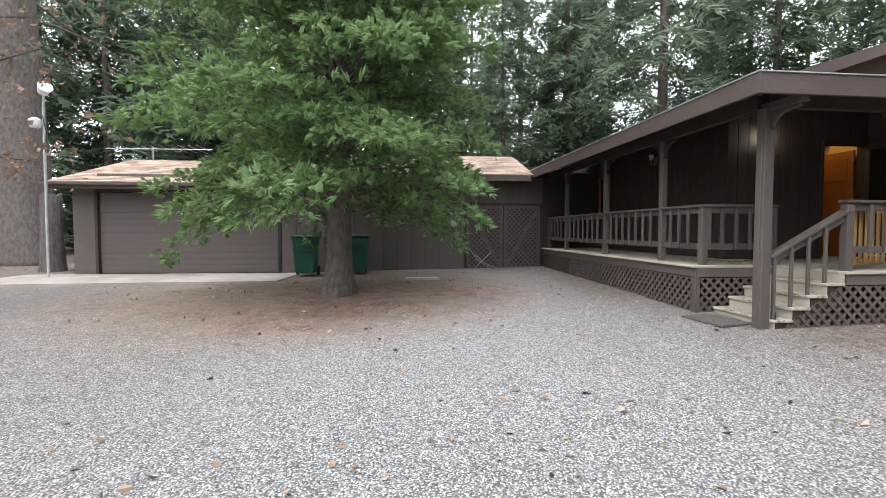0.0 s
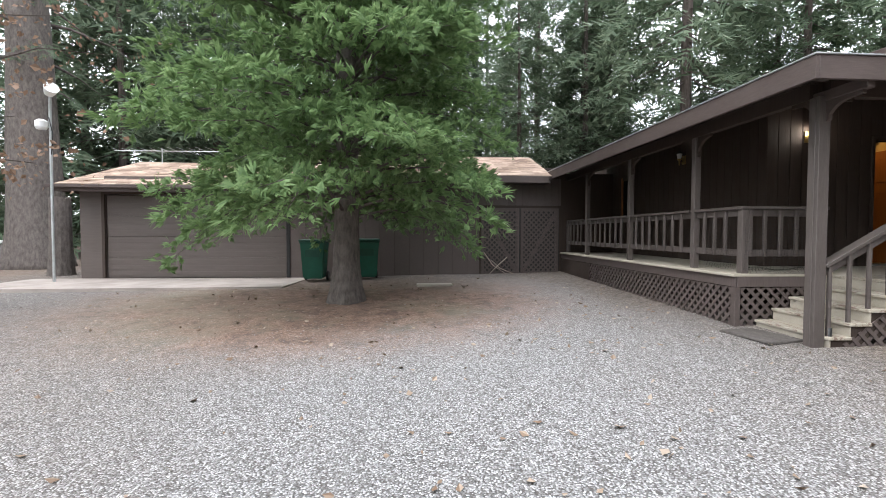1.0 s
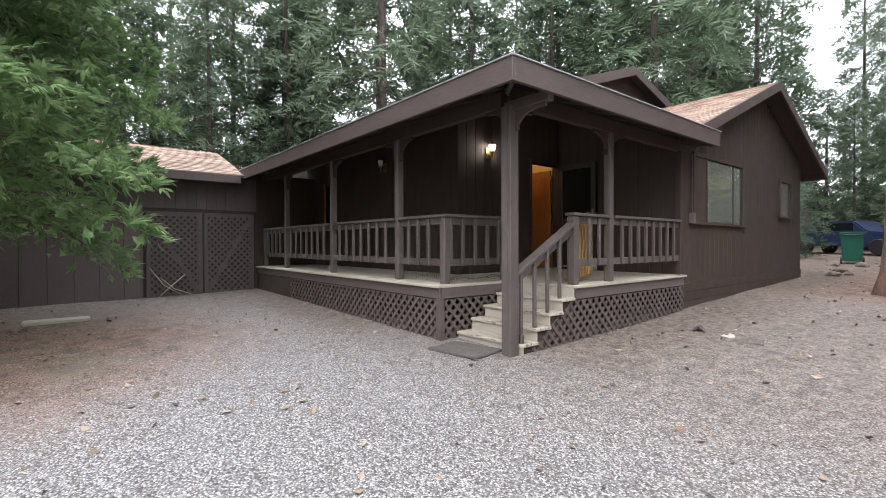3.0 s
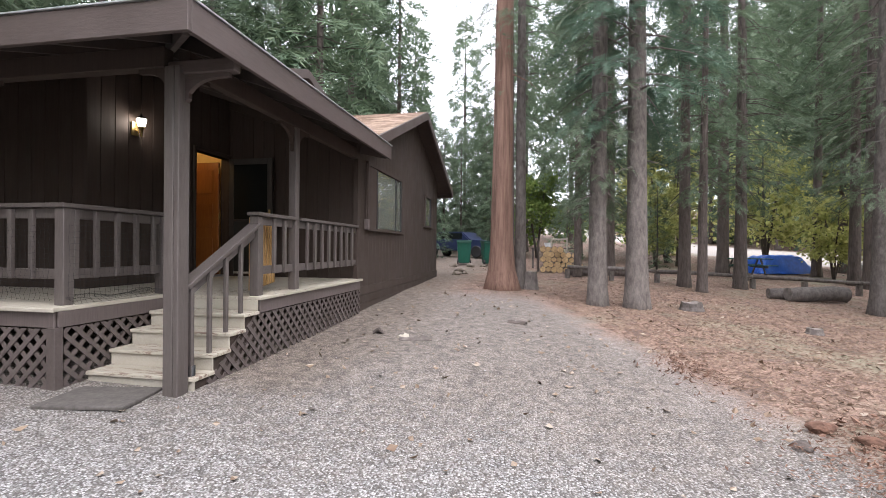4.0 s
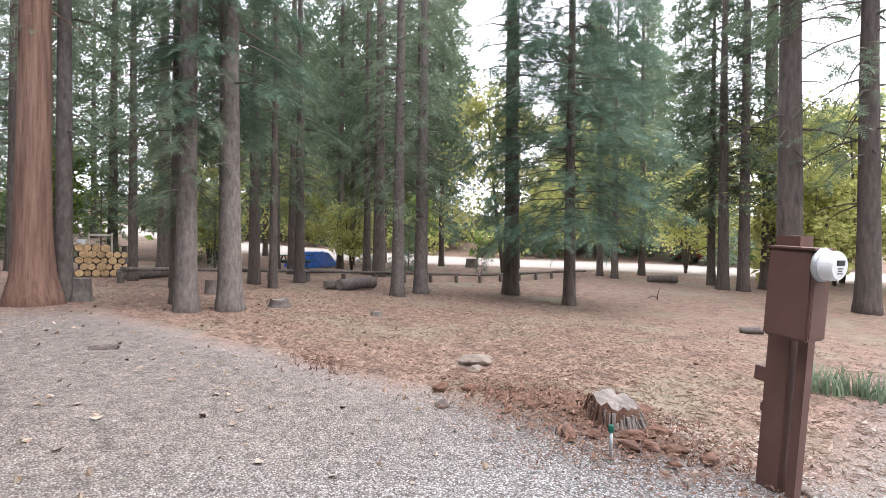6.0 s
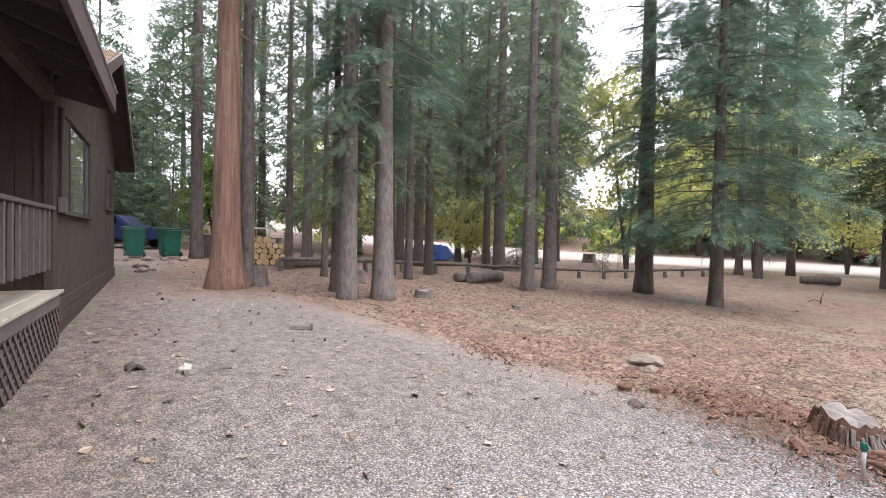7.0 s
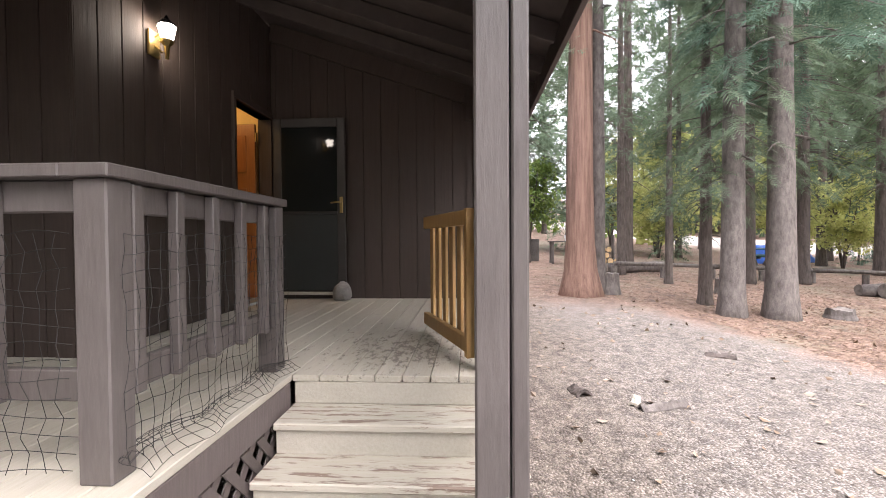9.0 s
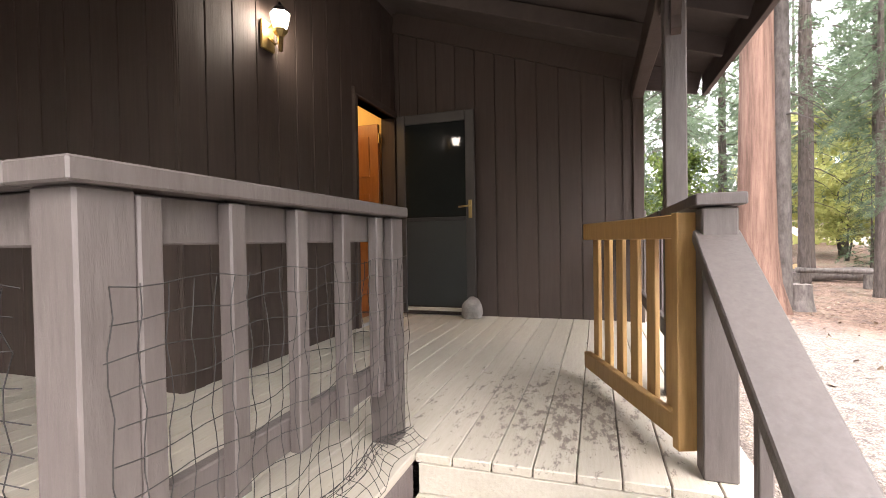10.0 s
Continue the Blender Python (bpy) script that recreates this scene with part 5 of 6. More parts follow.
def scatter(count, rmin, rmax, a0, a1, kinds, name, label, group, smin=0.8, smax=1.5, gap=2.6, taken=[]):
    made = 0
    for _ in range(count * 30):
        if made >= count:
            break
        a, r = radians(rw.uniform(a0, a1)), math.sqrt(rw.uniform(rmin ** 2, rmax ** 2))
        x, y = 3 + r * math.cos(a), 4 + r * math.sin(a)
        if not clear(x, y) or any((x - p) ** 2 + (y - q) ** 2 < gap ** 2 for p, q in taken):
            continue
        taken.append((x, y))
        kind_, turn_, size_ = rw.choice(kinds), rw.uniform(0, 360), rw.uniform(smin, smax)
        # the maples' glade stays open
        if name == "maple_tree" or (r < 30 and y < -6) or not (-58 < math.degrees(math.atan2(y - 4, x - 3)) < -46 or -96 < math.degrees(math.atan2(y - 4, x - 3)) < -77 or 0.0 < math.degrees(math.atan2(y - 4, x - 2)) < 7.5):
            plant(kind_, name, (x, y), label, "tree", group, turn_, size_)
        made += 1


bl, fl = "dense dark green conifer of the surrounding woods", "bushy green fir of the surrounding woods"
# north and north-west, behind garage and house
scatter(27, 17, 34, 35, 168, TALL + BUSHY, "forest_tree", bl, "woods", 0.8, 1.2, 2.4)
scatter(26, 32, 58, 20, 170, TALL + BUSHY, "forest_tree", bl, "woods", 1.0, 1.4, 2.4)
# east
scatter(17, 22, 48, -14, 42, TALL + BUSHY, "forest_tree", bl, "woods", 0.7, 1.2, 2.4)
# south-east to south, beyond the road
scatter(38, 46, 95, -105, -5, BUSHY + TALL, "forest_tree", fl, "woods", 0.9, 1.4, 2.4)
scatter(22, 50, 76, -64, -22, BUSHY + TALL, "forest_tree", fl, "woods", 1.0, 1.4, 2.0)
scatter(7, 26, 42, -60, -15, TALL, "forest_tree", fl, "woods", 0.7, 1.0, 3.0)
# west and south-west close the clearing behind the camera
# these trees are unseen, added to keep side light off the porch
scatter(22, 30, 52, 165, 262, SHADE_TREES, "forest_tree", bl, "woods", 0.9, 1.2, 3.2)
# young firs under the stand
for x, y, k, s in ((19.5, -10.2, 0, 0.13), (21.5, -12.5, 2, 0.16), (23.5, -3.2, 1, 0.20), (26.5, 0.5, 3, 0.22), (25.0, 8.0, 0, 0.28), (18.0, 9.5, 2, 0.32), (22.8, 7.2, 1, 0.26), (28.0, 4.0, 3, 0.3), (24.6, -15.5, 0, 0.14), (27.0, -13.5, 2, 0.2), (20.0, -16.8, 1, 0.1), (16.9, 7.6, 3, 0.22)):
    plant(YOUNG[k % 2], "young_fir", (x, y), "bushy young fir under the taller trees", "tree", "young firs", 70 * k, s * 3.4)
# a fuller green cedar beyond the stand
plant(conifer(91, 17, 2.3, 3.3, 190, 60, 0.55, 0.36, 0.19, FOLTEAL, BARKDARK, FROND, 14, 0.10, 10, 1.0, 0.55, 2.0, 0.6, wild=0.3), "fir_tree", (9.62, -9.4), "dense blue-green fir with drooping boughs and a bare lower trunk", "tree")


def undergrowth():
    """Low bushes closing the view under the far trees."""
    rng = np.random.default_rng(8)
    out = {}
    for i in range(620):
        a, r = rng.uniform(-1.9, 3.0), rng.uniform(36, 80)
        x, y = 3 + r * math.cos(a), 4 + r * math.sin(a)
        if not clear(x, y):
            continue
        m = FOLYELLOW if (a < -0.2 and i % 5 == 0) else FOLLIME if (a < 0.1 and i % 3 == 0) else FOLDARK
        k = 70
        h, w = rng.uniform(1.2, 4.2), rng.uniform(1.0, 2.4)
        u = rng.normal(size=(k, 3)) * (w * 0.5, w * 0.5, h * 0.28) + (x, y, gz(x, y) + h * 0.5)
        out.setdefault(m.name, (m, []))[1].append(u)
    leaf = np.array([(0, 0, 0), (0.5, -0.4, 0.05), (1, 0, -0.1), (0, 0, 0), (1, 0, -0.1), (0.5, 0.4, 0.05)], np.float32)
    for m, ps in out.values():
        pos = np.concatenate(ps)
        k = len(pos)
        v, t = spread(leaf, pos, rng.normal(size=(k, 3)), rng.normal(size=(k, 3)) + (0, 0, 0.6), rng.uniform(0.35, 0.9, k))
        ob = new("undergrowth", tri_mesh("undergrowth", v, t, m))
        tagged(ob, "tangled low bushes under the far trees", "undergrowth", kind="stuff")


undergrowth()
# yellowing maples and alders
MAPLE = [broadleaf(61 + k, 6.5 + k, 3.0, 0.12, 4200, 0.24, FOLYELLOW if k % 2 == 0 else FOLLIME, BARKDARK) for k in range(3)]
scatter(20, 30, 66, -95, -8, MAPLE, "maple_tree", "leafy maple turning yellow in autumn", "maples", 0.8, 1.5, 2.0)
for x, y, k, s in ((24, -10.5, 0, 0.55), (27, -4, 0, 0.6), (30, 2, 1, 0.7), (14.5, -33, 2, 1.0), (6, -36, 0, 1.1), (0, -34, 2, 1.2)):
    plant(MAPLE[k], "maple_tree", (x, y), "leafy maple turning yellow in autumn", "tree", "maples", 40 * k, s)
# big trunks beside the garage
plant(conifer(71, 26, 6, 3.2, 70, 30, 0.5, 0.4, 0.8, FOLDARK, BARKGREY, FROND, 22), "red_cedar_tree", (-12.3, 17.0), "massive old tree with furrowed bark beside the garage", "tree")

# a leafy tree west of the drive whose rust-brown branch reaches over it
plant(broadleaf(66, 7.0, 4.2, 0.12, 3000, 0.10, FOLRUST, BARKDARK), "oak_tree", (-7.7, 7.9), "thin tree with withered rust-brown leaves beside the drive", "tree", "", 10, 1.0)
# closing the southern gap
scatter(14, 48, 80, -88, -60, BUSHY + TALL, "forest_tree", fl, "woods", 1.0, 1.4, 2.0)
for x, y, k, sc in ((10.2, -24.5, 0, 0.9),):
    plant(TALL[k % len(TALL)], "forest_tree", (x, y), fl, "tree", "woods", 67 * x, sc)
for x, y, k, sc in ((-13.8, 24.5, 0, 1.1), (-17.5, 27.5, 1, 1.15), (-10.8, 28.0, 2, 1.15), (0.6, 31.0, 1, 1.0), (3.4, 34.0, 0, 1.1), (6.4, 27.0, 2, 0.75), (8.6, 31.0, 3, 0.9), (10.6, 28.5, 0, 0.8), (5.2, 36.0, 1, 1.0), (12.5, 33.0, 2, 0.9)):
    plant(BUSHY[k % len(BUSHY)], "forest_tree", (x, y), bl, "tree", "woods", 41 * y, sc)
for x, y, k, sc in ((34, 5.5, 0, 0.5), (38, 7.6, 1, 0.5), (32, 7.0, 2, 0.36), (43, 5.0, 3, 0.5), (36, 8.9, 0, 0.55), (30.5, 4.9, 1, 0.32), (46, 7.0, 2, 0.6), (41, 6.4, 1, 0.55)):
    plant(BUSHY[k], "forest_tree", (x, y), bl, "tree", "woods", 53 * x, sc)
plant(TALL[1], "forest_tree", (45.0, 8.6), bl, "tree", "woods", 15, 0.8)
GLADE = broadleaf(77, 11.5, 3.6, 0.13, 6500, 0.22, FOLYELLOW, BARKDARK)
for x, y, k, sc in ((4.6, -30.5, 20, 0.95), (7.2, -33.5, 80, 1.0), (1.4, -31.0, 130, 0.9), (9.6, -36.0, 190, 1.05)):
    plant(GLADE, "maple_tree", (x, y), "broad sunlit maple with pale yellow-green leaves", "tree", "maples", k, sc)
plant(GLADE, "maple_tree", (7.4, -25.5), "light yellow-green maple beyond the stand", "tree", "maples", 140, 0.85)
plant(GLADE, "maple_tree", (19.2, -17.8), "tall light yellow-green maple in the glade", "tree", "maples", 20, 1.0)


# ---- bins ----
def wheelie_bin(at, turn, label, lid_open=False):
    t = thing("wheeled_bin", (0, 0, 0), label, "bin", "wheeled bins")
    bm = bmesh.new()
    bmesh.ops.create_cube(bm, size=1)
    for v in bm.verts:
        k = 1.0 if v.co.z > 0 else 0.80
        v.co = Vector((v.co.x * 0.60 * k, v.co.y * 0.66 * k, 0.08 + (v.co.z + 0.5) * 0.92))
    bmesh.ops.bevel(bm, geom=bm.edges[:], offset=0.03, segments=2, affect="EDGES")
    part("bin_body", bm, BIN, t)
    box("rim", (-0.315, 0.315), (-0.345, 0.345), (0.955, 0.995), BIND, t, 0.012)
    box("lid", (-0.325, 0.325), (-0.355, 0.355), (0.998, 1.045), BIND, t, 0.02)
    box("handle", (-0.25, 0.25), (0.36, 0.40), (0.93, 0.97), BIND, t, 0.01)
    box("front_panel", (-0.17, 0.17), (-0.327, -0.30), (0.62, 0.80), BIND, t, 0.01)
    for s in (-1, 1):
        part("wheel", lathe([(0.02, -0.03), (0.11, -0.03), (0.12, -0.015), (0.12, 0.015), (0.11, 0.03), (0.02, 0.03)], 16), BLACK, t, m=pose(s * 0.27, 0.26, 0.12, 0, 90, 0))
    t.matrix_basis = pose(at[0], at[1], gz(*at), 0, 0, turn)
    return t


wheelie_bin((-2.25, 12.4), 0, "dark green plastic wheeled bin against the garage wall")
wheelie_bin((-0.98, 12.55), 8, "dark green plastic wheeled bin against the garage wall")
wheelie_bin((20.9, 5.2), 100, "dark green plastic wheeled bin beyond the house")
wheelie_bin((21.1, 4.15), 110, "dark green plastic wheeled bin beyond the house")

# ---- board, mat and planks on the ground ----
b = box("loose_board", (0.28, 1.08), (10.85, 11.12), (gz(0.7, 11) - 0.01, gz(0.7, 11) + 0.05), DECKEDGE, None, 0.01)
tagged(b, "pale loose board lying on the gravel", "board")
b = box("door_mat", (4.05, 4.55), (5.42, 6.12), (gz(4.3, 5.7) - 0.01, gz(4.3, 5.7) + 0.022), DARKMAT, None, 0.006, turn=(0, 0, 10))
tagged(b, "dark worn mat on the gravel below the steps", "mat")


def bark_chunk(at, length, width, turn, mat, label, seed, name="bark_slab"):
    bm = bmesh.new()
    bmesh.ops.create_grid(bm, x_segments=10, y_segments=4, size=0.5)
    off = Vector((seed, seed * 2.3, 0))
    for v in bm.verts:
        u, w = v.co.x, v.co.y
        k = 1 + 0.5 * noise.noise(Vector((u * 4, 0, 0)) + off)
        v.co = Vector((u * length, w * width * k, 0.05 * math.cos(w * 2.6) + 0.03 * noise.noise(Vector((u * 5, w * 5, 1)) + off)))
    top = bm.faces[:]
    ex = bmesh.ops.extrude_face_region(bm, geom=top)
    for v in [e for e in ex["geom"] if isinstance(e, bmesh.types.BMVert)]:
        v.co.z += 0.022
    bmesh.ops.recalc_face_normals(bm, faces=bm.faces)
    ob = new(name, mesh_of(bm, name, mat))
    ob.matrix_basis = pose(at[0], at[1], gz(*at) - 0.02, 0, 0, turn)
    return tagged(ob, label, "wood piece")


bark_chunk((7.02, 3.86), 0.42, 0.11, -72, BARKGREY, "curved piece of broken bark on the dirt", 2)
bark_chunk((7.29, 4.46), 0.20, 0.12, 20, BARKDARK, "small dark piece of bark on the dirt", 5)
bark_chunk((8.6, 2.6), 0.30, 0.10, 70, BARKDARK, "small dark piece of bark on the needles", 6)
bark_chunk((7.10, 4.05), 0.16, 0.06, -30, DECKEDGE, "short pale stick on the dirt", 8, "pale_stick")


# ---- stumps and logs ----
def stump(name, at, r, h, label, mat=BARKGREY, top=GREYCUT, seed=1, jag=0.05, slope=0.0):
    t = thing(name, (at[0], at[1], gz(*at)), label, "stump")
    rng = random.Random(seed)
    z0 = gz(*at)
    n_ = 26
    bm = bmesh.new()
    rings = []
    prof = [(1.35, -0.12), (1.18, 0.10 * h), (1.05, 0.4 * h), (1.0, 0.8 * h), (0.97, h)]
    for i, (k, z) in enumerate(prof):
        ring = []
        for q in range(n_):
            a = 2 * math.pi * q / n_
            f = r * k * (1 + 0.03 * math.sin(5 * a + seed) + 0.05 * noise.noise(Vector((math.cos(a) * 3, math.sin(a) * 3, seed + z * 3))))
            ring.append(bm.verts.new((at[0] + f * math.cos(a), at[1] + f * math.sin(a), z0 + z + (jag * (rng.random() - 0.5) + slope * f * math.cos(a) if i == 4 else 0))))
        rings.append(ring)
    for a_, b_ in zip(rings, rings[1:]):
        for q in range(n_):
            bm.faces.new((a_[q], a_[(q + 1) % n_], b_[(q + 1) % n_], b_[q]))
    edge = [(v.co.x, v.co.y, v.co.z) for v in rings[-1]]
    part("stump_body", bm, mat, t)
    bm = bmesh.new()
    ring = [bm.verts.new((x, y, z - 0.004)) for x, y, z in edge]
    inner = [bm.verts.new((at[0] + (x - at[0]) * 0.5, at[1] + (y - at[1]) * 0.5, z0 + h * (0.95 + 0.06 * rng.random()) + slope * 0.5 * (x - at[0]))) for x, y, z in edge]
    c = bm.verts.new((at[0], at[1], z0 + h * 0.95))
    for q in range(n_):
        bm.faces.new((ring[q], ring[(q + 1) % n_], inner[(q + 1) % n_], inner[q]))
        bm.faces.new((inner[q], inner[(q + 1) % n_], c))
    part("cut_face", bm, top, t, "grey weathered cut face")
    return t


stump("old_stump", (3.55, -0.28), 0.185, 0.29, "weathered grey stump with rotten sides", ROT, GREYCUT, 3, 0.06, 0.26)
os_ = bpy.data.objects["old_stump"]
rs_ = random.Random(31)
for i in range(150):
    a = 2 * math.pi * i / 150 + rs_.uniform(-0.05, 0.05)
    r0_, r1_ = 0.186 + rs_.uniform(0.0, 0.022), 0.245 + rs_.uniform(-0.02, 0.07)
    zb = gz(3.55, -0.28)
    beam("splinter", (3.55 + r1_ * math.cos(a), -0.28 + r1_ * math.sin(a), zb - 0.02), (3.55 + r0_ * math.cos(a), -0.28 + r0_ * math.sin(a), zb + rs_.uniform(0.13, 0.27) + 0.05 * math.cos(a)), rs_.choice((0.012, 0.018, 0.026)), 0.016, GREYCUT if i % 4 == 0 or 2.2 < a < 4.4 else ROT, os_)
stump("small_stump", (11.45, -0.84), 0.20, 0.16, "low weathered stump among needles", BARKGREY, GREYCUT, 4)
stump("small_stump", (9.7, -2.15), 0.11, 0.09, "very low cut stump among needles", BARKGREY, GREYCUT, 5, 0.02)
stump("cut_stump", (13.35, 2.42), 0.20, 0.44, "grey cut stump beside the red-barked tree", BARKGREY, GREYCUT, 6, 0.02)
stump("cut_stump", (24.5, -20.7), 0.42, 0.62, "squat cut stump near the dirt road", BARKGREY, GREYCUT, 7, 0.02)
stump("dead_snag", (-9.75, 14.5), 0.26, 2.2, "grey dead trunk beside the garage corner", BARKGREY, GREYCUT, 9, 0.1)
stump("cut_stump", (13.9, -0.2), 0.14, 0.35, "grey cut stump behind the firs", BARKGREY, GREYCUT, 8, 0.02)


def log(at, length, r, turn, label, mat=BARKGREY, z=None, name="log"):
    t = thing(name, (0, 0, 0), label, "log")
    rng = random.Random(int(at[0] * 10))
    pts = [(length * (s - 0.5), 0.03 * math.sin(s * 7 + at[0]), r + 0.02 * math.sin(s * 5)) for s in (0, 0.2, 0.4, 0.6, 0.8, 1)]
    tube("bark", pts, [r * (1 + 0.06 * math.sin(i * 2.1)) for i in range(6)], mat, t, 12)
    for s in (-1, 1):
        part("cut_end", lathe([(0.001, 0), (r * 0.9, 0.002), (r * 0.88, 0.008)], 12), CUTWOOD if mat is not BARKGREY else GREYCUT, t, m=pose(s * length / 2 + (0 if s > 0 else 0), 0, r, 0, 90 * s, 0))
    t.matrix_basis = pose(at[0], at[1], gz(*at) if z is None else z, 0, 0, turn)
    return t


log((14.5, -4.75), 1.45, 0.19, 100, "short thick weathered log lying on the needles")
log((14.75, -4.4), 1.3, 0.15, 92, "short thick weathered log lying on the needles")
log((18.2, 0.1), 2.0, 0.17, 95, "grey log lying behind the firs")
log((12.2, -23.0), 1.5, 0.2, 30, "dark log lying far among the needles")
log((4.68, -9.2), 0.45, 0.08, 20, "short cut piece of log on thin grass")

# low rail of peeled poles along the edge of the stand
fence = thing("pole_rail", (16.8, -6, 0.4), "low rail of peeled poles on short posts", "rail fence")
fpts = [(17.0, 1.2), (17.1, -1.6), (17.15, -4.4), (17.0, -7.2), (16.85, -10.0), (16.5, -12.8), (16.35, -15.6), (16.3, -18.4), (16.0, -21.5)]
for (x0, y0), (x1, y1) in zip(fpts, fpts[1:]):
    za, zb = gz(x0, y0) + 0.36, gz(x1, y1) + 0.36
    mid = ((x0 + x1) / 2 + 0.03, (y0 + y1) / 2, (za + zb) / 2 + 0.015)
    tube("pole", [(x0, y0, za), mid, (x1, y1, zb)], [0.065, 0.058, 0.05], BARKGREY, fence, 10)
    for fx in (0.0, 0.5):
        px, py = x0 + (x1 - x0) * fx, y0 + (y1 - y0) * fx
        rod("short_post", (px, py, gz(px, py) - 0.1), (px, py, gz(px, py) + 0.30), 0.085, BARKGREY, fence)

# ---- firewood ----
rf = random.Random(9)
row = 0
z = 0.0
for row, cnt in ((0, 7), (1, 7), (2, 6), (3, 6), (4, 4)):
    for i in range(cnt):
        r = rf.uniform(0.095, 0.135)
        y = 1.95 - 0.205 * i - (0.1 if row % 2 else 0) + rf.uniform(-0.02, 0.02)
        x = 18.95 + rf.uniform(-0.05, 0.05)
        zc = gz(x, y) + 0.11 + row * 0.185
        t = thing("firewood_log", (x, y, zc), "cut round of firewood in a stack", "firewood", "firewood stack")
        bm = lathe([(r * 0.98, 0.006), (r, 0.03), (r, 0.44)], 11)
        part("bark", bm, BARKDARK, t, m=pose(x - 0.22, y, zc, 0, 90, 0) @ pose(0, 0, 0, 0, 0, rf.uniform(0, 90)))
        part("cut_end", lathe([(0.001, 0.0), (r * 0.92, 0.001), (r * 0.93, 0.005)], 11), CUTWOOD, t, "pale sawn end", m=pose(x - 0.222, y, zc, 0, 90, 0))
sp = thing("wood_rack", (19.0, 1.3, 0.66), "upright stakes holding the firewood stack", "rack")
for y in (0.62, 2.12):
    rod("stake", (19.05, y, gz(19, y) - 0.1), (19.05, y, gz(19, y) + 1.15), 0.05, BARKDARK, sp)

# ---- blue tarpaulin over a heap, and a picnic table ----
bm = bmesh.new()
bmesh.ops.create_grid(bm, x_segments=40, y_segments=24, size=0.5)
for v in bm.verts:
    u, w = v.co.x * 2, v.co.y * 2
    e = max(abs(u), abs(w))
    hgt = 1.0 * (1 - max(0, (e - 0.55) / 0.45) ** 1.5)
    fold = 0.09 * noise.noise(Vector((u * 3.5, w * 3.5, 0))) + 0.06 * math.sin(9 * u + 3 * w) * max(0, e - 0.4)
    v.co = Vector((u * 0.85 * (1 + fold * 0.6), w * 1.75 * (1 + fold * 0.4), max(0.02, hgt + fold)))
ex = bmesh.ops.extrude_face_region(bm, geom=bm.faces[:])
for v in [e for e in ex["geom"] if isinstance(e, bmesh.types.BMVert)]:
    v.co.z += 0.012
bmesh.ops.recalc_face_normals(bm, faces=bm.faces)
ob = new("tarpaulin", mesh_of(bm, "tarpaulin", TARP, True))
ob.matrix_basis = pose(26.2, -9.2, gz(26, -9.2), 0, 0, 20) @ Matrix.Scale(0.86, 4)
tagged(ob, "crumpled bright blue tarpaulin thrown over a heap", "tarpaulin")
pt = thing("picnic_table", (23.6, -6.9, gz(23.6, -6.9)), "weathered greenish picnic table beside the tarpaulin", "table")
zt = gz(23.6, -6.9)
for i in range(5):
    box("top_plank", (23.25 + i * 0.15, 23.39 + i * 0.15), (-7.8, -6.0), (zt + 0.70, zt + 0.74), BIND, pt)
for x in (22.85, 24.2):
    box("bench_plank", (x, x + 0.26), (-7.8, -6.0), (zt + 0.42, zt + 0.46), BIND, pt)
for y in (-7.4, -6.4):
    beam("leg", (23.0, y, zt), (23.5, y, zt + 0.70), 0.04, 0.09, BARKGREY, pt)
    beam("leg", (24.3, y, zt), (23.75, y, zt + 0.70), 0.04, 0.09, BARKGREY, pt)
    box("cross_bar", (22.85, 24.45), (y - 0.02, y + 0.02), (zt + 0.33, zt + 0.42), BARKGREY, pt)

# ---- electric meter post ----
mz = gz(2.42, -0.25)
mp = thing("meter_post", (2.42, -0.25, mz), "brown painted timber post with an electric meter box", "meter post")
mrot = 160
M = pose(2.42, -0.25, mz, 0, 4.2, mrot)


def mpart(name, x, y, z, mat, label="", bevel=0.005, parent=mp):
    bm = bmesh.new()
    bmesh.ops.create_cube(bm, size=1)
    bmesh.ops.scale(bm, vec=(x[1] - x[0], y[1] - y[0], z[1] - z[0]), verts=bm.verts)
    bmesh.ops.translate(bm, vec=((x[0] + x[1]) / 2, (y[0] + y[1]) / 2, (z[0] + z[1]) / 2), verts=bm.verts)
    bmesh.ops.bevel(bm, geom=bm.edges[:], offset=bevel, segments=2, affect="EDGES")
    return part(name, bm, mat, parent, label, m=M)


mpart("timber", (-0.09, 0.05), (-0.07, 0.07), (-0.2, 1.68), METERBOX)
mpart("conduit_box", (0.08, 0.135), (-0.05, 0.03), (-0.2, 1.06), METERBOX)
mbx = mpart("meter_box", (-0.03, 0.22), (-0.23, -0.04), (1.06, 1.60), METERBOX, "brown steel meter box", 0.012)
mpart("box_lid", (-0.04, 0.23), (-0.24, -0.03), (1.60, 1.615), METERBOX)
mpart("door_seam", (0.218, 0.224), (-0.21, -0.06), (1.08, 1.42), METERBOX)
mpart("bracket", (-0.17, -0.085), (-0.05, 0.05), (0.70, 0.80), METERBOX)
mpart("bracket", (-0.12, -0.085), (-0.04, 0.04), (0.50, 0.56), METERBOX)
SM = M @ pose(0.22, -0.16, 1.52, 0, 90, 0)
sock = part("meter_socket", lathe([(0.095, 0.0), (0.10, 0.012), (0.095, 0.028), (0.086, 0.03)], 28), STEEL, mp, m=SM)
part("meter_glass", lathe([(0.086, 0.028), (0.084, 0.085), (0.074, 0.098), (0.002, 0.100)], 28), WHITEM, sock, "round pale meter face", m=SM)
mpart("display", (0.318, 0.324), (-0.195, -0.125), (1.525, 1.555), BLACK, "", 0.001, sock)
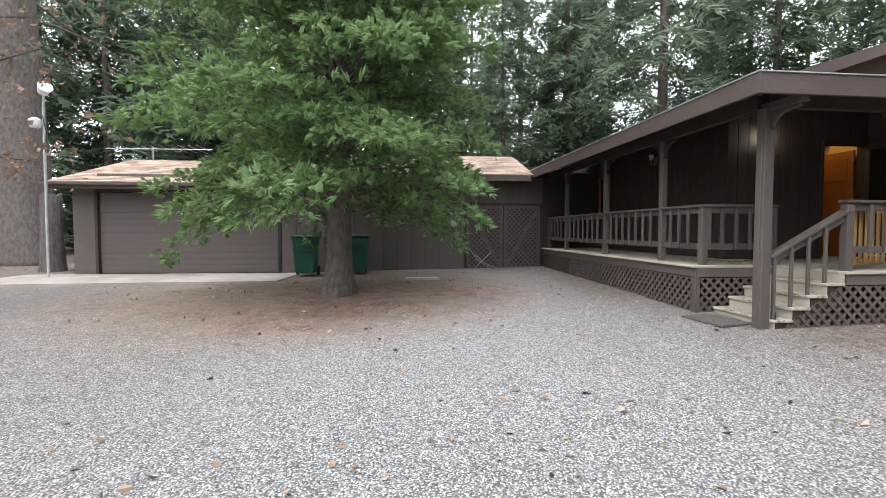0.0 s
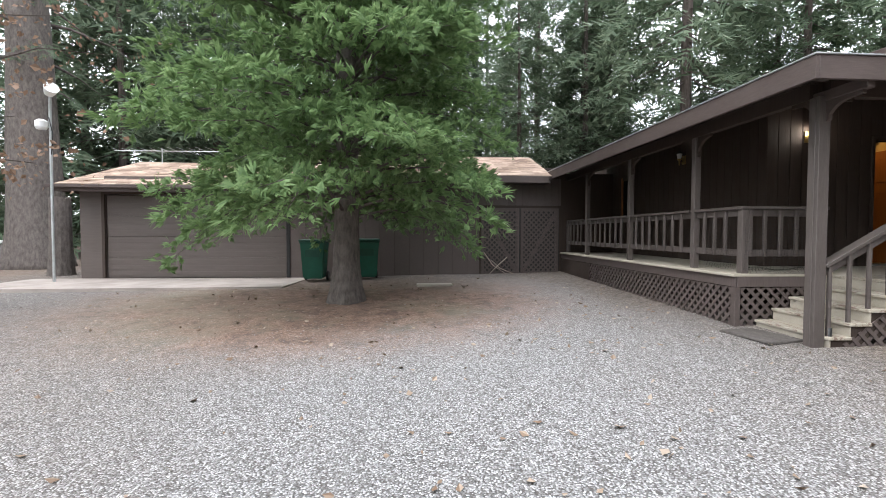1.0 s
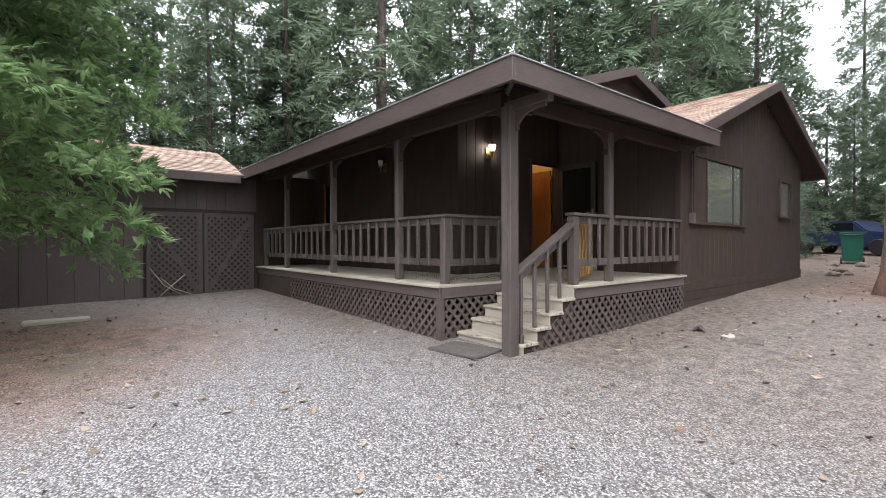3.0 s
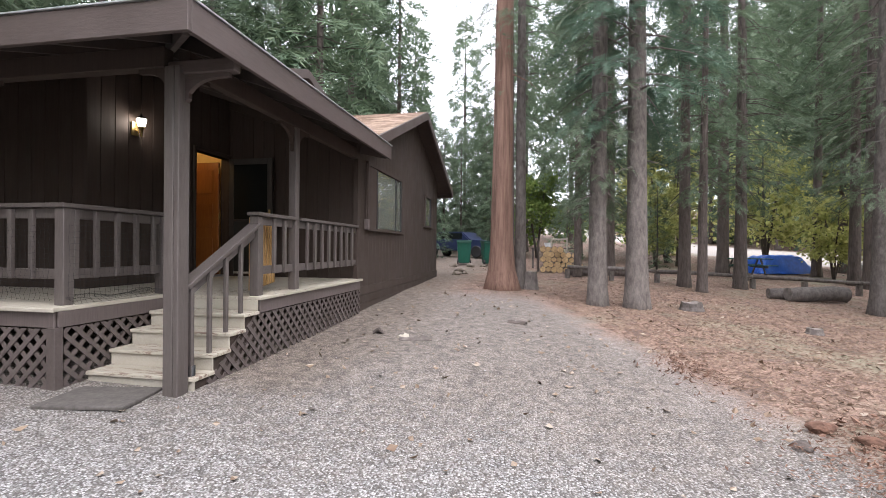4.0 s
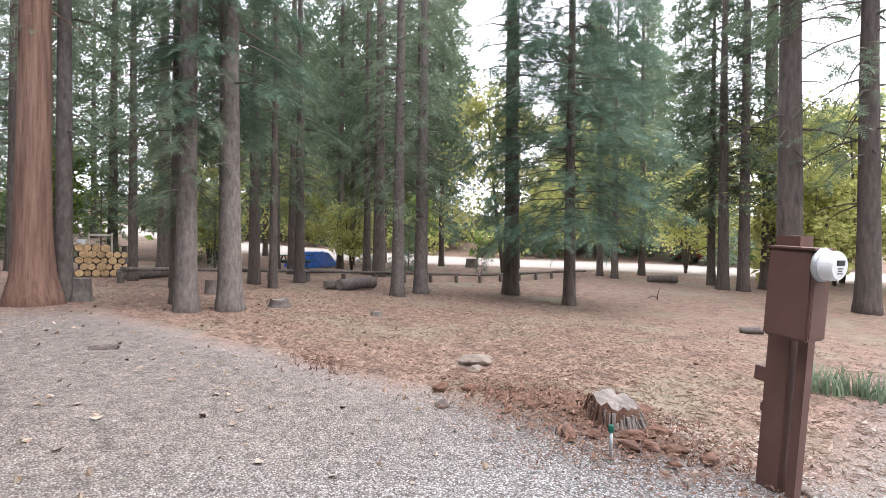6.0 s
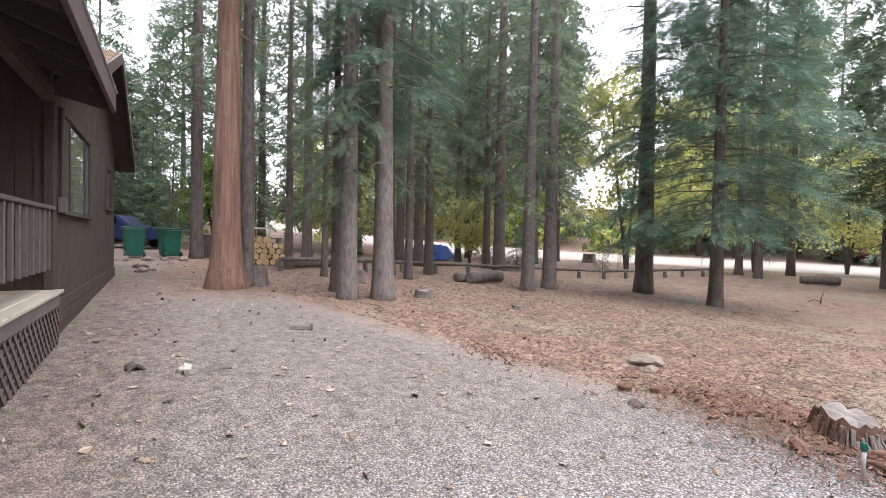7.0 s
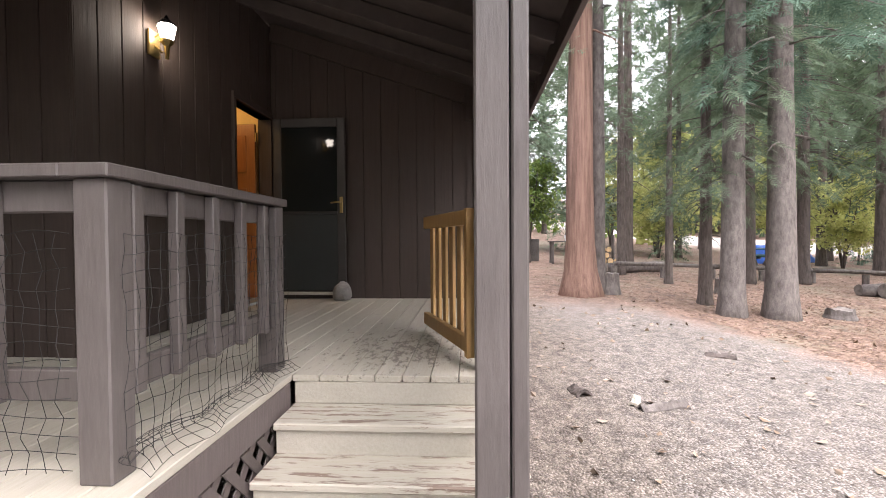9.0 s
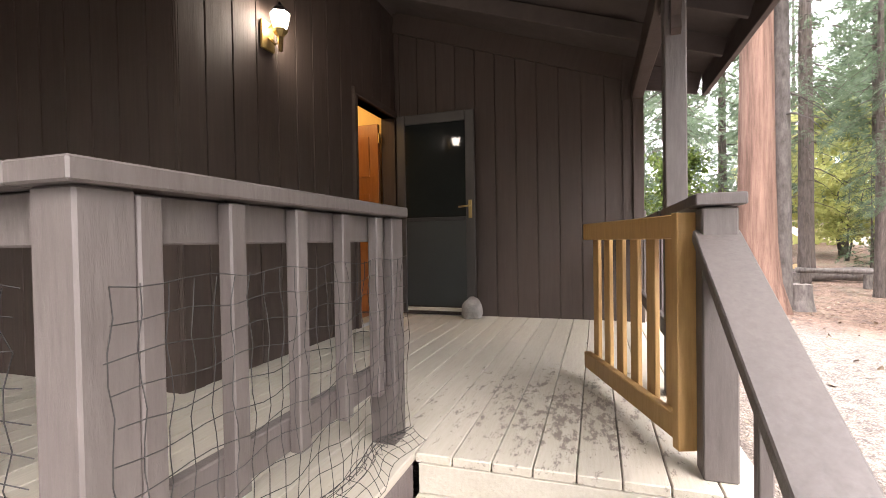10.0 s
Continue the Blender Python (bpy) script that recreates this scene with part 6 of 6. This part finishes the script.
for i, wd in enumerate((0.05, 0.035, 0.045)):
    mpart("label_bar", (0.318, 0.322), (-0.16 - wd / 2, -0.16 + wd / 2), (1.505 - i * 0.014, 1.511 - i * 0.014), BLACK, "", 0.0008, sock)
rock("small_rock", (2.27, -0.33, mz + 0.02), (0.05, 0.04, 0.035), 4, TANROCK, "small tan rock at the foot of the meter post")
rock("flat_rock", (5.85, -1.0, gz(5.85, -1) + 0.03), (0.24, 0.16, 0.09), 5, TANROCK, "flat pale rock among needles")
rock("small_rock", (5.55, -0.72, gz(5.5, -0.7) + 0.02), (0.09, 0.07, 0.06), 6, TANROCK, "small tan rock among needles")
rock("small_rock", (4.82, 0.52, gz(4.82, 0.52) + 0.02), (0.10, 0.07, 0.04), 7, BARKDARK, "dark lump of bark on the gravel")

# ---- yard light pole at the garage corner ----
lp_ = thing("yard_light_pole", (-8.55, 12.55, 0.28), "slim grey pole with a white floodlight", "light pole")
rod("pole", (-8.55, 12.55, 0.15), (-8.55, 12.55, 4.45), 0.032, STEEL, lp_)
rod("upper_pole", (-8.55, 12.55, 4.45), (-8.5, 12.5, 4.85), 0.03, STEEL, lp_)
part("lamp_drum", lathe([(0.10, -0.16), (0.13, -0.10), (0.13, 0.03), (0.06, 0.08)], 18), WHITEM, lp_, "white drum lamp", m=pose(-8.68, 12.45, 4.15))
fl_ = part("floodlight", lathe([(0.05, 0.0), (0.10, 0.04), (0.15, 0.26), (0.155, 0.27), (0.02, 0.272)], 18), WHITEM, lp_, "white floodlight head", m=pose(-8.5, 12.45, 4.82, 35, 55, 0))
tube("cable", [(-8.55, 12.5, 4.3), (-8.45, 12.48, 3.9), (-8.5, 12.5, 3.4)], 0.012, BLACK, lp_)

# ---- television aerial on the garage roof ----
an = thing("roof_aerial", (-7.3, 15.2, 3.6), "thin metal television aerial on the garage roof", "aerial")
rod("mast", (-7.3, 15.2, 3.5), (-7.3, 15.2, 4.05), 0.015, STEEL, an)
rod("boom", (-8.6, 15.1, 3.95), (-5.6, 15.3, 4.0), 0.012, STEEL, an)
for i in range(11):
    x = -8.5 + i * 0.28
    L = 0.25 + 0.05 * i
    rod("element", (x, 15.1 - L, 3.97), (x, 15.2 + L, 3.97), 0.006, STEEL, an, 6)

# ---- netting along the railing beside the steps ----
cu = bpy.data.meshes.new("netting")
runs = []
rn = random.Random(3)


def net_point(s, v):
    """s along the rail, v down it: it hangs on the rail and spills out over the deck edge."""
    x = 4.52 + 1.14 * s
    if v < 0.62:
        return (x + 0.006 * math.sin(v * 40 + s * 9), 6.34 + 0.008 * math.sin(s * 25 + v * 17), 1.70 - v * 1.05)
    k = (v - 0.62) / 0.38
    return (x + 0.012 * math.sin(k * 9 + s * 21), 6.34 + 0.05 * math.sin(k * 3.1) - 0.06 * k + 0.02 * math.sin(s * 17), 1.05 - 0.04 * k + 0.035 * math.sin(k * 3.1) * (1 + 0.6 * math.sin(s * 11)))


for i in range(24):
    s = i / 23
    runs.append(([net_point(s + 0.004 * math.sin(i + v * 20), v) for v in np.linspace(0, 1, 22)], [0.0012] * 22))
for j in range(20):
    v = j / 19
    runs.append(([net_point(s, v + 0.006 * math.sin(s * 30 + j)) for s in np.linspace(0, 1, 26)], [0.0012] * 26))
for i in range(12):
    y = 6.50 + i * 0.05
    runs.append(([(4.475 - 0.01 * math.sin(v * 30 + i), y + 0.006 * math.sin(v * 22 + i), 1.70 - v * 0.66) for v in np.linspace(0, 1, 14)], [0.0012] * 14))
for j in range(14):
    z = 1.70 - 0.05 * j
    runs.append(([(4.475 - 0.012 * math.sin(u * 13 + j), 6.46 + u * 0.62, z + 0.01 * math.sin(u * 11 + j)) for u in np.linspace(0, 1, 14)], [0.0012] * 14))
net = new("bird_netting", mesh_of(tubes_bm(runs, 3), "bird_netting", NET))
tagged(net, "sagging black plastic netting tied to the porch railing", "netting", kind="stuff")

# ---- parked cars and far shed ----
DARKBLUE = plain("dark_blue_paint", (0.02, 0.03, 0.08), 0.3, 0, 0.1)

def parked_car(at, turn, paint, label):
    cz = gz(*at)
    cr = thing("parked_car", (at[0], at[1], cz), label, "car", "parked cars")
    bm = bmesh.new()
    prof = [(-2.2, 0.35), (-2.25, 0.75), (-1.9, 0.92), (-1.0, 0.98), (-0.5, 1.42), (1.0, 1.45), (1.6, 1.0), (2.2, 0.9), (2.25, 0.4)]
    a_ = [bm.verts.new((x, -0.85, z)) for x, z in prof]
    b_ = [bm.verts.new((x, 0.85, z)) for x, z in prof]
    bm.faces.new(a_)
    bm.faces.new(b_[::-1])
    for i in range(len(prof)):
        j = (i + 1) % len(prof)
        bm.faces.new((a_[i], a_[j], b_[j], b_[i]))
    bmesh.ops.recalc_face_normals(bm, faces=bm.faces)
    bmesh.ops.bevel(bm, geom=bm.edges[:], offset=0.06, segments=2, affect="EDGES")
    cm = pose(at[0], at[1], cz, 0, 0, turn)
    part("car_body", bm, paint, cr, m=cm)
    for x in (-1.4, 1.4):
        for y in (-0.82, 0.82):
            part("wheel", lathe([(0.03, -0.1), (0.3, -0.1), (0.33, -0.06), (0.33, 0.06), (0.3, 0.1), (0.03, 0.1)], 18), BLACK, cr, m=cm @ pose(x, y, 0.33, 90, 0, 0))
    for y in (-0.86, 0.86):
        part("side_window", prism([(-0.5, -0.01), (0.95, -0.01), (0.95, 0.01), (-0.5, 0.01)], 1.02, 1.34), GLASSDARK, cr, m=cm @ pose(0, y, 0))


parked_car((20.5, -51.5), -25, REDCAR, "dark red car parked beyond the dirt road")
parked_car((27.5, 6.3), 70, DARKBLUE, "dark blue car parked behind the bins")
parked_car((9.5, -46.0), 5, WHITEM, "white car parked beyond the dirt road")
sh = thing("far_shed", (31, 11, gz(31, 11)), "pale grey shed far behind the bins", "shed")
sz_ = gz(31, 11)
box("wall", (29.5, 33.5), (9.0, 14.5), (sz_ - 0.3, sz_ + 2.3), STONE, sh, 0.02)
beam("roof_slope", (29.2, 11.7, sz_ + 2.2), (31.5, 11.7, sz_ + 3.1), 6.2, 0.1, DARKMAT, sh)
beam("roof_slope", (33.8, 11.7, sz_ + 2.2), (31.5, 11.7, sz_ + 3.1), 6.2, 0.1, DARKMAT, sh)
box("door", (29.46, 29.5), (10.4, 11.4), (sz_, sz_ + 2.0), DARKMAT, sh, 0.01)

# ---- loose stones, leaves, rotten chips ----


def stones():
    rng = np.random.default_rng(4)
    n_ = 26000
    # strewn round the drive in front of the porch, thickest by the steps
    cx, cy = rng.normal(2.2, 3.2, n_), rng.normal(2.9, 2.4, n_)
    keep = (cy > 0.30 * cx - 1.0) | (cx < 1.5)
    keep &= ~((cx > 4.3) & (cy > 5.0))
    keep &= (cx < 3.2 + rng.normal(0, 1.0, n_)) & (cy < 9)
    cx, cy = cx[keep], cy[keep]
    k = len(cx)
    octa = np.array([(1, 0, 0), (0, 1, 0), (-1, 0, 0), (0, -1, 0), (0, 0, 0.8), (0, 0, -0.8)], np.float32)
    faces = np.array([(0, 1, 4), (1, 2, 4), (2, 3, 4), (3, 0, 4), (1, 0, 5), (2, 1, 5), (3, 2, 5), (0, 3, 5)])
    size = rng.uniform(0.004, 0.010, k)
    jit = rng.uniform(0.6, 1.3, (k, 6, 1))
    v = octa[None] * jit * size[:, None, None] * np.array((1.35, 1.0, 0.7))
    a = rng.random(k) * 6.28
    c, s = np.cos(a)[:, None], np.sin(a)[:, None]
    vx = v[:, :, 0] * c - v[:, :, 1] * s + cx[:, None]
    vy = v[:, :, 0] * s + v[:, :, 1] * c + cy[:, None]
    vz = v[:, :, 2] + (ground_z(cx, cy) + lump_z(cx, cy) + size * 0.25)[:, None]
    verts = np.stack([vx, vy, vz], -1).reshape(-1, 3)
    tris = (faces[None] + (np.arange(k) * 6)[:, None, None]).reshape(-1, 3)
    ob = new("gravel_stones", tri_mesh("gravel_stones", verts, tris, PEBBLE))
    tagged(ob, "loose pale grey crushed stones of the drive", "gravel", kind="stuff")


def lump_z(x, y):
    return np.array([noise.noise(Vector((a * 0.9, b * 0.9, 3.1))) * 0.018 + noise.noise(Vector((a * 0.25, b * 0.25, 7.7))) * 0.03 for a, b in zip(np.ravel(x), np.ravel(y))]) * np.exp(-((x - 4) ** 2 + (y - 2) ** 2) / 900)


PEBBLE, n, l, p = node_mat("pale_crushed_stone")
g2 = n.new("ShaderNodeNewGeometry")
l.new(ramp(n, l, g2.outputs["Random Per Island"], ((0.0, (0.09, 0.087, 0.085)), (0.5, (0.24, 0.235, 0.23)), (1.0, (0.47, 0.465, 0.46)))), p.inputs["Base Color"])
p.inputs["Roughness"].default_value = 0.9
stones()


def strew(name, count, cx, cy, sx, sy, size, mat, label, category, seed, flat=0.35, ok=None, lift=0.012, slim=0.35):
    """Small curled leaves or chips lying about."""
    rng = np.random.default_rng(seed)
    x, y = rng.normal(cx, sx, count), rng.normal(cy, sy, count)
    if ok is not None:
        k = ok(x, y)
        x, y = x[k], y[k]
    k = len(x)
    leaf = np.array([(-0.5, 0, 0.1), (0, -slim, 0), (0.5, 0, 0.12), (-0.5, 0, 0.1), (0.5, 0, 0.12), (0, slim, 0)], np.float32)
    pos = np.stack([x, y, ground_z(x, y) + lump_z(x, y) + 0.10 * np.exp(-((x - 3.9) ** 2 / 1.2 + (y + 0.2) ** 2 / 0.5)) + lift], -1)
    d = rng.normal(size=(k, 3)) * (1, 1, flat)
    u = rng.normal(size=(k, 3)) * flat + (0, 0, 1)
    v, t = spread(leaf, pos, d, u, size * rng.uniform(0.5, 1.4, k))
    ob = new(name, tri_mesh(name, v, t, mat))
    return tagged(ob, label, category, kind="stuff")


free = lambda x, y: ~((x > 4.25) & (y > 5.1) & (x < 15.4)) & (y < 13)
strew("fallen_leaves", 2600, 10, 0, 7, 6, 0.07, LITTER, "scattered dry fallen leaves and bark flakes", "leaves", 1, ok=free)
strew("fallen_leaves", 320, 3, 5, 4, 4, 0.055, LITTER, "scattered dry fallen leaves on the gravel", "leaves", 2, ok=free)
strew("fallen_leaves", 900, -1.2, 9.2, 2.6, 1.8, 0.05, LITTER, "dry leaves and needles under the cedar", "leaves", 3, ok=free)
NEEDLE = leaves("dry_pine_needles", (0.10, 0.060, 0.040), (0.19, 0.125, 0.090), (0.30, 0.215, 0.165), 0.0)
ROTCHIP = leaves("rotten_red_chips", (0.055, 0.030, 0.020), (0.14, 0.074, 0.050), (0.25, 0.155, 0.112), 0.0)
strew("bark_pieces", 650, 3.9, -0.25, 0.65, 0.34, 0.07, ROTCHIP, "larger curled pieces of rotten bark round the old stump", "bark pieces", 14, 0.5, lift=0.03, slim=0.22)
PALECHIP = leaves("pale_wood_chips", (0.16, 0.12, 0.095), (0.30, 0.245, 0.205), (0.46, 0.40, 0.35), 0.0)
strew("wood_chips", 1100, 3.0, -0.62, 0.36, 0.26, 0.05, PALECHIP, "pale splintered wood chips beside the old stump", "wood chips", 15, 0.3, lift=0.02, slim=0.2)
strew("wood_chips", 11000, 3.8, -0.22, 0.72, 0.42, 0.038, ROTCHIP, "reddish rotten wood chips round the old stump", "wood chips", 4, 0.35, lift=0.03, slim=0.16)
strew("wood_chips", 420, 6.9, 0.65, 0.40, 0.18, 0.05, ROTCHIP, "reddish rotten wood chips at the drive's edge", "wood chips", 5, 0.6, lift=0.02, slim=0.16)
strew("needle_litter", 44000, 7.0, -1.8, 4.5, 3.6, 0.075, NEEDLE, "brown needles and bark flakes on the ground", "needles", 6, 0.12, slim=0.06, ok=lambda x, y: (y < 0.30 * x - 1.4) & (y > -14), lift=0.006)
rr_ = random.Random(12)
for i in range(26):
    x, y = rr_.gauss(3.8, 0.55), rr_.gauss(-0.2, 0.26)
    if (x - 3.55) ** 2 + (y + 0.28) ** 2 < 0.09:
        continue
    zz = gz(x, y) + 0.10 * math.exp(-((x - 3.9) ** 2 / 1.2 + (y + 0.2) ** 2 / 0.5)) + 0.03
    s = rr_.uniform(0.03, 0.08)
    rock("rotten_wood_chunk", (x, y, zz), (s * 1.5, s * 0.8, s * 0.7), 20 + i, ROT, "crumbling reddish chunk of rotten wood", cat="wood piece")

ub = thing("utility_box", (-14.3, 18.2, 0.3), "grey utility box with a white lid beside the big tree", "utility box")
uz = gz(-14.3, 18.2)
box("box_body", (-14.9, -13.8), (17.9, 18.6), (uz - 0.1, uz + 0.75), STONE, ub, 0.02)
box("lid", (-14.95, -13.75), (17.85, 18.65), (uz + 0.752, uz + 0.86), WHITEM, ub, 0.03)


def blade_plant(at, count, height, seed, label):
    """A clump of long upright blades."""
    rng = np.random.default_rng(seed)
    vs, ts = [], []
    for i in range(count):
        a, lean = rng.random() * 6.28, rng.uniform(0.15, 0.7)
        h, w = height * rng.uniform(0.6, 1.1), rng.uniform(0.012, 0.022)
        b = np.array((at[0] + rng.normal() * 0.12, at[1] + rng.normal() * 0.12, gz(*at) - 0.02))
        d = np.array((math.cos(a), math.sin(a), 0))
        sd = np.array((-d[1], d[0], 0))
        o = len(vs)
        for s in (0, 0.4, 0.75, 1.0):
            c = b + d * lean * h * s * s + np.array((0, 0, h * (s - 0.25 * lean * s * s)))
            k = w * (1 - s * 0.9)
            vs += [c - sd * k, c + sd * k]
        for q in range(3):
            e = o + q * 2
            ts += [(e, e + 1, e + 3), (e, e + 3, e + 2)]
    ob = new("iris_clump", tri_mesh("iris_clump", vs, ts, FOLFIR))
    return tagged(ob, label, "plant")


for i, (x, y) in enumerate(((2.6, -4.0), (2.85, -4.2), (2.3, -4.25))):
    blade_plant((x, y), 60, 0.38, i, "clump of long green blades growing in the litter")


# ---- clutter behind the firewood ----
wt = thing("work_table", (21.0, 1.4, gz(21, 1.4)), "rough wooden work table behind the firewood", "table")
wz = gz(21.0, 1.4)
for i in range(4):
    box("top_plank", (20.7 + i * 0.15, 20.84 + i * 0.15), (0.4, 2.4), (wz + 0.82, wz + 0.86), BARKGREY, wt)
for x in (20.75, 21.2):
    for y in (0.5, 2.3):
        box("leg", (x - 0.04, x + 0.04), (y - 0.04, y + 0.04), (wz - 0.05, wz + 0.82), BARKGREY, wt)
tp = thing("plastic_tub", (20.95, 1.7, wz + 0.86), "white plastic tub on the work table", "tub")
part("tub_body", lathe([(0.10, 0.0), (0.14, 0.20), (0.15, 0.21)], 16), WHITEM, tp, m=pose(20.95, 1.7, wz + 0.86))
fr_ = thing("board_frame", (20.0, 1.3, gz(20, 1.3)), "pale timber frame leaning among the firewood", "frame")
fz = gz(20.0, 1.3)
for y in (1.0, 1.6):
    box("upright", (19.97, 20.03), (y - 0.025, y + 0.025), (fz - 0.05, fz + 1.3), DECKEDGE, fr_)
box("crosspiece", (19.97, 20.03), (1.026, 1.574), (fz + 1.2, fz + 1.26), DECKEDGE, fr_)
by = thing("burn_barrel", (22.0, 2.9, gz(22, 2.9)), "dark steel barrel among the trees", "barrel")
part("barrel_body", lathe([(0.28, 0.0), (0.29, 0.28), (0.28, 0.30), (0.29, 0.58), (0.28, 0.60), (0.29, 0.86), (0.25, 0.87)], 20), DARKMAT, by, m=pose(22.0, 2.9, gz(22, 2.9)))


# grey standpipe with a green cap in front of the old stump
sp = thing("standpipe", (3.27, 0.33, gz(3.27, 0.33)), "thin grey standpipe with a green cap", "pipe")
spz = gz(3.27, 0.33)
tube("pipe", [(3.27, 0.33, spz - 0.05), (3.272, 0.33, spz + 0.14), (3.27, 0.332, spz + 0.235)], 0.013, STEEL, sp)
part("cap", lathe([(0.001, 0.0), (0.020, 0.0), (0.022, 0.03), (0.016, 0.05), (0.001, 0.055)], 10), BIN, sp, "green plastic cap", m=pose(3.27, 0.332, spz + 0.236))

# stones along the corner of the house and before the bins
for i, (x, y, q) in enumerate(((16.1, 4.75, 0.13), (16.6, 4.55, 0.10), (17.3, 4.85, 0.16), (19.6, 4.75, 0.15), (20.0, 4.3, 0.12), (20.1, 3.75, 0.14), (19.4, 5.4, 0.17))):
    rock("field_stone", (x, y, gz(x, y) + q * 0.25), (q * 1.2, q, q * 0.7), 60 + i, TANROCK, "grey-brown field stone near the house corner")

# a dead forked branch standing in the litter
tw = thing("dead_branch", (9.12, -14.8, gz(9.12, -14.8)), "small dead forked branch stuck in the needles", "branch")
tz = gz(9.12, -14.8)
tube("stem", [(9.12, -14.8, tz - 0.05), (9.10, -14.8, tz + 0.22), (9.02, -14.82, tz + 0.48)], [0.025, 0.018, 0.008], BARKDARK, tw)
tube("fork", [(9.11, -14.8, tz + 0.10), (9.28, -14.78, tz + 0.16), (9.48, -14.76, tz + 0.04)], [0.020, 0.016, 0.008], BARKDARK, tw)

# bent sticks leaning on the breezeway gate
sk = thing("loose_sticks", (2.5, 13.1, gz(2.5, 13.1)), "thin pale bent sticks leaning on the lattice gate", "sticks")
for x0, x1, h in ((2.15, 2.75, 0.62), (2.35, 2.95, 0.40), (2.80, 2.30, 0.46)):
    z0 = gz(x0, 13.1)
    tube("stick", [(x0, 13.17, z0 + h), ((x0 + x1) / 2 - 0.06, 13.12, z0 + h * 0.42), (x1, 13.02, z0 + 0.02)], [0.009, 0.012, 0.010], PALECHIP, sk, 6)
